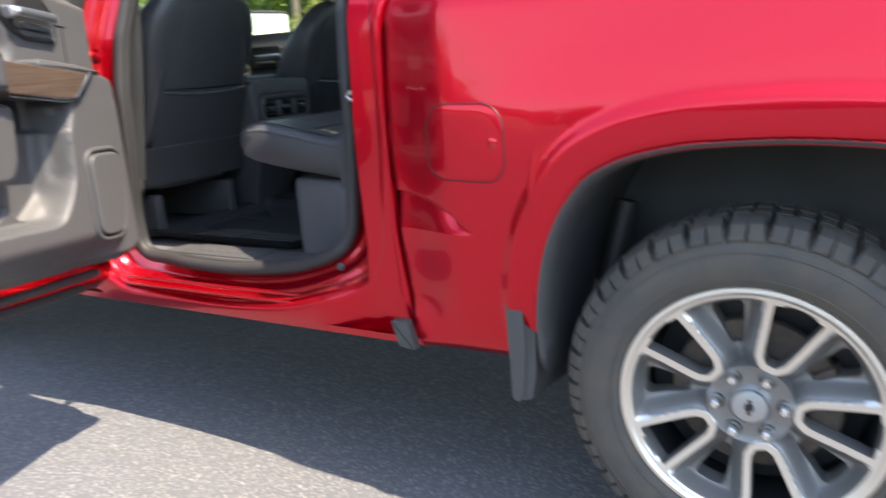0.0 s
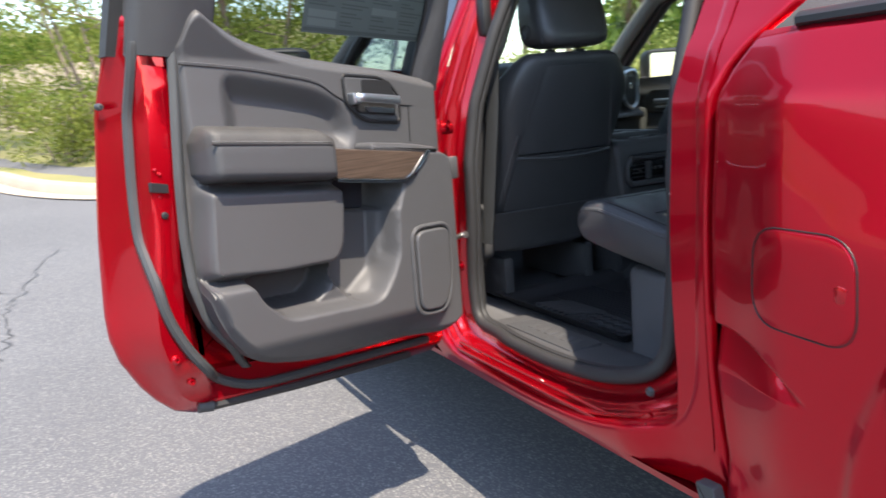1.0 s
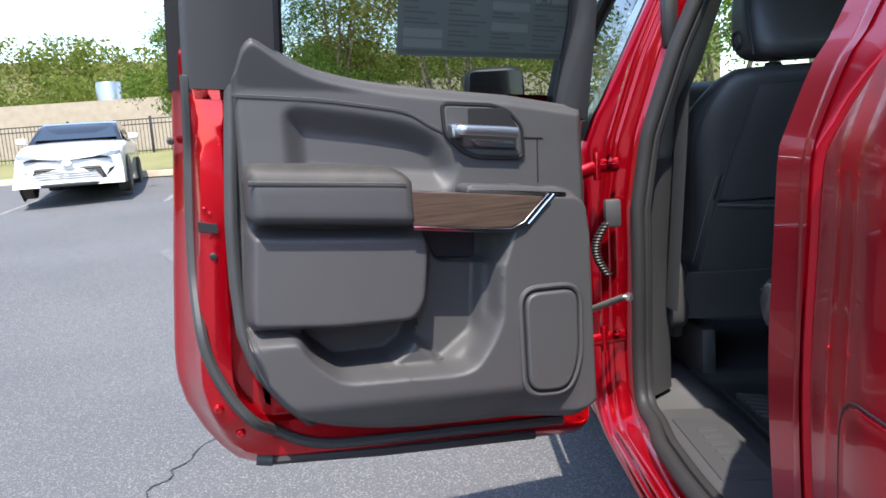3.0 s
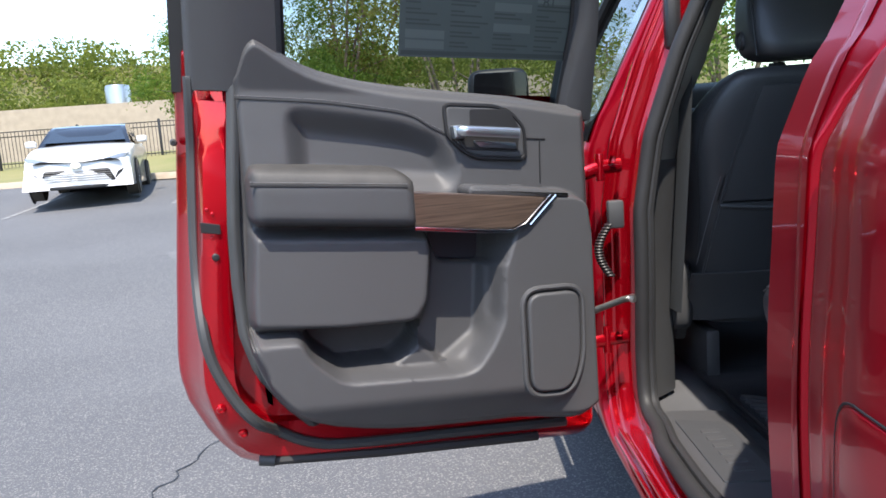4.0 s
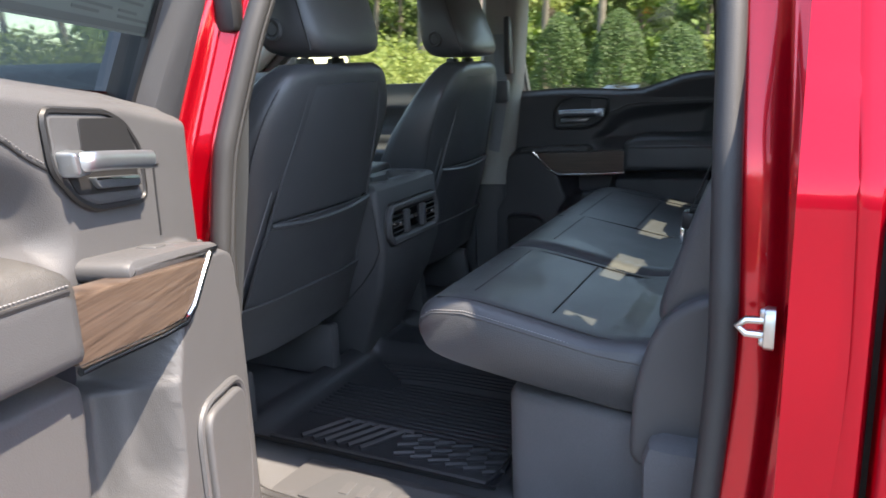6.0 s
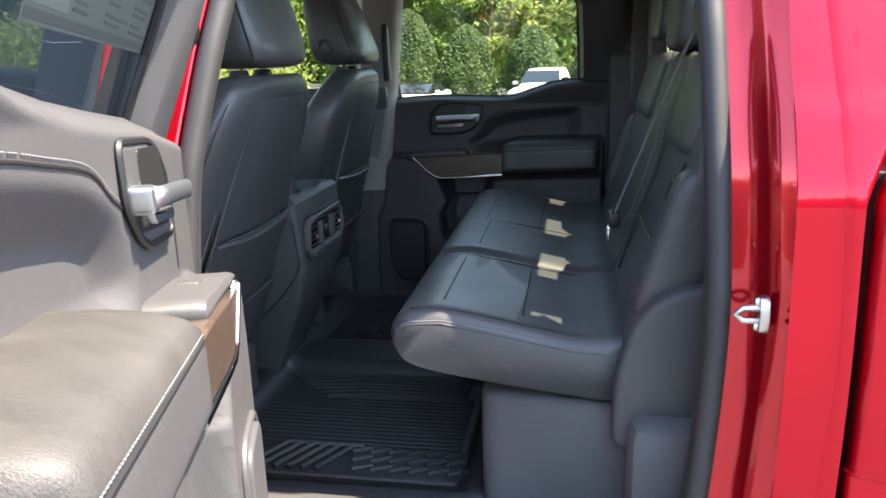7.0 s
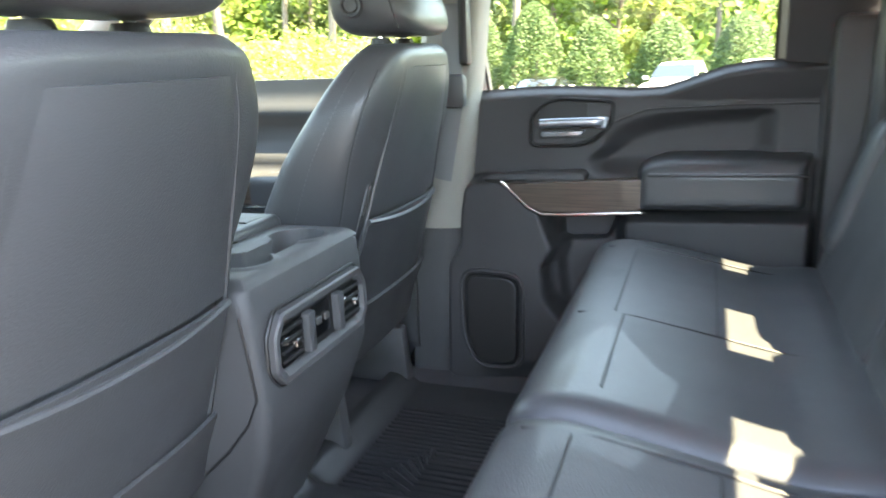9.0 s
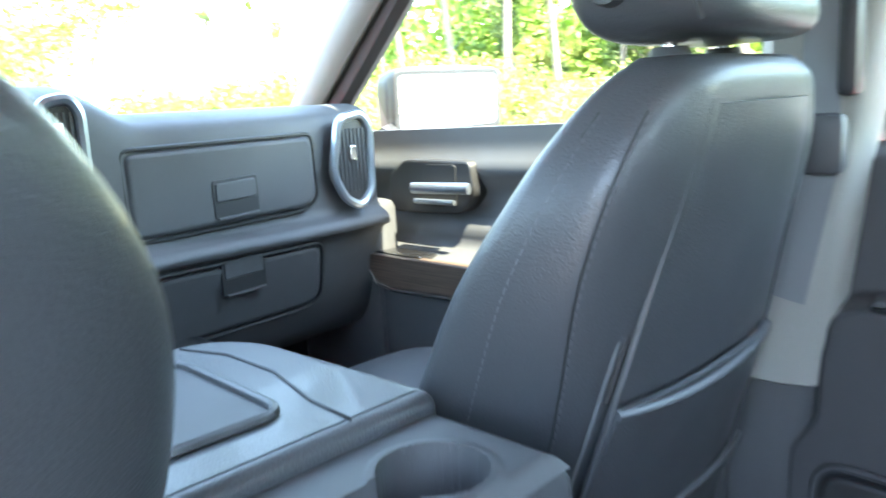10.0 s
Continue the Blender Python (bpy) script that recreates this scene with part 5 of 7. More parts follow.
    part("headrest_button", revolve([(0.0, -0.004), (0.012, -0.004), (0.014, -0.001), (0.016, -0.001), (0.018, -0.007), (0.021, -0.008), (0.023, -0.003), (0.024, 0.008)], (hx - 0.02, yc - 0.141, hz - 0.06), "y", 24), TRIM2, head, "round black release button")
    for o in (-0.06, 0.06):
        part("headrest_post", tube([(hx - 0.005, yc + o, 1.40 + zo), (hx - 0.008, yc + o, 1.48 + zo)], 0.009, n=8), CHROME, head)
        part("post_collar", revolve([(0.010, 0.0), (0.018, 0.0), (0.021, -0.008), (0.021, -0.016)], (hx - 0.006, yc + o, 1.428 + zo), "z", 16), TRIM2, seat)
    # cushion and side shields below
    TC = lambda a, b, c: Vector((-2.42 + a, yc + b, 0.84 + zo + c - 0.10 * a * 0.5))
    part("seat_cushion", cushion((0.52, 0.52, 0.16), TC, 5, 14), LEATHER, seat, smooth=75)
    part("side_shield", slab(rounded([(-2.55, 0.68), (-2.12, 0.68), (-2.08, 0.78), (-2.10, 0.88), (-2.3, 0.86), (-2.55, 0.80)], 0.03), yc - 0.24, yc - 0.265, lambda a, b, c: Vector((a, c, b + zo)), 0.008), TRIM2, seat)
    part("recliner_cover", cushion((0.15, 0.075, 0.20), lambda a, b, c: Vector((-2.115 + a, yc - 0.268 + b, 0.825 + zo + c)), 4, 10), TRIM2, seat, "grey plastic recliner cover", smooth=75)
    part("seat_track", box((-2.50, yc - 0.20, 0.565), (-2.06, yc - 0.16, 0.72), 0.01), TRIM2, seat)
    part("seat_track", box((-2.50, yc + 0.16, 0.565), (-2.06, yc + 0.20, 0.72), 0.01), TRIM2, seat)
    return seat


build_front_seat(0.540, 0.0, "driver's black leather bucket seat", 0.022)
SPOT = Matrix(((1, 0, -0.09, 0.070), (0, 1, 0, 0), (0, 0, 1, 0), (0, 0, 0, 1)))
build_front_seat(1.418, -0.006, "passenger's black leather bucket seat")
SPOT = Matrix.Identity(4)

SPOT = Matrix(((0.972, 0, 0, -0.014), (0, 0.914, 0, 0.010), (0, 0, 1, -0.035), (0, 0, 0, 1)))
# ---- centre console
CY = 1.015
def build_console():
    rows = [(0.61, -2.10, 0.10), (0.72, -2.05, 0.13), (0.86, -1.985, 0.16), (0.96, -1.955, 0.185), (1.09, -1.962, 0.195), (1.125, -1.966, 0.197), (1.136, -1.968, 0.188)]
    bm = bmesh.new()
    rings = []
    for z, xb, hw in rows:
        rings.append([Vector((x, CY + y, z - 0.015)) for x, y in rounded([(xb, -hw), (xb, hw), (-2.62, hw), (-2.62, -hw)], 0.022, 4)])
    rings_to(bm, rings, cap1=False)
    con = part("centre_console", bm, TRIM2, truck, "dark grey centre console with rear vents", smooth=40)
    # rear vent panel
    B = lambda a, b, c: Vector((-1.960 + c - 0.06 * (b - 1.04) * 0, CY + a, b - 0.015))
    fr = rounded([(-0.138, 0.980), (0.138, 0.980), (0.164, 1.008), (0.164, 1.060), (0.138, 1.092), (-0.138, 1.092), (-0.164, 1.060), (-0.164, 1.008)], 0.010)
    fp = part("vent_panel", slab(fr, -0.02, 0.004, B, 0.002), BLACK, con)
    bm = bmesh.new()
    rings_to(bm, [[B(a, b, c) for a, b in (inset(fr, d) if d else fr)] for d, c in ((0.0, 0.002), (0.001, 0.014), (0.004, 0.017), (0.014, 0.016), (0.017, 0.013), (0.021, 0.003))], cap0=False, cap1=False)
    part("vent_panel_rim", bm, TRIM, fp, "broad grey bevelled frame", smooth=35)
    part("vent_panel_groove", tube([B(a, b, 0.0035) for a, b in inset(fr, -0.003)], 0.003, True, 6), BLACK, fp)
    for s in (-1, 1):
        a0 = s * 0.105
        v = part("air_vent", slab(rounded([(a0 - 0.036, 1.006), (a0 + 0.036, 1.006), (a0 + 0.036, 1.066), (a0 - 0.036, 1.066)], 0.006), 0.006, 0.0105, B, 0.001), GLOSSB, fp, "slatted rear air vent")
        for k in range(4):
            z = 1.014 + k * 0.015
            part("vent_slat", box((a0 - 0.033, z - 0.002, 0.008), (a0 + 0.033, z + 0.002, 0.013), 0.001, B), BLACK, v)
        part("vent_tab", box((a0 - 0.008, 1.032, 0.014), (a0 + 0.008, 1.042, 0.024), 0.002, B), CHROME, v)
        part("vent_side", slab(rounded([(a0 * 0.50 - 0.010, 1.004), (a0 * 0.50 + 0.010, 1.004), (a0 * 0.50 + 0.012, 1.068), (a0 * 0.50 - 0.012, 1.068)], 0.004), 0.006, 0.020, B, 0.004), TRIM2, fp)
    part("port_plate", slab(rounded([(-0.030, 1.012), (0.030, 1.012), (0.030, 1.066), (-0.030, 1.066)], 0.004), 0.004, 0.007, B, 0.001), GLOSSB, fp)
    half = lambda z: interp(z, [(r[0], r[2]) for r in rows])
    back = lambda z: interp(z, [(r[0], r[1]) for r in rows])
    for s in (-1, 1):
        path = [(back(z) - f, z) for f, z in ((0.016, 1.10), (0.014, 1.04), (0.013, 0.975), (0.03, 0.93), (0.065, 0.87), (0.11, 0.80), (0.15, 0.73))]
        part("console_seam", tube([Vector((x, CY + s * (half(z) + 0.0003), z - 0.015)) for x, z in path], 0.0022, n=6), BLACK, con)
    for a in (-0.014, 0.014):
        part("charging_port", box((a - 0.008, 1.035, 0.008), (a + 0.008, 1.045, 0.011), 0.001, B), STEEL, fp, "small port")
    # top plate with two cup holders
    top = lambda a, b, c: Vector((a, CY + b, c - 0.015))
    cups = ((-2.035, -0.088), (-2.035, 0.088))
    def deck(x, y):
        edge = min(y + 0.188, 0.188 - y, -1.968 - x)
        z = 1.150 - 0.014 * (1 - min(1, max(0, edge) / 0.02)) ** 2
        for cx, cy in cups:
            r = math.hypot(x - cx, y - cy)
            z -= 0.10 * ss(0.047, 0.043, r)
            z += 0.003 * ss(0.060, 0.052, r) * ss(0.044, 0.047, r)
        z -= 0.030 * ss(0.026, 0.022, abs(x + 2.035)) * ss(0.07, 0.06, abs(y))* (1 if min(math.hypot(x - a, y - b) for a, b in cups) > 0.043 else 0)
        return top(x, y, z)
    part("cup_deck", sheet(deck, lin(-2.135, -1.968, 70), lin(-0.188, 0.188, 130)), TRIM2, con, "dark console deck with two cup wells", smooth=30)
    # padded lid with a tray
    for k, (y0, y1) in enumerate(((-0.19, 0.19),)):
        lid = rounded([(-2.118, y0, 0.02), (-2.118, y1, 0.02), (-2.42, y1 - 0.01, 0.06), (-2.49, y1 - 0.06, 0.06), (-2.50, y0 + 0.01, 0.06)], 0.03, 6)
        l = part("console_lid", slab(lid, 1.10, 1.168, top, 0.016, 4), LEATHER, con, "leather covered console lid", smooth=60)
        tray = rounded([(-2.20, -0.12), (-2.195, 0.055), (-2.42, 0.06), (-2.43, -0.12)], 0.03, 4)
        part("lid_tray", slab(tray, 1.163, 1.1695, top, 0.002), TRIM2, l, "shallow tray in the lid")
        part("tray_rim", tube([top(a, b, 1.170) for a, b in tray], 0.006, True, 8), LEATHER, l)
        part("lid_seam", tube([top(-2.122, 0.085, 1.155), top(-2.135, 0.085, 1.1685), top(-2.20, 0.090, 1.1685), top(-2.30, 0.115, 1.1685), top(-2.40, 0.115, 1.1685), top(-2.47, 0.09, 1.1685)], 0.002, n=6), BLACK, l)


build_console()


# ---- rear bench
def build_bench():
    global SPOT
    cushions, backs = Matrix(((0.972, 0, 0, -0.012), (0, 0.914, 0, 0.004), (0, 0, 1, -0.028), (0, 0, 0, 1))), SPOT
    SPOT = cushions
    y0, y1 = 0.318, 1.755
    bench = None
    splits = [(y0, 0.815, "bench_cushion"), (0.823, 1.755, "bench_cushion")]
    def section(y, edge):
        """Outline of the cushion in (x, z), nose first."""
        z = 0.0
        k = edge
        pts = [(-1.13, 0.835), (-1.30, 0.845), (-1.48, 0.872), (-1.565, 0.895), (-1.600 + 0.01 * k, 0.925), (-1.606 + 0.012 * k, 0.955), (-1.595 + 0.015 * k, 0.984 - 0.01 * k), (-1.565, 1.002 - 0.014 * k), (-1.50, 1.006 - 0.016 * k), (-1.38, 0.985 - 0.014 * k), (-1.25, 0.960 - 0.012 * k), (-1.13, 0.955 - 0.01 * k)]
        return [(x, zz + z) for x, zz in spline(pts, 4, True)]
    for i, (a, b, nm) in enumerate(splits):
        bm = bmesh.new()
        ys = [a, a + 0.004, a + 0.012, a + 0.028] + lin(a + 0.05, b - 0.05, 14) + [b - 0.028, b - 0.012, b - 0.004, b]
        rings = []
        for y in ys:
            d = min(y - a, b - y)
            k = (1 - min(1, d / 0.028)) ** 2
            sec = section(y, k)
            cx, cz = -1.36, 0.92
            f = 1 - 0.05 * k
            # channel between the pads
            rings.append([Vector((cx + (x - cx) * (1 - 0.012 * k), y, cz + (z - cz) * (1 - 0.16 * k) if k else z)) for x, z in sec])
        rings_to(bm, rings)
        ob = part(nm, bm, LEATHER, bench or truck, "black leather rear bench cushion", smooth=60)
        if bench is None:
            bench = ob
            ob.name = "rear_bench"
    ztop = lambda x, y: interp(x, [(-1.60, 0.985), (-1.565, 1.002), (-1.50, 1.006), (-1.38, 0.985), (-1.25, 0.960), (-1.13, 0.950)])
    # piped and stitched seams
    def seam(pts, name="cushion_seam", r=0.0017, m=BLACK):
        P = []
        for (xa, ya), (xb, yb) in zip(pts, pts[1:]):
            for t in lin(0, 1, 8)[:-1]:
                x, y = xa + (xb - xa) * t, ya + (yb - ya) * t
                P.append((x, y, ztop(x, y) + 0.0005))
        P.append((*pts[-1], ztop(*pts[-1]) + 0.0005))
        part(name, tube(P, r, n=6), m, bench)
        return P
    for x in (-1.505, -1.345):
        seam([(x, 0.40), (x, 0.755)])
        seam([(x, 1.21), (x, 1.63)])
    seam([(-1.49, 0.90), (-1.49, 1.20)])
    for ya, yb in ((0.345, 0.345), (0.765, 0.765), (1.20, 1.20), (1.665, 1.665)):
        seam([(-1.565, ya), (-1.20, yb)])
    bms = bmesh.new()
    for x in lin(-1.58, -1.16, 70):
        zz = ztop(x, y0) - 0.022 + 0.004
        tube([(x, y0 + 0.003, zz), (x + 0.0035, y0 + 0.003, zz)], 0.0012, n=4, bm=bms)
    part("stitching", bms, STITCH, bench)["kind"] = "stuff"
    part("side_welt", tube([(x, y0 + 0.002, ztop(x, y0) - 0.024) for x in lin(-1.59, -1.15, 20)], 0.003, n=6), LEATHER, bench)
    # backrests: three pads leaning back
    SPOT = backs
    lean_x = lambda z: interp(z, [(0.93, -1.165), (1.0, -1.14), (1.25, -1.055), (1.52, -0.975)])
    def pad(a, b, z0, z1, th, e, name, parent, bulge=0.0, label=""):
        """A backrest pad; bulge sets it forward."""
        def T(p, q, r):
            z = (z0 + z1) / 2 + r
            return Vector((lean_x(z) + th / 2 - p - bulge, (a + b) / 2 + q, z))
        return part(name, cushion((th, b - a, z1 - z0), T, e, 18), LEATHER, parent, label, smooth=75)
    back = pad(0.305, 0.86, 0.95, 1.50, 0.085, 12, "bench_backrest", bench, label="black leather bench backrest")
    pad(0.865, 1.18, 0.95, 1.50, 0.09, 12, "bench_backrest", bench)
    pad(1.185, 1.745, 0.95, 1.50, 0.085, 12, "bench_backrest", bench)
    pad(0.300, 0.40, 1.04, 1.31, 0.12, 5, "side_bolster", back, 0.022, label="leather side bolster")
    pad(0.41, 0.80, 1.318, 1.50, 0.11, 8, "upper_roll", back, 0.016)
    pad(1.64, 1.745, 1.04, 1.31, 0.12, 5, "side_bolster", back, 0.022)
    pad(1.22, 1.70, 1.318, 1.50, 0.11, 8, "upper_roll", back, 0.016)
    pad(0.90, 1.15, 1.02, 1.40, 0.11, 9, "centre_pad", back, 0.008)
    lx = lambda z, o=0.0: lean_x(z) - o
    part("pull_loop", slab(rounded([(0.395, 1.225), (0.455, 1.225), (0.455, 1.262), (0.395, 1.262)], 0.008), 0.002, -0.006, lambda a, b, c: Vector((lean_x(b) + c, a + 0.02, b + 0.01)), 0.001), GLOSSB, back, "black seat release strap")
    part("backrest_seam", tube([(lx(1.33, 0.001), 0.44, 1.33), (lx(1.325, 0.001), 0.60, 1.325), (lx(1.33, 0.001), 0.74, 1.33)], 0.003, n=6), BLACK, back)
    part("backrest_seam", tube([(lx(1.15, 0.003), 0.44, 1.15), (lx(1.15, 0.003), 0.72, 1.15)], 0.004, n=6), BLACK, back)
    part("backrest_seam", tube([(lx(z, 0.003), 0.415, z) for z in lin(1.02, 1.31, 8)], 0.003, n=6), BLACK, back)
    part("backrest_seam", tube([(lx(z, 0.003), 0.75, z) for z in lin(1.02, 1.31, 8)], 0.003, n=6), BLACK, back)
    for yc, w, zc in ((0.55, 0.27, 1.60), (1.02, 0.24, 1.58), (1.48, 0.27, 1.61)):
        T = lambda p, q, r: Vector((-0.955 + p + 0.10 * r, yc + q, zc + r))
        h = part("bench_headrest", cushion((0.11, w, 0.16), T, 4.5, 12), LEATHER, bench, "black leather rear headrest", smooth=75)
        for o in (-0.05, 0.05):
            part("headrest_post", tube([(-0.955, yc + o, zc - 0.16), (-0.955, yc + o, zc - 0.06)], 0.007, n=8), CHROME, h)
    part("rear_corner_carpet", box((-1.14, 0.20, 0.60), (-0.94, 0.42, 0.875), 0.03), CARPET, bench)
    # side shield and storage box below
    sh = rounded([(-1.17, 0.80, 0.04), (-1.165, 0.95, 0.06), (-1.13, 1.06, 0.08), (-1.06, 1.112, 0.05), (-0.95, 1.115, 0.04), (-0.95, 0.80, 0.04)], 0.04, 5)
    part("side_shield", slab(sh, 0.40, 0.262, lambda a, b, c: Vector((a, c, b)), 0.012, 3), TRIM2, bench, "dark plastic hinge cover", smooth=60)
    bx = rounded([(-1.428, 0.35, 0.05), (-1.428, 1.62, 0.04), (-0.96, 1.62, 0.01), (-0.96, 0.31, 0.01), (-1.10, 0.305, 0.02)], 0.02, 5)
    part("storage_box", slab(bx, 0.585, 0.865, lambda a, b, c: Vector((a - 0.02 * (c - 0.6) * 0, b, c)), 0.02, 3), CARPET, bench, "charcoal carpeted under-seat box", smooth=60)
    return bench


SPOT = Matrix(((0.972, 0, 0, -0.016), (0, 0.914, 0, 0.010), (0, 0, 1, -0.066), (0, 0, 0, 1)))
bench = build_bench()
# belt and buckles
SPOT = Matrix.Identity(4)
belt = [(-0.955, 0.715, 1.52), (-0.990, 0.720, 1.445), (-1.075, 0.724, 1.225), (-1.115, 0.726, 1.12), (-1.138, 0.728, 1.062)]
belt_ob = part("seat_belt", tube(spline(belt, 6), 0.021, n=8, flat=0.07, up=(0, 1, 0)), BELT, truck, "grey webbing seat belt")
part("belt_tongue", box((-1.145, 0.706, 1.045), (-1.118, 0.750, 1.082), 0.006), BLACK, belt_ob)
part("belt_tip", box((-1.148, 0.715, 1.010), (-1.138, 0.741, 1.048), 0.003), CHROME, belt_ob)
SPOT = Matrix(((0.972, 0, 0, -0.016), (0, 0.914, 0, 0.010), (0, 0, 1, -0.066), (0, 0, 0, 1)))
for y, x in ((0.775, -1.172), (1.285, -1.178)):
    zz = 0.955
    b = part("belt_buckle", box((x - 0.02, y - 0.028, zz - 0.03), (x + 0.03, y + 0.028, zz + 0.035), 0.01), BLACK, truck, "black seat belt buckle")
    part("buckle_button", box((x - 0.026, y - 0.02, zz - 0.01), (x - 0.008, y + 0.02, zz + 0.038), 0.005), REDPL, b, "red release button")

SPOT = Matrix(((0.972, 0, 0, -0.014), (0, 0.914, 0, 0.010), (0, 0, 1, -0.035), (0, 0, 0, 1)))
# ---- far side: B-pillar, belt, front door, dash, glass
SPOT = Matrix.Identity(4)
def far_pillar(rows, name, material, label=""):
    bm = bmesh.new()
    rings = []
    for z, x1, y in rows:
        x0 = x1 - 0.15
        rings.append([Vector(p) for p in ((x1, y + 0.10, z), (x1, y + 0.02, z), (x1 - 0.012, y, z), (x1 - 0.05, y - 0.012, z), (x0 + 0.03, y - 0.012, z), (x0, y + 0.03, z), (x0, y + 0.10, z))])
    rings_to(bm, rings)
    part(name, bm, material, truck, label, smooth=50)
far_pillar(((0.55, -1.96, 1.73), (0.75, -1.95, 1.73), (0.95, -1.935, 1.725)), "far_b_pillar_foot", TRIM2)
far_pillar(((0.952, -1.933, 1.724), (1.06, -1.92, 1.722), (1.27, -1.90, 1.715), (1.34, -1.885, 1.71), (1.5, -1.862, 1.685), (1.78, -1.82, 1.62)), "far_b_pillar_trim", PILLAR, "light grey B-pillar trim")
part("shoulder_belt", tube([(-1.925, 1.665, 1.50), (-1.935, 1.70, 1.27), (-1.975, 1.71, 1.08)], 0.023, n=8, flat=0.08, up=(1, 0, 0)), BELT, truck, "grey shoulder belt")
part("belt_guide", box((-1.965, 1.675, 1.26), (-1.90, 1.705, 1.34), 0.012), TRIM, truck)
part("belt_slide", box((-1.905, 1.65, 1.36), (-1.88, 1.69, 1.56), 0.010), BLACK, truck)
part("far_sill_trim", box((-2.2, 1.745, 0.44), (-0.95, 1.838, 0.562), 0.012), TRIM2, truck, "dark plastic sill trim")
# near pillar: light upper trim with the belt's height adjuster
bm = bmesh.new()
rings = []
for z, x in ((1.21, -1.925), (1.30, -1.912), (1.36, -1.89), (1.40, -1.86), (1.44, -1.835), (1.5, -1.822), (1.78, -1.795)):
    y = 0.165 + 0.8 * lean(z)
    rings.append([Vector(p) for p in ((x - 0.13, y, z), (x - 0.01, y - 0.003, z), (x, y + 0.006, z), (x - 0.02, y + 0.03, z), (x - 0.06, y + 0.07, z), (x - 0.14, y + 0.08, z))])
rings_to(bm, rings)
part("near_b_pillar_trim", bm, PILLAR, truck, "light grey B-pillar trim with a belt adjuster", smooth=50)
part("near_belt_slot", box((-1.90, 0.20, 1.475), (-1.855, 0.235, 1.62), 0.012), BLACK, truck)
part("near_belt", tube([(-1.90, 0.26, 1.48), (-1.93, 0.25, 1.2), (-2.0, 0.24, 0.8)], 0.022, n=8, flat=0.08, up=(1, 0.5, 0)), SEAL, truck, "grey shoulder belt")
SPOT = Matrix.Identity(4)
def front_panel(x, z):
    """Inner surface of the far front door."""
    y = 1.79 - 0.085 * ss(1.19, 1.155, z) * ss(0.62, 0.75, z) + 0.03 * ss(1.22, 1.27, z) * ss(1.36, 1.30, z)
    return Vector((x, y + 0.02 * ss(1.34, 1.40, z), z - 0.105))
fd = part("far_front_door", sheet(front_panel, lin(-3.10, -2.06, 40), lin(0.62, 1.44, 60), 0.03), TRIM2, truck, "closed far front door with a dark inner panel", smooth=60)
FD = lambda s, h, z: Vector((-3.135 + s, 1.885 - h, z - 0.105))
FS = lambda a, b, c: FD(a, c, b)
part("wood_strip", slab(rounded([(0.70, 1.172), (0.70, 1.112), (0.345, 1.105), (0.295, 1.113), (0.24, 1.165), (0.245, 1.175)], 0.004), 0.18, 0.206, FS, 0.003), WOOD, fd, "dark wood trim")
part("chrome_edge", tube([FD(0.70, 0.205, 1.107), FD(0.345, 0.205, 1.100), FD(0.29, 0.205, 1.109), FD(0.225, 0.205, 1.178)], 0.005, n=8), CHROME, fd)
part("armrest", cushion((0.46, 0.10, 0.11), lambda a, b, c: FD(0.80 + a, 0.16 + b, 1.135 + c), 6, 12), LEATHER, fd, "black padded armrest", smooth=70)
part("switch_panel", slab(rounded([(0.42, 1.166), (0.42, 1.178), (0.20, 1.178), (0.20, 1.166)], 0.004), 0.14, 0.19, FS, 0.004), GLOSSB, fd)
hbz = part("handle_bezel", slab(rounded([(0.50, 1.372), (0.30, 1.376), (0.245, 1.34), (0.245, 1.275), (0.265, 1.255), (0.47, 1.262), (0.51, 1.30)], 0.015, 3), 0.06, 0.108, FS, 0.005), BLACK, fd, "dark handle bezel")
# again a black plate that gives the shade of the hollow behind the lever
part("recess_shade", slab(rounded([(0.46, 1.365), (0.37, 1.365), (0.35, 1.28), (0.46, 1.275)], 0.01), 0.09, 0.110, FS, 0.001), BLACK, hbz)
part("handle_lever", tube([FD(0.345, 0.130, 1.315), FD(0.515, 0.130, 1.318)], 0.012, n=12, flat=0.6), SATIN, hbz, "satin silver pull lever")
part("handle_lever", tube([FD(0.34, 0.118, 1.285), FD(0.46, 0.118, 1.285)], 0.006, n=8), SATIN, hbz)
part("front_pane", sheet(lambda x, z: Vector((x, 1.86 - 0.42 * max(0, z - 1.30), z)), lin(-2.95, -2.02, 4), [1.30, 1.5, 1.78]), WINDOW, fd, "clear window pane")
SPOT = Matrix(((0.972, 0, 0, -0.014), (0, 0.914, 0, 0.010), (0, 0, 1, -0.035), (0, 0, 0, 1)))
part("far_roof_rail", tube([(-3.30, 1.93, 1.40), (-3.0, 1.86, 1.58), (-2.72, 1.80, 1.74), (-2.4, 1.76, 1.81), (-1.0, 1.76, 1.82)], 0.045, n=10, flat=0.8), PILLAR, truck, "pale A-pillar and roof rail trim")
part("front_door_seal", tube([(-3.24, 1.965, 1.37), (-2.95, 1.90, 1.55), (-2.67, 1.83, 1.72), (-2.35, 1.79, 1.80), (-2.0, 1.79, 1.81)], 0.032, n=8), RUBBER, truck, "black front door seal")
part("near_roof_rail", tube([(-3.30, 0.11, 1.40), (-3.0, 0.18, 1.58), (-2.72, 0.28, 1.74), (-2.4, 0.34, 1.81), (-1.8, 0.35, 1.82)], 0.05, n=10, flat=0.8), TRIM2, truck)
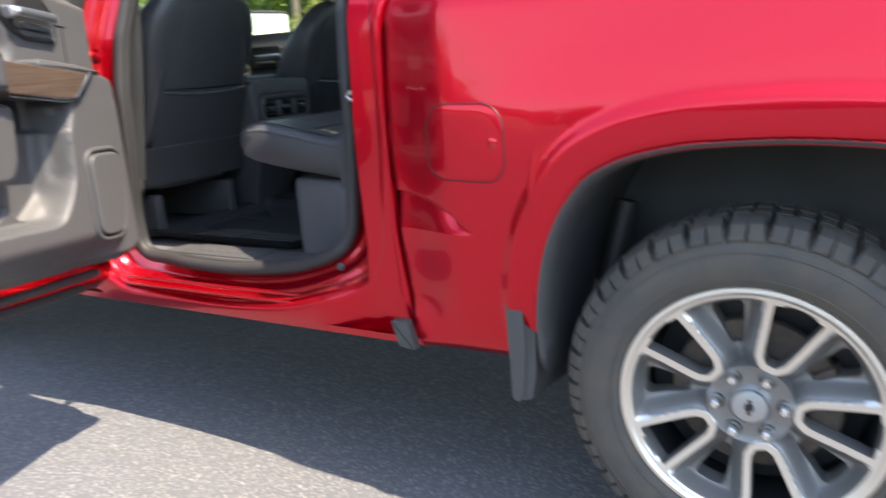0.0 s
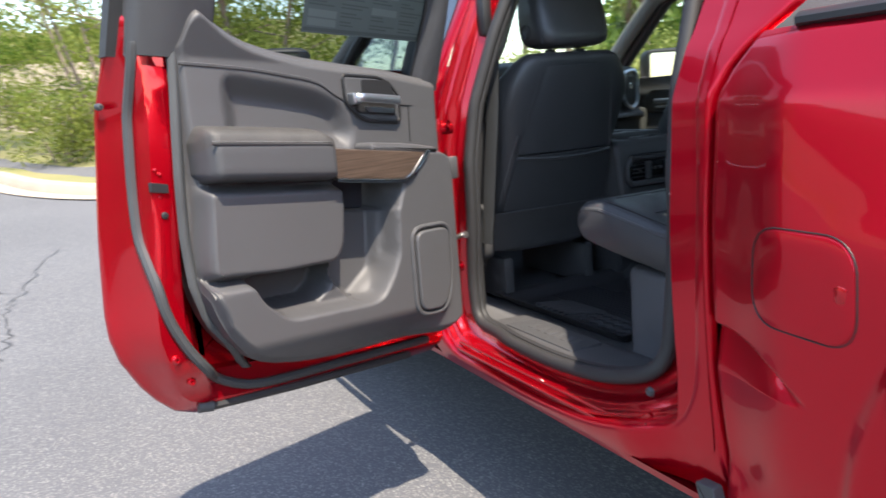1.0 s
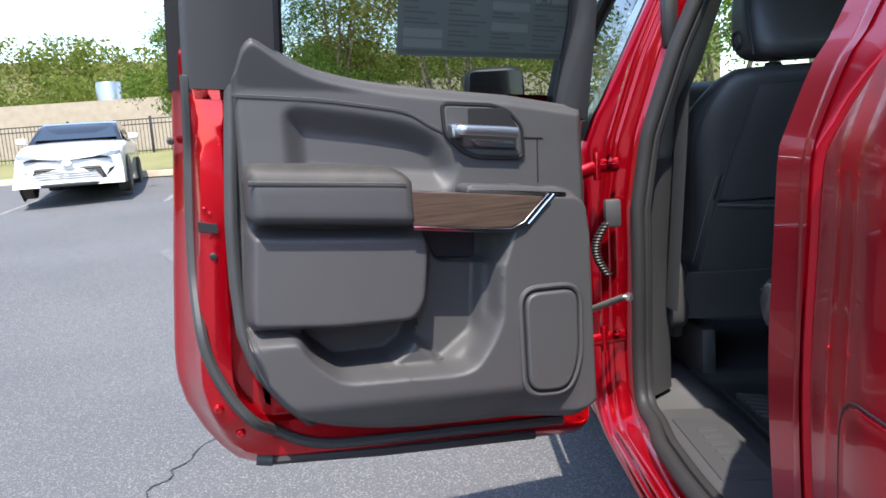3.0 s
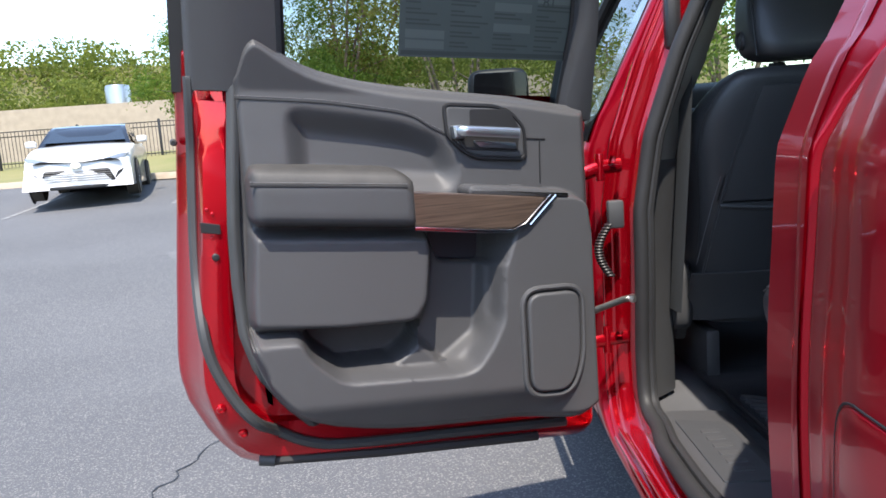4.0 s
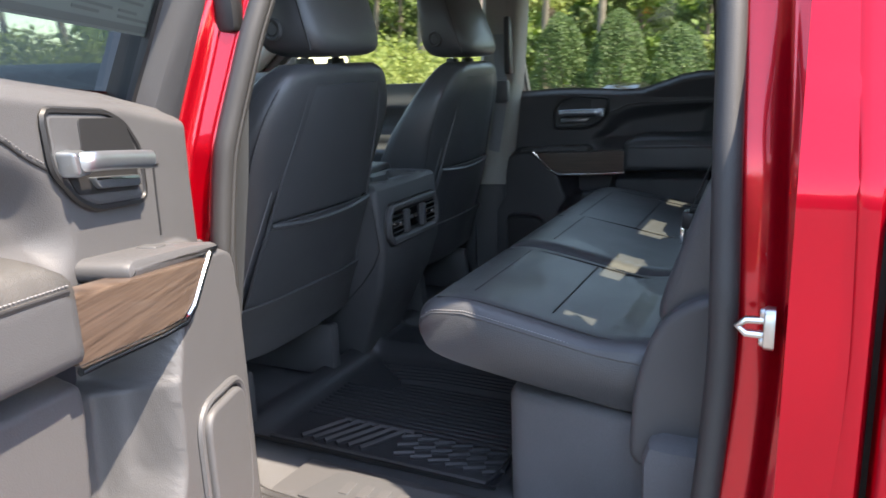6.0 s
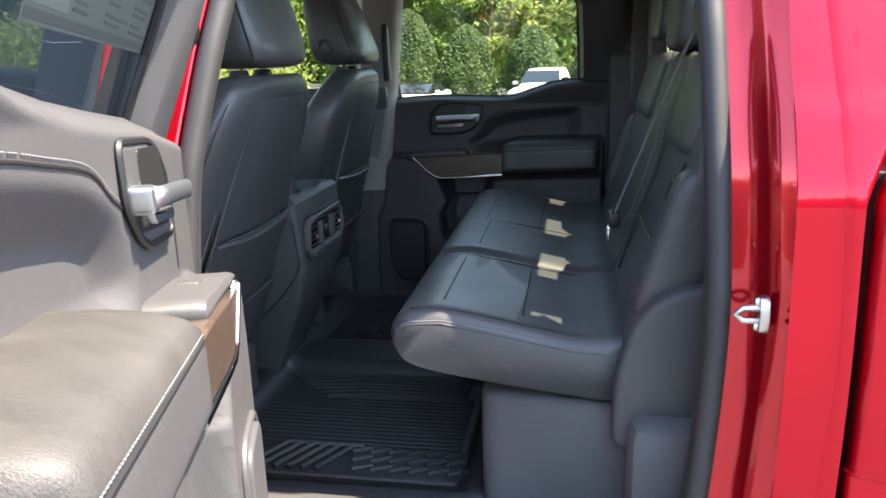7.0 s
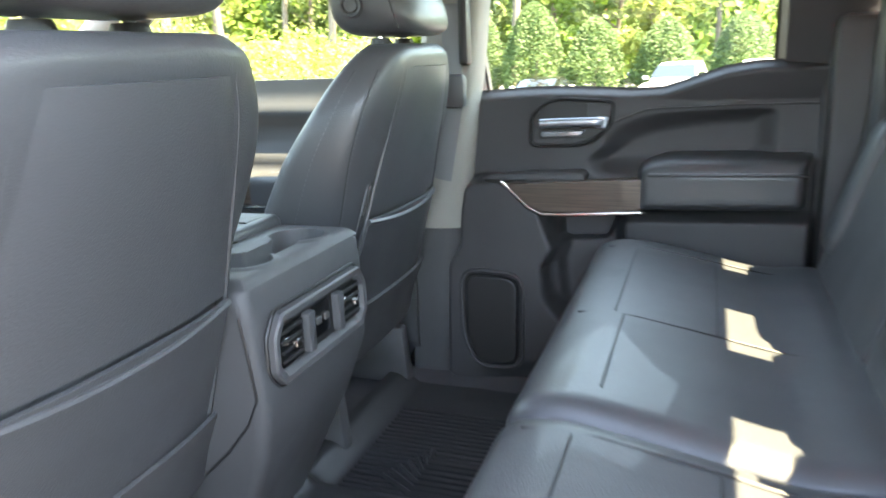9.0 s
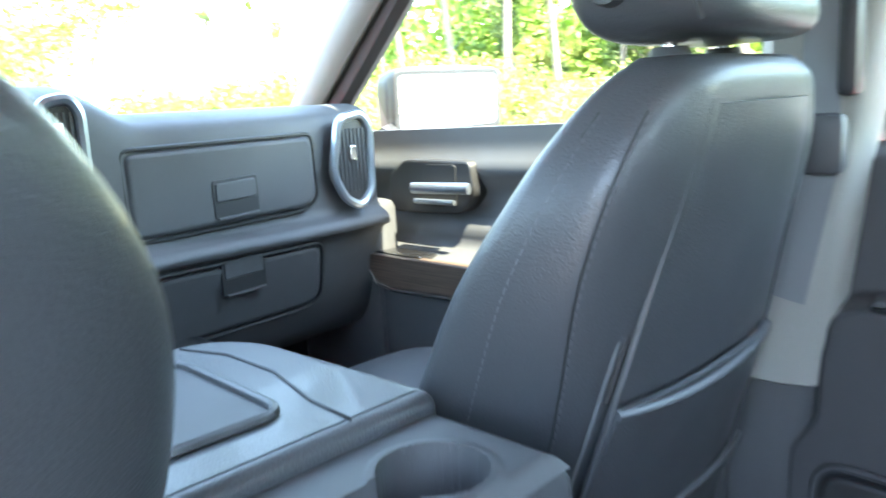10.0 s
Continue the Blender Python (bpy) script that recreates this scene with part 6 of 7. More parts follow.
part("far_cab_side", box((-3.1, 2.06, 0.46), (-0.86, 2.09, 1.27), 0.02), RED, truck)
part("far_door_header", box((-2.05, 1.77, 1.81), (-0.88, 2.02, 1.87), 0.02), TRIM2, truck)
part("far_c_pillar", box((-1.135, 1.95, 1.10), (-0.86, 2.08, 1.88), 0.03), TRIM2, truck)
part("windscreen", sheet(lambda y, t: Vector((-3.35 + 0.62 * t, y, 1.36 + 0.42 * t)), lin(0.15, 1.88, 4), [0, 0.5, 1]), WINDOW, truck, "clear windscreen")

# dash
def build_dash():
    prof = [(-3.30, 1.375), (-3.15, 1.425), (-3.02, 1.438), (-2.94, 1.425), (-2.908, 1.388), (-2.905, 1.26), (-2.90, 1.215), (-2.872, 1.195), (-2.868, 1.175), (-2.90, 1.15), (-2.93, 1.02), (-3.0, 0.93), (-3.2, 0.88)]
    bm = bmesh.new()
    hood = lambda y, z: 0.050 * ss(1.30, 1.16, y) * ss(1.22, 1.37, z)
    rings_to(bm, [[Vector((x + dx, y, z + hood(y, z))) for x, z in spline(prof, 5)] for y, dx in [(0.16, 0), (0.5, 0.0), (0.9, 0.02), (1.1, 0.03)] + [(y, 0.03 - 0.03 * ss(1.12, 1.34, y)) for y in lin(1.14, 1.34, 10)] + [(1.6, 0), (1.86, -0.02)]], closed=False, cap0=False, cap1=False)
    dash = part("dashboard", bm, TRIM2, truck, "dark dashboard with two glove boxes", smooth=50)
    D_ = lambda a, b, c: Vector((-2.905 + c + (0.022 if a < 1.24 else 0.0), a - 0.014, b))
    for z0, z1, nm in ((1.225, 1.375, "upper_glove_box"), (1.02, 1.155, "lower_glove_box")):
        g = part(nm, slab(rounded([(1.262, z0), (1.645, z0 + 0.012), (1.672, z0 + 0.03), (1.668, z1), (1.262, z1 - 0.005)], 0.02, 4), -0.02, 0.006 if z0 > 1.1 else 0.004, lambda a, b, c: D_(a, b, c + (0.010 if z0 > 1.1 else 0.012 - 0.23 * (1.155 - b))), 0.008), TRIM2, dash, "glove box lid", smooth=50)
        part("lid_gap", tube([D_(a, b, (0.009 if z0 > 1.1 else 0.011 - 0.23 * (1.155 - b))) for a, b in rounded([(1.255, z0 - 0.006), (1.65, z0 + 0.006), (1.68, z0 + 0.028), (1.676, z1 + 0.006), (1.255, z1 + 0.002)], 0.022, 4)], 0.0042, True, 6), BLACK, g)
        zc = z1 - 0.098 if z0 > 1.1 else z1 - 0.022
        o = 0.017 if z0 > 1.1 else 0.0125
        part("latch_recess", slab(rounded([(1.424, zc - 0.038), (1.526, zc - 0.034), (1.526, zc + 0.038), (1.424, zc + 0.034)], 0.008), o - 0.008, o + 0.001, D_, 0.002), BLACK, g)
        part("glove_latch", slab(rounded([(1.43, zc - 0.006), (1.52, zc - 0.003), (1.52, zc + 0.032), (1.43, zc + 0.028)], 0.006), o - 0.006, o + 0.004, D_, 0.003), TRIM2, g)
        part("latch_lip", tube([D_(1.43, zc - 0.036, o + 0.005), D_(1.52, zc - 0.032, o + 0.005)], 0.003, n=6), TRIM, g)
    for yc, up_, k in ((1.776, 0.004, 1.0), (1.150, 0.082, 0.72)):
        vr = rounded([(yc + k * p, 1.31 + up_ + k * (q - 1.31)) for p, q in ((-0.055, 1.29), (-0.03, 1.40), (0.035, 1.41), (0.058, 1.38), (0.055, 1.25), (0.02, 1.215), (-0.025, 1.235))], 0.02, 4)
        v = part("dash_vent", slab(inset(vr, 0.006), -0.01, 0.012, D_, 0.004), BLACK, dash, "slatted dash vent with a silver surround")
        part("vent_surround", tube([D_(a, b, 0.014) for a, b in vr], 0.010, True, 8), SATIN, v, "satin silver surround")
        for j in range(7):
            y = yc - 0.03 + j * 0.011
            part("vent_blade", box((y - 0.002, 1.31 + up_ - 0.06 * k, 0.008), (y + 0.003, 1.31 + up_ + 0.07 * k, 0.016), 0.001, D_), TRIM2, v)
        part("vent_tab", box((yc - 0.006, 1.315 + up_, 0.014), (yc + 0.010, 1.345 + up_, 0.022), 0.002, D_), CHROME, v)
    part("screen", box((0.75, 1.27, 0.0), (1.02, 1.42, 0.03), 0.01, D_), GLOSSB, dash)
    w = [(-2.72 + 0.06 * math.sin(a), 0.53 + 0.19 * math.cos(a), 1.20 + 0.17 * math.sin(a)) for a in lin(0, 2 * math.pi, 40)[:-1]]
    wheel = part("steering_wheel", tube(w, 0.016, True, 10), LEATHER, truck, "black leather steering wheel")
    part("wheel_hub", cushion((0.08, 0.20, 0.14), lambda a, b, c: Vector((-2.73 + a, 0.53 + b, 1.19 + c)), 4, 8), TRIM2, wheel)


build_dash()
part("kick_panel", box((-3.28, 1.84, 0.50), (-2.92, 1.92, 1.22), 0.02), TRIM2, truck)

# mirrors
for y, sgn in ((-0.17, -1),):
    m = part("side_mirror", cushion((0.12, 0.25, 0.20), lambda a, b, c: Vector((-2.97 + a, y + b, 1.495 + c)), 5, 10), BLACK, truck, "black side mirror", smooth=75)
    # gloss black, not mirror material: its dark reflection is put into the colour
    part("mirror_glass", slab(rounded([(y - 0.11, 1.365), (y + 0.11, 1.36), (y + 0.115, 1.53), (y - 0.10, 1.535)], 0.02), -2.915, -2.905, lambda a, b, c: Vector((c, a, b + 0.045)), 0.002), GLOSSB, m, "mirror glass")
    part("mirror_arm", tube([(-2.98, y - sgn * 0.10, 1.43), (-3.0, y - sgn * 0.24, 1.37)], 0.03, n=8), BLACK, m)
SPOT = Matrix.Identity(4)
# the far mirror is turned a little towards the driver
MF = lambda a, b, c: Vector((-2.99 + 0.36 * a - 0.93 * c, 2.08 + 0.93 * a + 0.36 * c, 1.393 + b))
m = part("side_mirror", cushion((0.315, 0.13, 0.195), lambda a, b, c: MF(a, c, b + 0.055), 5, 10), BLACK, truck, "black side mirror", smooth=75)
part("mirror_bezel", slab(rounded([(-0.156, -0.086), (0.154, -0.078), (0.156, 0.086), (-0.152, 0.090)], 0.026, 4), 0.02, -0.026, MF, 0.006, 2), BLACK, m)
part("mirror_glass", slab(rounded([(-0.142, -0.070), (0.140, -0.062), (0.142, 0.070), (-0.138, 0.074)], 0.018, 4), 0.0, -0.0275, MF, 0.001, 1), MIRROR, m, "mirror glass")
part("mirror_arm", tube([MF(-0.10, -0.06, 0.06), (-3.02, 1.88, 1.31)], 0.03, n=8), BLACK, m)
# ---------------------------------------------------------------- surroundings
def lot_z(x, y):
    z = 0.075 * max(0.0, -x - 4.0) * ss(4.0, 7.0, -x) if x < -4 else 0.0
    z = min(z, 1.05)
    z -= 0.040 * min(37.0, max(0.0, y - 3.0))
    return z


KERB = [(-8.0, 9.0), (-8.6, 4.5), (-9.3, 1.6), (-10.2, -0.3), (-11.5, -1.35), (-13.2, -2.0), (-15.1, -2.75), (-17.2, -3.7), (-17.85, -4.4), (-17.9, -5.2), (-17.6, -6.5), (-18.4, -12.0), (-19.5, -26.0), (-22, -60.0)]
KX = spline(KERB, 4)


def beyond_kerb(x, y):
    kx = float(np.interp(-y, [-p[1] for p in KX], [p[0] for p in KX]))
    return kx - x


def axis(parts):
    out = []
    for a, b, n in parts:
        out += lin(a, b, n)[:-1]
    return out + [parts[-1][1]]


gx = axis([(-600, -120, 8), (-120, -40, 12), (-40, -20, 20), (-20, -3, 68), (-3, 6, 18), (6, 60, 14), (60, 600, 8)])
gy = axis([(-600, -60, 9), (-60, -14, 16), (-14, 5, 76), (5, 40, 16), (40, 130, 14), (130, 600, 8)])
bm = sheet(lambda x, y: Vector((x, y, lot_z(x, y))), gx, gy)
tagged(part("ground", bm, ASPHALT, None, smooth=180, fix=False), "worn grey asphalt of a car park", "ground", kind="structure")
# grass behind the kerb
def verge(u, d):
    i = u * (len(KX) - 1)
    k = min(int(i), len(KX) - 2)
    f = i - k
    x, y = KX[k][0] + (KX[k + 1][0] - KX[k][0]) * f, KX[k][1] + (KX[k + 1][1] - KX[k][1]) * f
    xx = x - d * 1.0
    z = lot_z(x - 0.2, y) + 0.13 + 0.10 * ss(0.5, 8, d) * 8 * 0.9 * min(1, d / 8) + 0.02 * noise.noise((xx, y, 0))
    return Vector((xx, y + 0.0 * d, z))
bm = sheet(verge, lin(0, 1, 70), axis([(0.14, 3, 14), (3, 12, 14), (12, 60, 8)]))
tagged(part("grass_bank", bm, GRASS, None, smooth=180, fix=False), "dry spring grass bank behind the kerb", "grass", kind="structure")
bm = bmesh.new()
rings = []
for i, (x, y) in enumerate(KX):
    a, b = Vector(KX[max(0, i - 1)]), Vector(KX[min(len(KX) - 1, i + 1)])
    t = (b - a).normalized()
    nrm = Vector((t.y, -t.x))
    if nrm.x > 0:
        nrm = -nrm
    z = lot_z(x, y)
    rings.append([Vector((x + nrm.x * o, y + nrm.y * o, z + h)) for o, h in ((-0.30, 0.006), (-0.02, 0.012), (0.0, 0.12), (0.03, 0.15), (0.15, 0.155), (0.17, 0.1))])
rings_to(bm, rings, closed=False, cap0=False, cap1=False)
tagged(part("kerb", bm, CONCRETE, None, smooth=40), "pale concrete kerb with a gutter", "kerb", kind="structure")


def stripe(a, b, w, name="parking_line", paint=PAINTW):
    a, b = Vector(a), Vector(b)
    d = (b - a).normalized()
    n_ = Vector((-d.y, d.x)) * w / 2
    bm = bmesh.new()
    k = 24
    rows = []
    for i in range(k + 1):
        p = a + (b - a) * i / k
        rows.append([Vector((q.x, q.y, lot_z(q.x, q.y) + 0.005)) for q in (p - n_, p + n_)])
    rings_to(bm, rows, closed=False, cap0=False, cap1=False)
    return tagged(part(name, bm, paint, None, fix=False), "faded white parking line on asphalt", "road marking", group="parking lines", kind="structure")


stripe((-12.8, -5.28), (-16.8, -5.95), 0.11)
stripe((-12.3, -8.0), (-16.3, -8.7), 0.11)
stripe((-11.8, -10.7), (-15.8, -11.4), 0.11)
stripe((-8.38, -3.66), (-6.25, -2.37), 0.16, paint=mat("worn_away_line", (0.15, 0.152, 0.155), 0.9, var=1.0, vscale=11, colour2=(0.095, 0.098, 0.104), grain=0.5, gscale=230))
# a long crack
rng = random.Random(4)
def crack(pts, w):
    bm = bmesh.new()
    P = spline(pts, 10)
    rows = []
    for i, (x, y) in enumerate(P):
        j = rng.uniform(-0.035, 0.035)
        ww = w * rng.uniform(0.4, 1.3)
        z = lot_z(x, y) + 0.004
        rows.append([Vector((x, y + j - ww, z)), Vector((x, y + j + ww, z))])
    rings_to(bm, rows, closed=False, cap0=False, cap1=False)
    tagged(part("crack", bm, BLACK, None, fix=False), "dark crack in the asphalt", "crack", kind="structure")
crack([(-2.6, -1.62), (-3.0, -1.59), (-3.6, -1.51), (-4.5, -1.54), (-5.2, -1.50), (-5.9, -1.52), (-6.3, -1.42), (-7.5, -1.2)], 0.0045)
crack([(-6.2, -1.45), (-6.9, -2.2), (-8.0, -2.6)], 0.004)


# ---- fence and wall behind
def build_fence():
    pts = [(-25.6, 3.0), (-25.9, -2.4), (-25.7, -4.1), (-25.2, -6.8), (-24.6, -12.0), (-24.2, -18.0)]
    zb = lambda p: 1.72 + 0.004 * p.y
    f = thing("metal_fence", (-25.7, -4, 1.7), "black metal picket fence at the top of the bank", "fence")
    P = [Vector((*q,)) for q in spline(pts, 8)]
    total = sum((b - a).length for a, b in zip(P, P[1:]))
    def at(s):
        for a, b in zip(P, P[1:]):
            L = (b - a).length
            if s <= L:
                return a + (b - a) * s / L
            s -= L
        return P[-1]
    for h in (0.12, 1.0, 1.16):
        part("rail", tube([(p.x, p.y, zb(p) + h) for p in P], 0.018, n=5), BLACK, f)
    k = int(total / 2.4)
    for i in range(k + 1):
        p = at(total * i / k)
        part("post", box((p.x - 0.035, p.y - 0.035, zb(p) - 0.4), (p.x + 0.035, p.y + 0.035, zb(p) + 1.25), 0.005), BLACK, f)
    bm = bmesh.new()
    m = int(total / 0.12)
    for i in range(m):
        p = at(total * i / m)
        tube([(p.x, p.y, zb(p) + 0.0), (p.x, p.y, zb(p) + 1.18)], 0.010, n=4, bm=bm)
    part("pickets", bm, BLACK, f, "thin black pickets")["kind"] = "stuff"


build_fence()
wall = thing("low_building", (-46, -14, 1), "long beige flat-roofed building beyond the fence", "building")
def wallrun(x0, y0, x1, y1, zt):
    d = Vector((x1 - x0, y1 - y0, 0))
    n_ = Vector((-d.y, d.x, 0)).normalized() * 3
    bm = bmesh.new()
    rings_to(bm, [[Vector((x0, y0, z)), Vector((x1, y1, z)), Vector((x1, y1, z)) + n_, Vector((x0, y0, z)) + n_] for z in (0.5, zt)])
    return bm
part("wall", wallrun(-40, 10, -34, -60, 4.15), WALLB, wall)
part("coping", wallrun(-39.7, 10, -33.7, -60, 4.42), CONCRETE, wall, "pale roof coping")
part("roof_unit", revolve([(0.0, 5.6), (0.55, 5.55), (0.6, 5.4), (0.6, 4.4)], (-37.5, -17.0, 0), "z", 20), STEEL, wall, "silver roof vent")


# ---- trees
def tree(name, at, height, spread, leaves, size, material, seed, label, trunk=0.10, clear=0.3, stems=1, group="", droop=0.0, cone=0.0):
    """A tapered trunk with limbs, and a crown of leaf clumps with gaps."""
    r = random.Random(seed)
    t = thing(name, at, label, "tree", group)
    o = Vector(at)
    bm = bmesh.new()
    tips = []
    for s in range(stems):
        a0 = r.uniform(0, 6.28)
        base = o + Vector((math.cos(a0), math.sin(a0), 0)) * (0.12 * (stems > 1))
        p, d = base, Vector((math.cos(a0) * 0.25 * (stems > 1), math.sin(a0) * 0.25 * (stems > 1), 1)).normalized()
        path = [p]
        for k in range(7):
            d = (d + Vector((r.uniform(-1, 1), r.uniform(-1, 1), 0.3)) * 0.10).normalized()
            p = p + d * height * 0.13
            path.append(p)
        tube(path, trunk, n=7, bm=bm, taper=[1 - 0.11 * k for k in range(8)])
        for k in range(10 if stems == 1 else 5):
            f = clear + (1 - clear) * r.random()
            i = min(6, int(f * 7))
            q = path[i]
            a = r.uniform(0, 6.28)
            reach = spread * r.uniform(0.5, 1.0) * (1 - cone * f)
            b1 = q + Vector((math.cos(a) * reach * 0.5, math.sin(a) * reach * 0.5, height * 0.06))
            b2 = q + Vector((math.cos(a + 0.3) * reach, math.sin(a + 0.3) * reach, height * r.uniform(0.02, 0.16) - droop * height))
            tube([q, b1, b2], trunk * 0.35, n=5, bm=bm, taper=[1, 0.6, 0.2])
            tips += [b1, b2, (b1 + b2) / 2]
        tips += path[3:]
    part("trunk", bm, BARK, t, smooth=60)
    V, F = [], []
    clumps = []
    for tip in tips:
        for _ in range(3):
            clumps.append((tip + Vector((r.gauss(0, 1), r.gauss(0, 1), r.gauss(0, 0.8))) * spread * 0.17, spread * r.uniform(0.10, 0.22)))
    for i in range(leaves):
        c, rad = clumps[r.randrange(len(clumps))]
        v = Vector((r.gauss(0, 1), r.gauss(0, 1), r.gauss(0, 0.75)))
        p = c + v * rad * 0.6
        if cone:
            # a dense rounded cone, lumpy on the outside
            u = r.random() ** 0.8
            a = r.uniform(0, 6.2832)
            rr = spread * (1 - u ** 2.2) ** 0.6 * (0.55 + 0.45 * min(1, u * 6))
            lump = 1 + 0.30 * noise.noise((o.x + 2.2 * math.cos(a), 2.2 * math.sin(a), 3.2 * u + seed))
            rr *= lump * r.uniform(0.80, 1.04)
            p = o + Vector((rr * math.cos(a), rr * math.sin(a), height * (0.02 + 0.96 * u * (0.97 + 0.05 * lump))))
        n1 = Vector((r.uniform(-1, 1), r.uniform(-1, 1), r.uniform(-1, 1))).normalized()
        n2 = n1.orthogonal().normalized()
        w = size * r.uniform(0.5, 1.2)
        k = len(V)
        V += [p - n1 * w, p + n2 * w * 0.45, p + n1 * w, p - n2 * w * 0.45]
        F.append((k, k + 1, k + 2, k + 3))
    me = bpy.data.meshes.new("crown")
    me.from_pydata(V, [], F)
    part_mesh("crown", me, material, t, smooth=180)
    return t


tree("young_tree", (-19.6, -6.4, 1.15), 4.6, 1.75, 24000, 0.055, LEAF, 1, "leafy young tree on the grass bank", 0.07, 0.12, 2)
tree("young_tree", (-20.5, -3.0, 1.5), 5.0, 2.0, 6000, 0.055, LEAFY, 2, "thin spring tree with many stems on the bank", 0.06, 0.2, 4)
tree("young_tree", (-15.5, -0.2, 0.95), 4.6, 1.9, 6000, 0.052, LEAFY, 3, "many-stemmed spring tree on the grass bank", 0.055, 0.25, 5)
tree("young_tree", (-17.0, -3.05, 1.25), 4.8, 1.9, 9500, 0.055, LEAF, 4, "leafy young tree on the grass bank", 0.06, 0.3, 3)
tree("young_tree", (-14.5, 2.5, 0.9), 5.2, 2.4, 8500, 0.06, LEAFY, 5, "leafy tree on the grass bank", 0.07, 0.2, 3)
tree("young_tree", (-15.5, 5.5, 0.9), 5.5, 2.4, 8000, 0.06, LEAF, 6, "leafy tree on the grass bank", 0.07, 0.2, 3)
tree("bush", (-14.6, -1.0, 0.85), 1.2, 1.0, 3000, 0.05, LEAFY, 7, "low scrubby bush at the fence", 0.02, 0.05, 6)
tree("bush", (-16.0, -0.4, 1.0), 1.4, 1.2, 3000, 0.05, LEAF, 8, "low scrubby bush on the bank", 0.02, 0.05, 6)
tree("bush", (-22.5, -1.8, 1.6), 1.2, 1.4, 2600, 0.06, LEAFY, 9, "low scrubby bush at the fence", 0.02, 0.05, 6)
# hollies and pines beyond the far window
for i, (x, y, h, s) in enumerate(((-8.65, 33, 4.3, 1.4), (-6.0, 33, 3.8, 1.3), (-3.0, 33, 3.8, 1.4), (-11.6, 34, 4.2, 1.4), (0.0, 34, 3.9, 1.4), (2.9, 35, 4.0, 1.4), (5.6, 35, 4.1, 1.4))):
    tree("holly", (x, y, lot_z(x, y)), h, s, 12000, 0.085, LEAFD, 20 + i, "dense evergreen holly beside the car park", 0.08, 0.02, 1, "hollies", cone=0.55)
for i in range(16):
    r = random.Random(90 + i)
    x, y = -34 + i * 3.4 + r.uniform(-1.4, 1.4), 44 + r.uniform(-3, 8)
    tree("pine", (x, y, lot_z(x, y)), r.uniform(13, 18), r.uniform(2.4, 3.6), 5200, 0.24, (PINE, LEAFY, PINE, LEAF)[i % 4], 200 + i, "tall tree in the woods behind the car park", 0.20, 0.12, 1, "woods")
for i in range(15):
    r = random.Random(400 + i)
    a = radians(104 + i * 3.6 + r.uniform(-1.2, 1.2))
    R = r.uniform(30, 48)
    x, y = -2 + R * math.cos(a), 1 + R * math.sin(a)
    tree("pine", (x, y, lot_z(x, y)), r.uniform(15, 20), r.uniform(1.8, 2.6), 2600, 0.22, PINE if i % 3 else LEAFY, 500 + i, "tall slim pine with a bare trunk", 0.22, 0.62, 1, "woods")
for i in range(16):
    r = random.Random(700 + i)
    a = radians(113 + i * 2.9)
    R = r.uniform(22, 30)
    x, y = -2 + R * math.cos(a), 1 + R * math.sin(a)
    tree("bush", (x, y, lot_z(x, y)), r.uniform(1.6, 2.6), 2.0, 3200, 0.10, LEAFY, 800 + i, "yellow-green spring shrub at the wood's edge", 0.03, 0.05, 5, "shrubs")
# wooded hills far off, and trees behind the camera that the paint mirrors
def woods(name, R0, R1, a0, a1, n, h, size, material, seed, base=0.0, label="", cards=420):
    r = random.Random(seed)
    V, F = [], []
    for _ in range(n):
        a, R = radians(r.uniform(a0, a1)), r.uniform(R0, R1)
        cx, cy, hh, w = R * math.cos(a), R * math.sin(a), h * r.uniform(0.6, 1.1), h * r.uniform(0.18, 0.32)
        for _ in range(cards):
            u = r.random()
            p = Vector((cx + r.gauss(0, 1) * w * (1.1 - 0.6 * u), cy + r.gauss(0, 1) * w * (1.1 - 0.6 * u), base + hh * (0.05 + 0.95 * u)))
            n1 = Vector((r.uniform(-1, 1), r.uniform(-1, 1), r.uniform(-1, 1))).normalized()
            n2 = n1.orthogonal().normalized()
            s = size * r.uniform(0.5, 1.2)
            k = len(V)
            V += [p - n1 * s, p + n2 * s * 0.7, p + n1 * s, p - n2 * s * 0.7]
            F.append((k, k + 1, k + 2, k + 3))
    me = bpy.data.meshes.new(name)
    me.from_pydata(V, [], F)
    return tagged(part_mesh(name, me, material, None, smooth=180), label, "woods", kind="stuff")
HILL = mat("distant_wooded_slope", (0.085, 0.10, 0.035), 0.95, var=0.9, vscale=0.25, colour2=(0.15, 0.13, 0.06), grain=0.6, gscale=1.5)
def hill(a, t):
    R = 74 + 60 * t
    top = 12.8 + 1.8 * noise.noise((a * 0.09, 3.1, 0)) + 0.8 * noise.noise((a * 0.5, t * 3, 1.0))
    return Vector((R * math.cos(radians(a)), R * math.sin(radians(a)), 0.5 + top * ss(0.0, 0.35, t)))
tagged(part("wooded_hill", sheet(hill, lin(160, 245, 120), lin(0, 1, 16)), HILL, None, smooth=180), "low wooded hill behind the building", "hill", kind="structure")
woods("far_woods", 70, 82, 165, 240, 300, 8.2, 0.20, LEAFY, 31, 1.5, "hazy spring woods on a low hill", 560)
woods("far_woods", 84, 100, 165, 240, 260, 8.6, 0.26, LEAFY, 34, 6.2, "spring woods along a hill top", 420)
woods("far_woods", 60, 80, 50, 140, 230, 12, 0.42, LEAF, 32, -1.0, "mixed woods behind the car park")
woods("far_woods", 74, 100, 232, 345, 320, 12.5, 0.5, PINE, 33, 0.0, "dark tree line across the car park")
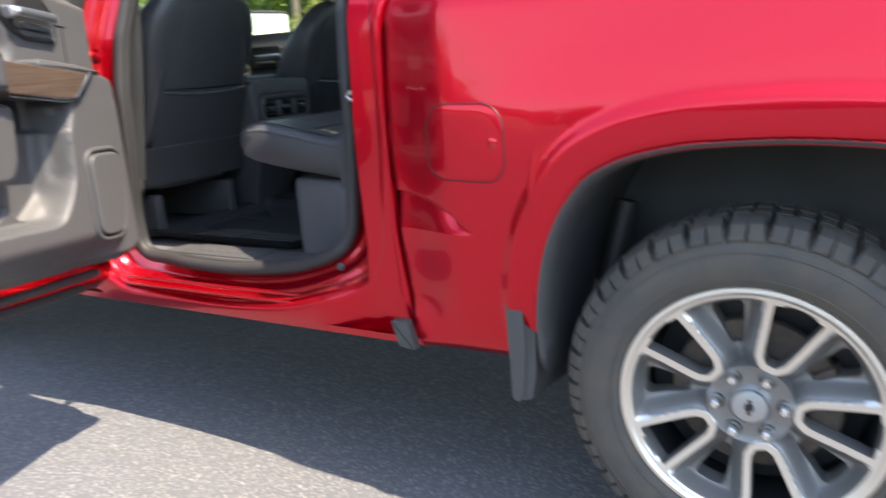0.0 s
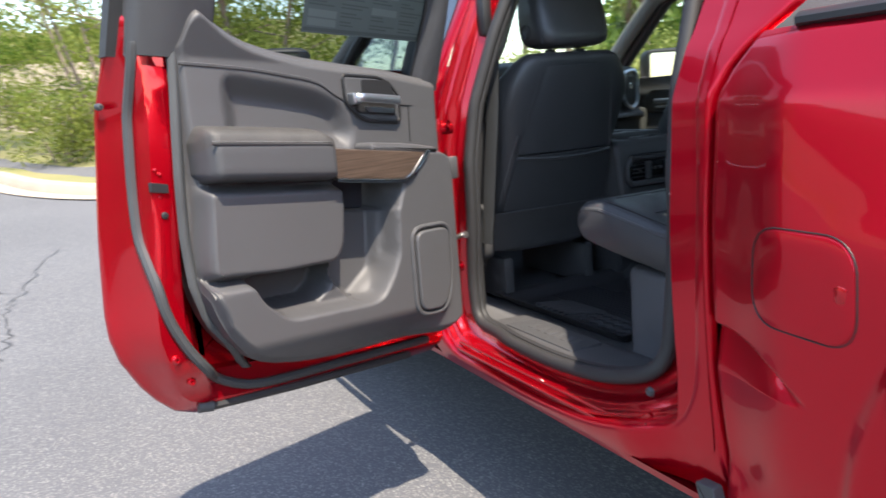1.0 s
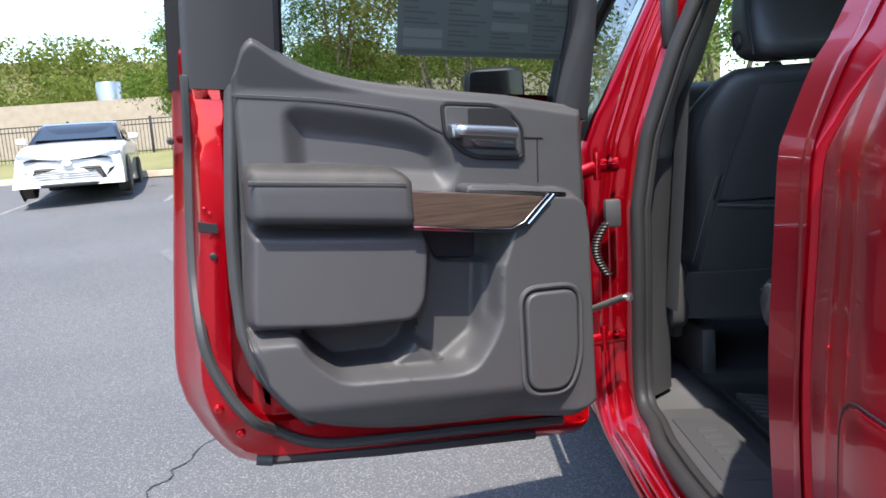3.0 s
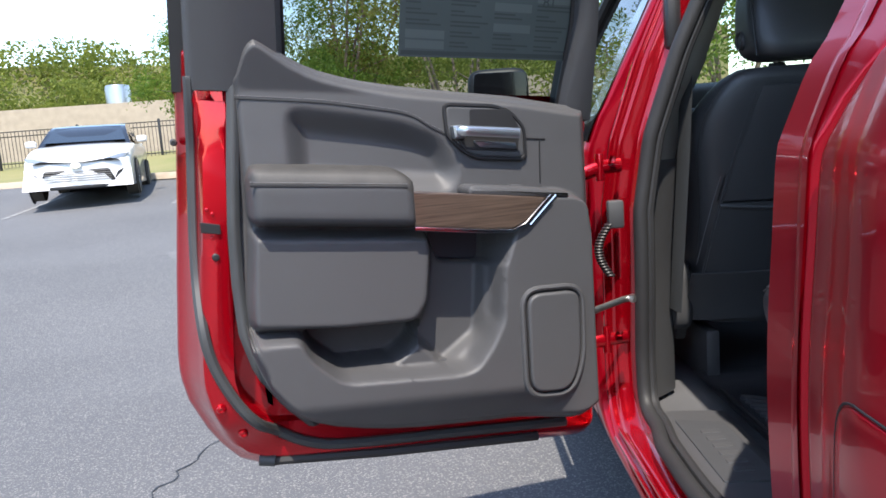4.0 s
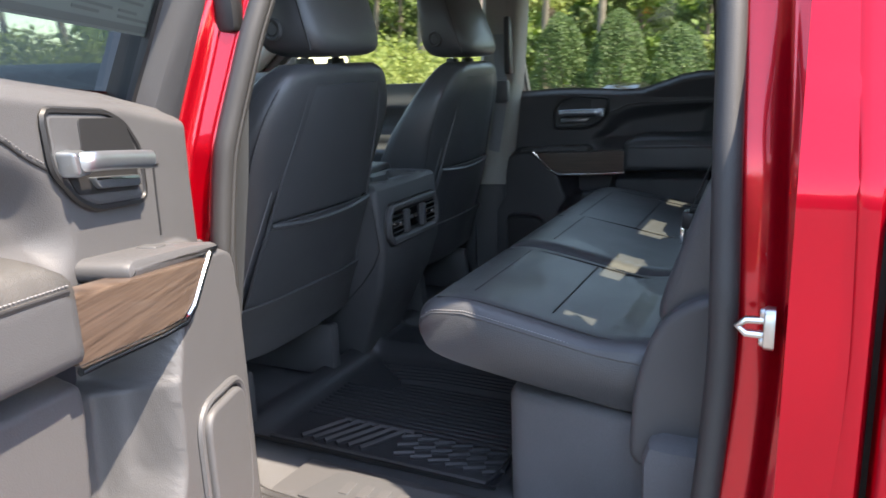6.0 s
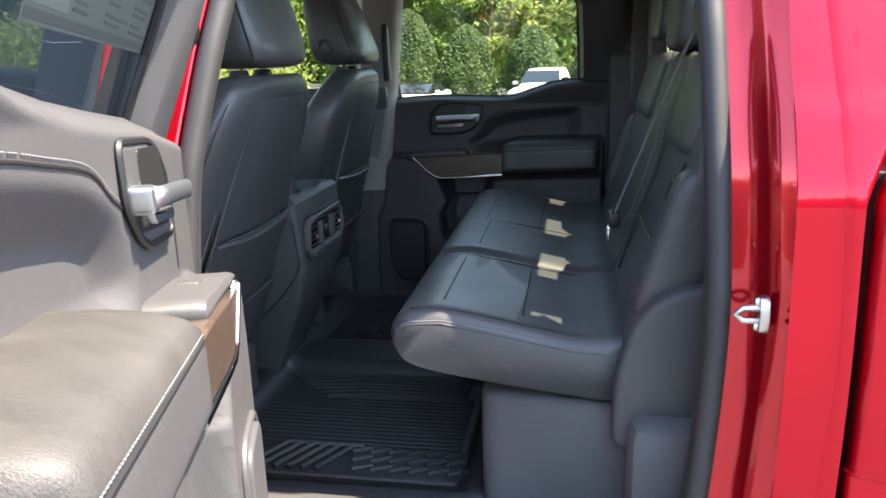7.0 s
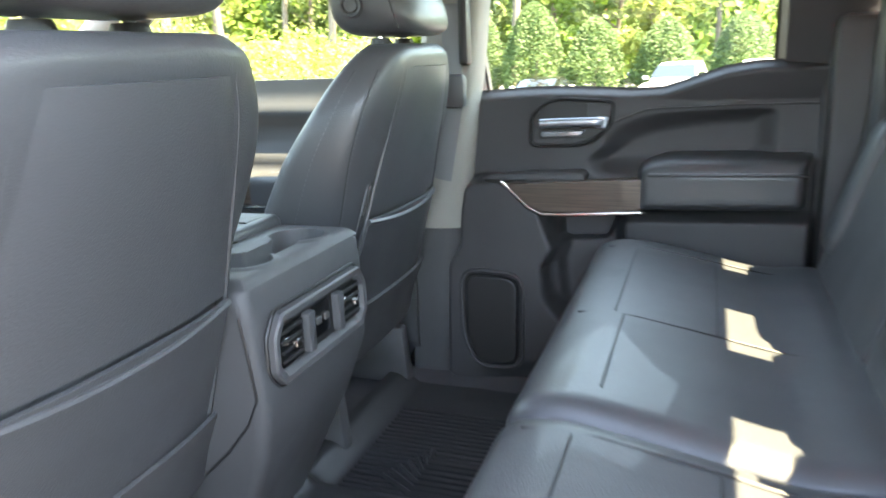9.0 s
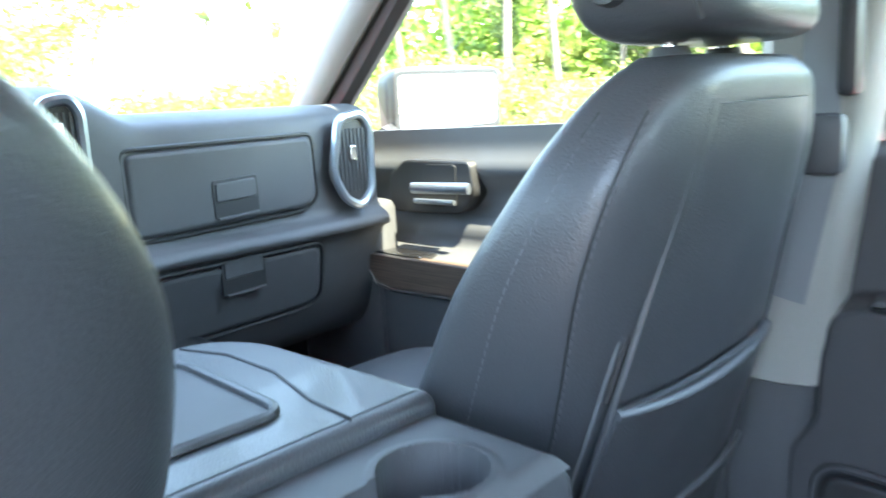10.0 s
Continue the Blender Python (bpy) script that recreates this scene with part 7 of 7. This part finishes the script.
# unseen trees, added only to darken what the cab's rear corner mirrors
woods("far_woods", 56, 72, 338, 352, 40, 12, 0.45, PINE, 35, 0.0, "unseen dark tree line added for the paint to mirror")


# ---- parked cars
def car(name, at, yaw, kind, label):
    """A parked car in its own frame: x to its front, y to its left."""
    c, s = math.cos(yaw), math.sin(yaw)
    o = Vector(at)
    T = lambda x, y, z: o + Vector((x * c - y * s, x * s + y * c, z))
    t = thing(name, at, label, "car", "parked cars")
    if kind == "saloon":
        top = [(2.42, 0.50), (2.40, 0.66), (2.25, 0.76), (1.7, 0.90), (1.05, 0.985), (0.6, 1.0), (-0.9, 1.02), (-1.6, 1.06), (-2.3, 1.02), (-2.42, 0.8), (-2.44, 0.5)]
        roof = [(1.05, 0.985), (0.75, 1.14), (0.35, 1.32), (0.0, 1.41), (-0.5, 1.445), (-1.0, 1.40), (-1.4, 1.27), (-1.75, 1.07)]
        W, L0 = 0.915, 0.20
    else:
        top = [(2.7, 0.6), (2.68, 1.0), (2.5, 1.14), (1.4, 1.22), (1.1, 1.22), (-2.7, 1.25), (-2.75, 0.6)]
        roof = [(1.15, 1.22), (0.7, 1.55), (0.4, 1.80), (0.2, 1.87), (-1.0, 1.88), (-1.45, 1.80), (-1.6, 1.25)]
        W, L0 = 0.98, 0.42
    nose = lambda x, y: 1 - (0.10 if x > 0 else 0.05) * abs(y) ** 2.4 * min(1.0, abs(x) / 2.4) ** 3
    bm = bmesh.new()
    rows = []
    P = spline(top, 4)
    for y, f, dz in ((-1.0, 0.90, -0.16), (-0.985, 0.94, -0.07), (-0.95, 0.975, -0.025), (-0.86, 1.0, 0.0), (-0.5, 1.0, 0.018), (0, 1.0, 0.022), (0.5, 1.0, 0.018), (0.86, 1.0, 0.0), (0.95, 0.975, -0.025), (0.985, 0.94, -0.07), (1.0, 0.90, -0.16)):
        rows.append([T(x * nose(x, y), y * W * (1 - 0.10 * max(0, abs(x) / 2.45 - 0.55)), z + dz * (1 if z > 0.6 else 0)) for x, z in P] + [T(x, y * W * 0.98, L0) for x in lin(P[-1][0], P[0][0], 8)])
    rings_to(bm, rows)
    part("body", bm, WHITE, t, "white painted body", smooth=50)
    bm = bmesh.new()
    R = spline(roof, 4)
    rows = [[T(x * (1.0 if abs(y) < 0.6 else 0.96), y * W * (1 - 0.42 * max(0, z - 1.0)), z - 0.02 * abs(y) ** 4) for x, z in R] for y in (-0.90, -0.8, -0.4, 0, 0.4, 0.8, 0.90)]
    rings_to(bm, rows)
    part("cabin", bm, GLOSSB if kind == "saloon" else WHITE, t, "dark glass cabin", smooth=50)
    # glass
    z0, z1 = (1.0, 1.36) if kind == "saloon" else (1.28, 1.78)
    xa, xb = (R[2][0], [p for p in R if p[1] > z1][0][0])
    ws = sheet(lambda u, v: T(interp(u, [(0, xa), (1, xb)]) + 0.02, v * W * (0.80 - 0.14 * u), interp(u, [(0, R[2][1]), (1, z1)]) + 0.012), lin(0, 1, 6), lin(-1, 1, 8))
    part("windscreen", ws, DARKCAR, t, "dark windscreen", smooth=60)
    xr = R[-1][0]
    for sgn in (-1, 1):
        sw = sheet(lambda u, v: T(interp(v, [(0, xa - 0.55 - 0.30 * u), (1, xr + 0.45 + 0.2 * u)]), sgn * (W * (0.905 - 0.42 * max(0, z0 + (z1 - z0) * u - 1.0)) + 0.004), z0 + 0.04 + (z1 - z0 - 0.06) * u), lin(0, 1, 5), lin(0, 1, 8))
        part("side_window", sw, DARKCAR, t, smooth=60)
        part("door_mirror", cushion((0.12, 0.20, 0.13), lambda a, b, c_: T(xa - 0.35 + a, sgn * (W + 0.09) + b, z0 + 0.07 + c_), 4, 6), WHITE, t, smooth=75)
    wb = 1.41 if kind == "saloon" else 1.75
    for x in (wb, -wb):
        for sgn in (-1, 1):
            wc = T(x, sgn * (W - 0.10), 0.335)
            ax = T(x, sgn * (W + 0.02), 0.335) - wc
            d = ax.normalized()
            u = Vector((0, 0, 1))
            w_ = d.cross(u)
            bmw = bmesh.new()
            rings_to(bmw, [[wc + d * of + (u * math.sin(q) + w_ * math.cos(q)) * rr for q in [2 * math.pi * j / 28 for j in range(28)]] for rr, of in ((0.20, 0.02), (0.22, 0.115), (0.24, 0.125), (0.31, 0.13), (0.335, 0.10), (0.335, -0.1))], cap0=True, cap1=False)
            wh = part("wheel", bmw, TYRE, t, "black wheel", smooth=50)
            bmw = bmesh.new()
            for j in range(10):
                q = 2 * math.pi * j / 10
                e = u * math.sin(q) + w_ * math.cos(q)
                tube([wc + d * 0.125 + e * 0.04, wc + d * 0.12 + e * 0.22], 0.012, n=4, bm=bmw)
            part("rim", bmw, RIMG, wh)
            bma = bmesh.new()
            rings_to(bma, [[T(x, sgn * (W + 0.004), 0.335) + (u * math.sin(q) + w_ * math.cos(q)) * rr for q in [2 * math.pi * j / 28 for j in range(28)]] for rr in (0.30, 0.385)], cap0=False, cap1=False)
            part("wheel_arch", bma, BLACK, t)
    if kind == "saloon":
        F_ = lambda a, b, c_: T(2.42 * nose(2.42, a / W) + c_, a, b)
        part("upper_grille", slab(rounded([(-0.72, 0.66), (0.72, 0.66), (0.55, 0.70), (0.12, 0.655), (-0.12, 0.655), (-0.55, 0.70)], 0.01), -0.03, 0.03, F_, 0.005), BLACK, t, "thin black upper grille")
        part("lower_grille", slab(rounded([(-0.62, 0.30), (0.62, 0.30), (0.52, 0.52), (-0.52, 0.52)], 0.03), -0.03, 0.035, F_, 0.008), BLACK, t, "black lower grille")
        for k in range(5):
            z = 0.335 + k * 0.04
            part("grille_bar", tube([F_(-0.55, z, 0.045), F_(0, z, 0.05), F_(0.55, z, 0.045)], 0.006, n=4), RIMG, t)
        part("badge", slab(superring(0, 0.60, 0.085, 0.055, 2, 24), 0.0, 0.05, F_, 0.004), CHROME, t, "chrome oval badge")
        for sgn in (-1, 1):
            H_ = lambda a, b, c_: T(2.41 * nose(2.41, a / W) - 0.45 * max(0.0, b - 0.62) - 0.5 * max(0, abs(a) - 0.72) + c_, a, b)
            part("headlight", slab(rounded([(sgn * 0.46, 0.66), (sgn * 0.80, 0.71), (sgn * 0.87, 0.775), (sgn * 0.70, 0.765), (sgn * 0.46, 0.70)], 0.015), -0.04, 0.035, H_, 0.006), HEADL, t, "clear headlight")
            part("fog_recess", slab(rounded([(sgn * 0.60, 0.34), (sgn * 0.84, 0.36), (sgn * 0.88, 0.56), (sgn * 0.66, 0.46)], 0.02), -0.05, 0.03, H_, 0.005), BLACK, t, "black bumper recess")
        part("front_lip", tube([T(2.20, -0.86, 0.23), T(2.42, -0.4, 0.22), T(2.44, 0.0, 0.22), T(2.42, 0.4, 0.22), T(2.20, 0.86, 0.23)], 0.03, n=6), BLACK, t)


DARKCAR = mat("dark_car_glass", (0.012, 0.016, 0.02), 0.04, coat=0.6)
HEADL = mat("headlight_glass", (0.35, 0.37, 0.40), 0.08, 0.5, coat=1.0)
yaw = radians(19)
car("parked_saloon", (-15.22, -7.76, lot_z(-15.2, -7.76)), yaw, "saloon", "white saloon with a black roof parked nose out")
car("parked_pickup", (-2.35, 29.0, lot_z(0, 29)), radians(-100), "truck", "white pickup parked in the far row")
car("parked_pickup", (0.45, 29.4, lot_z(0, 29)), radians(-100), "truck", "white pickup parked in the far row")
car("parked_saloon", (-7.6, 29.5, lot_z(0, 29)), radians(-95), "saloon", "white saloon parked in the far row")
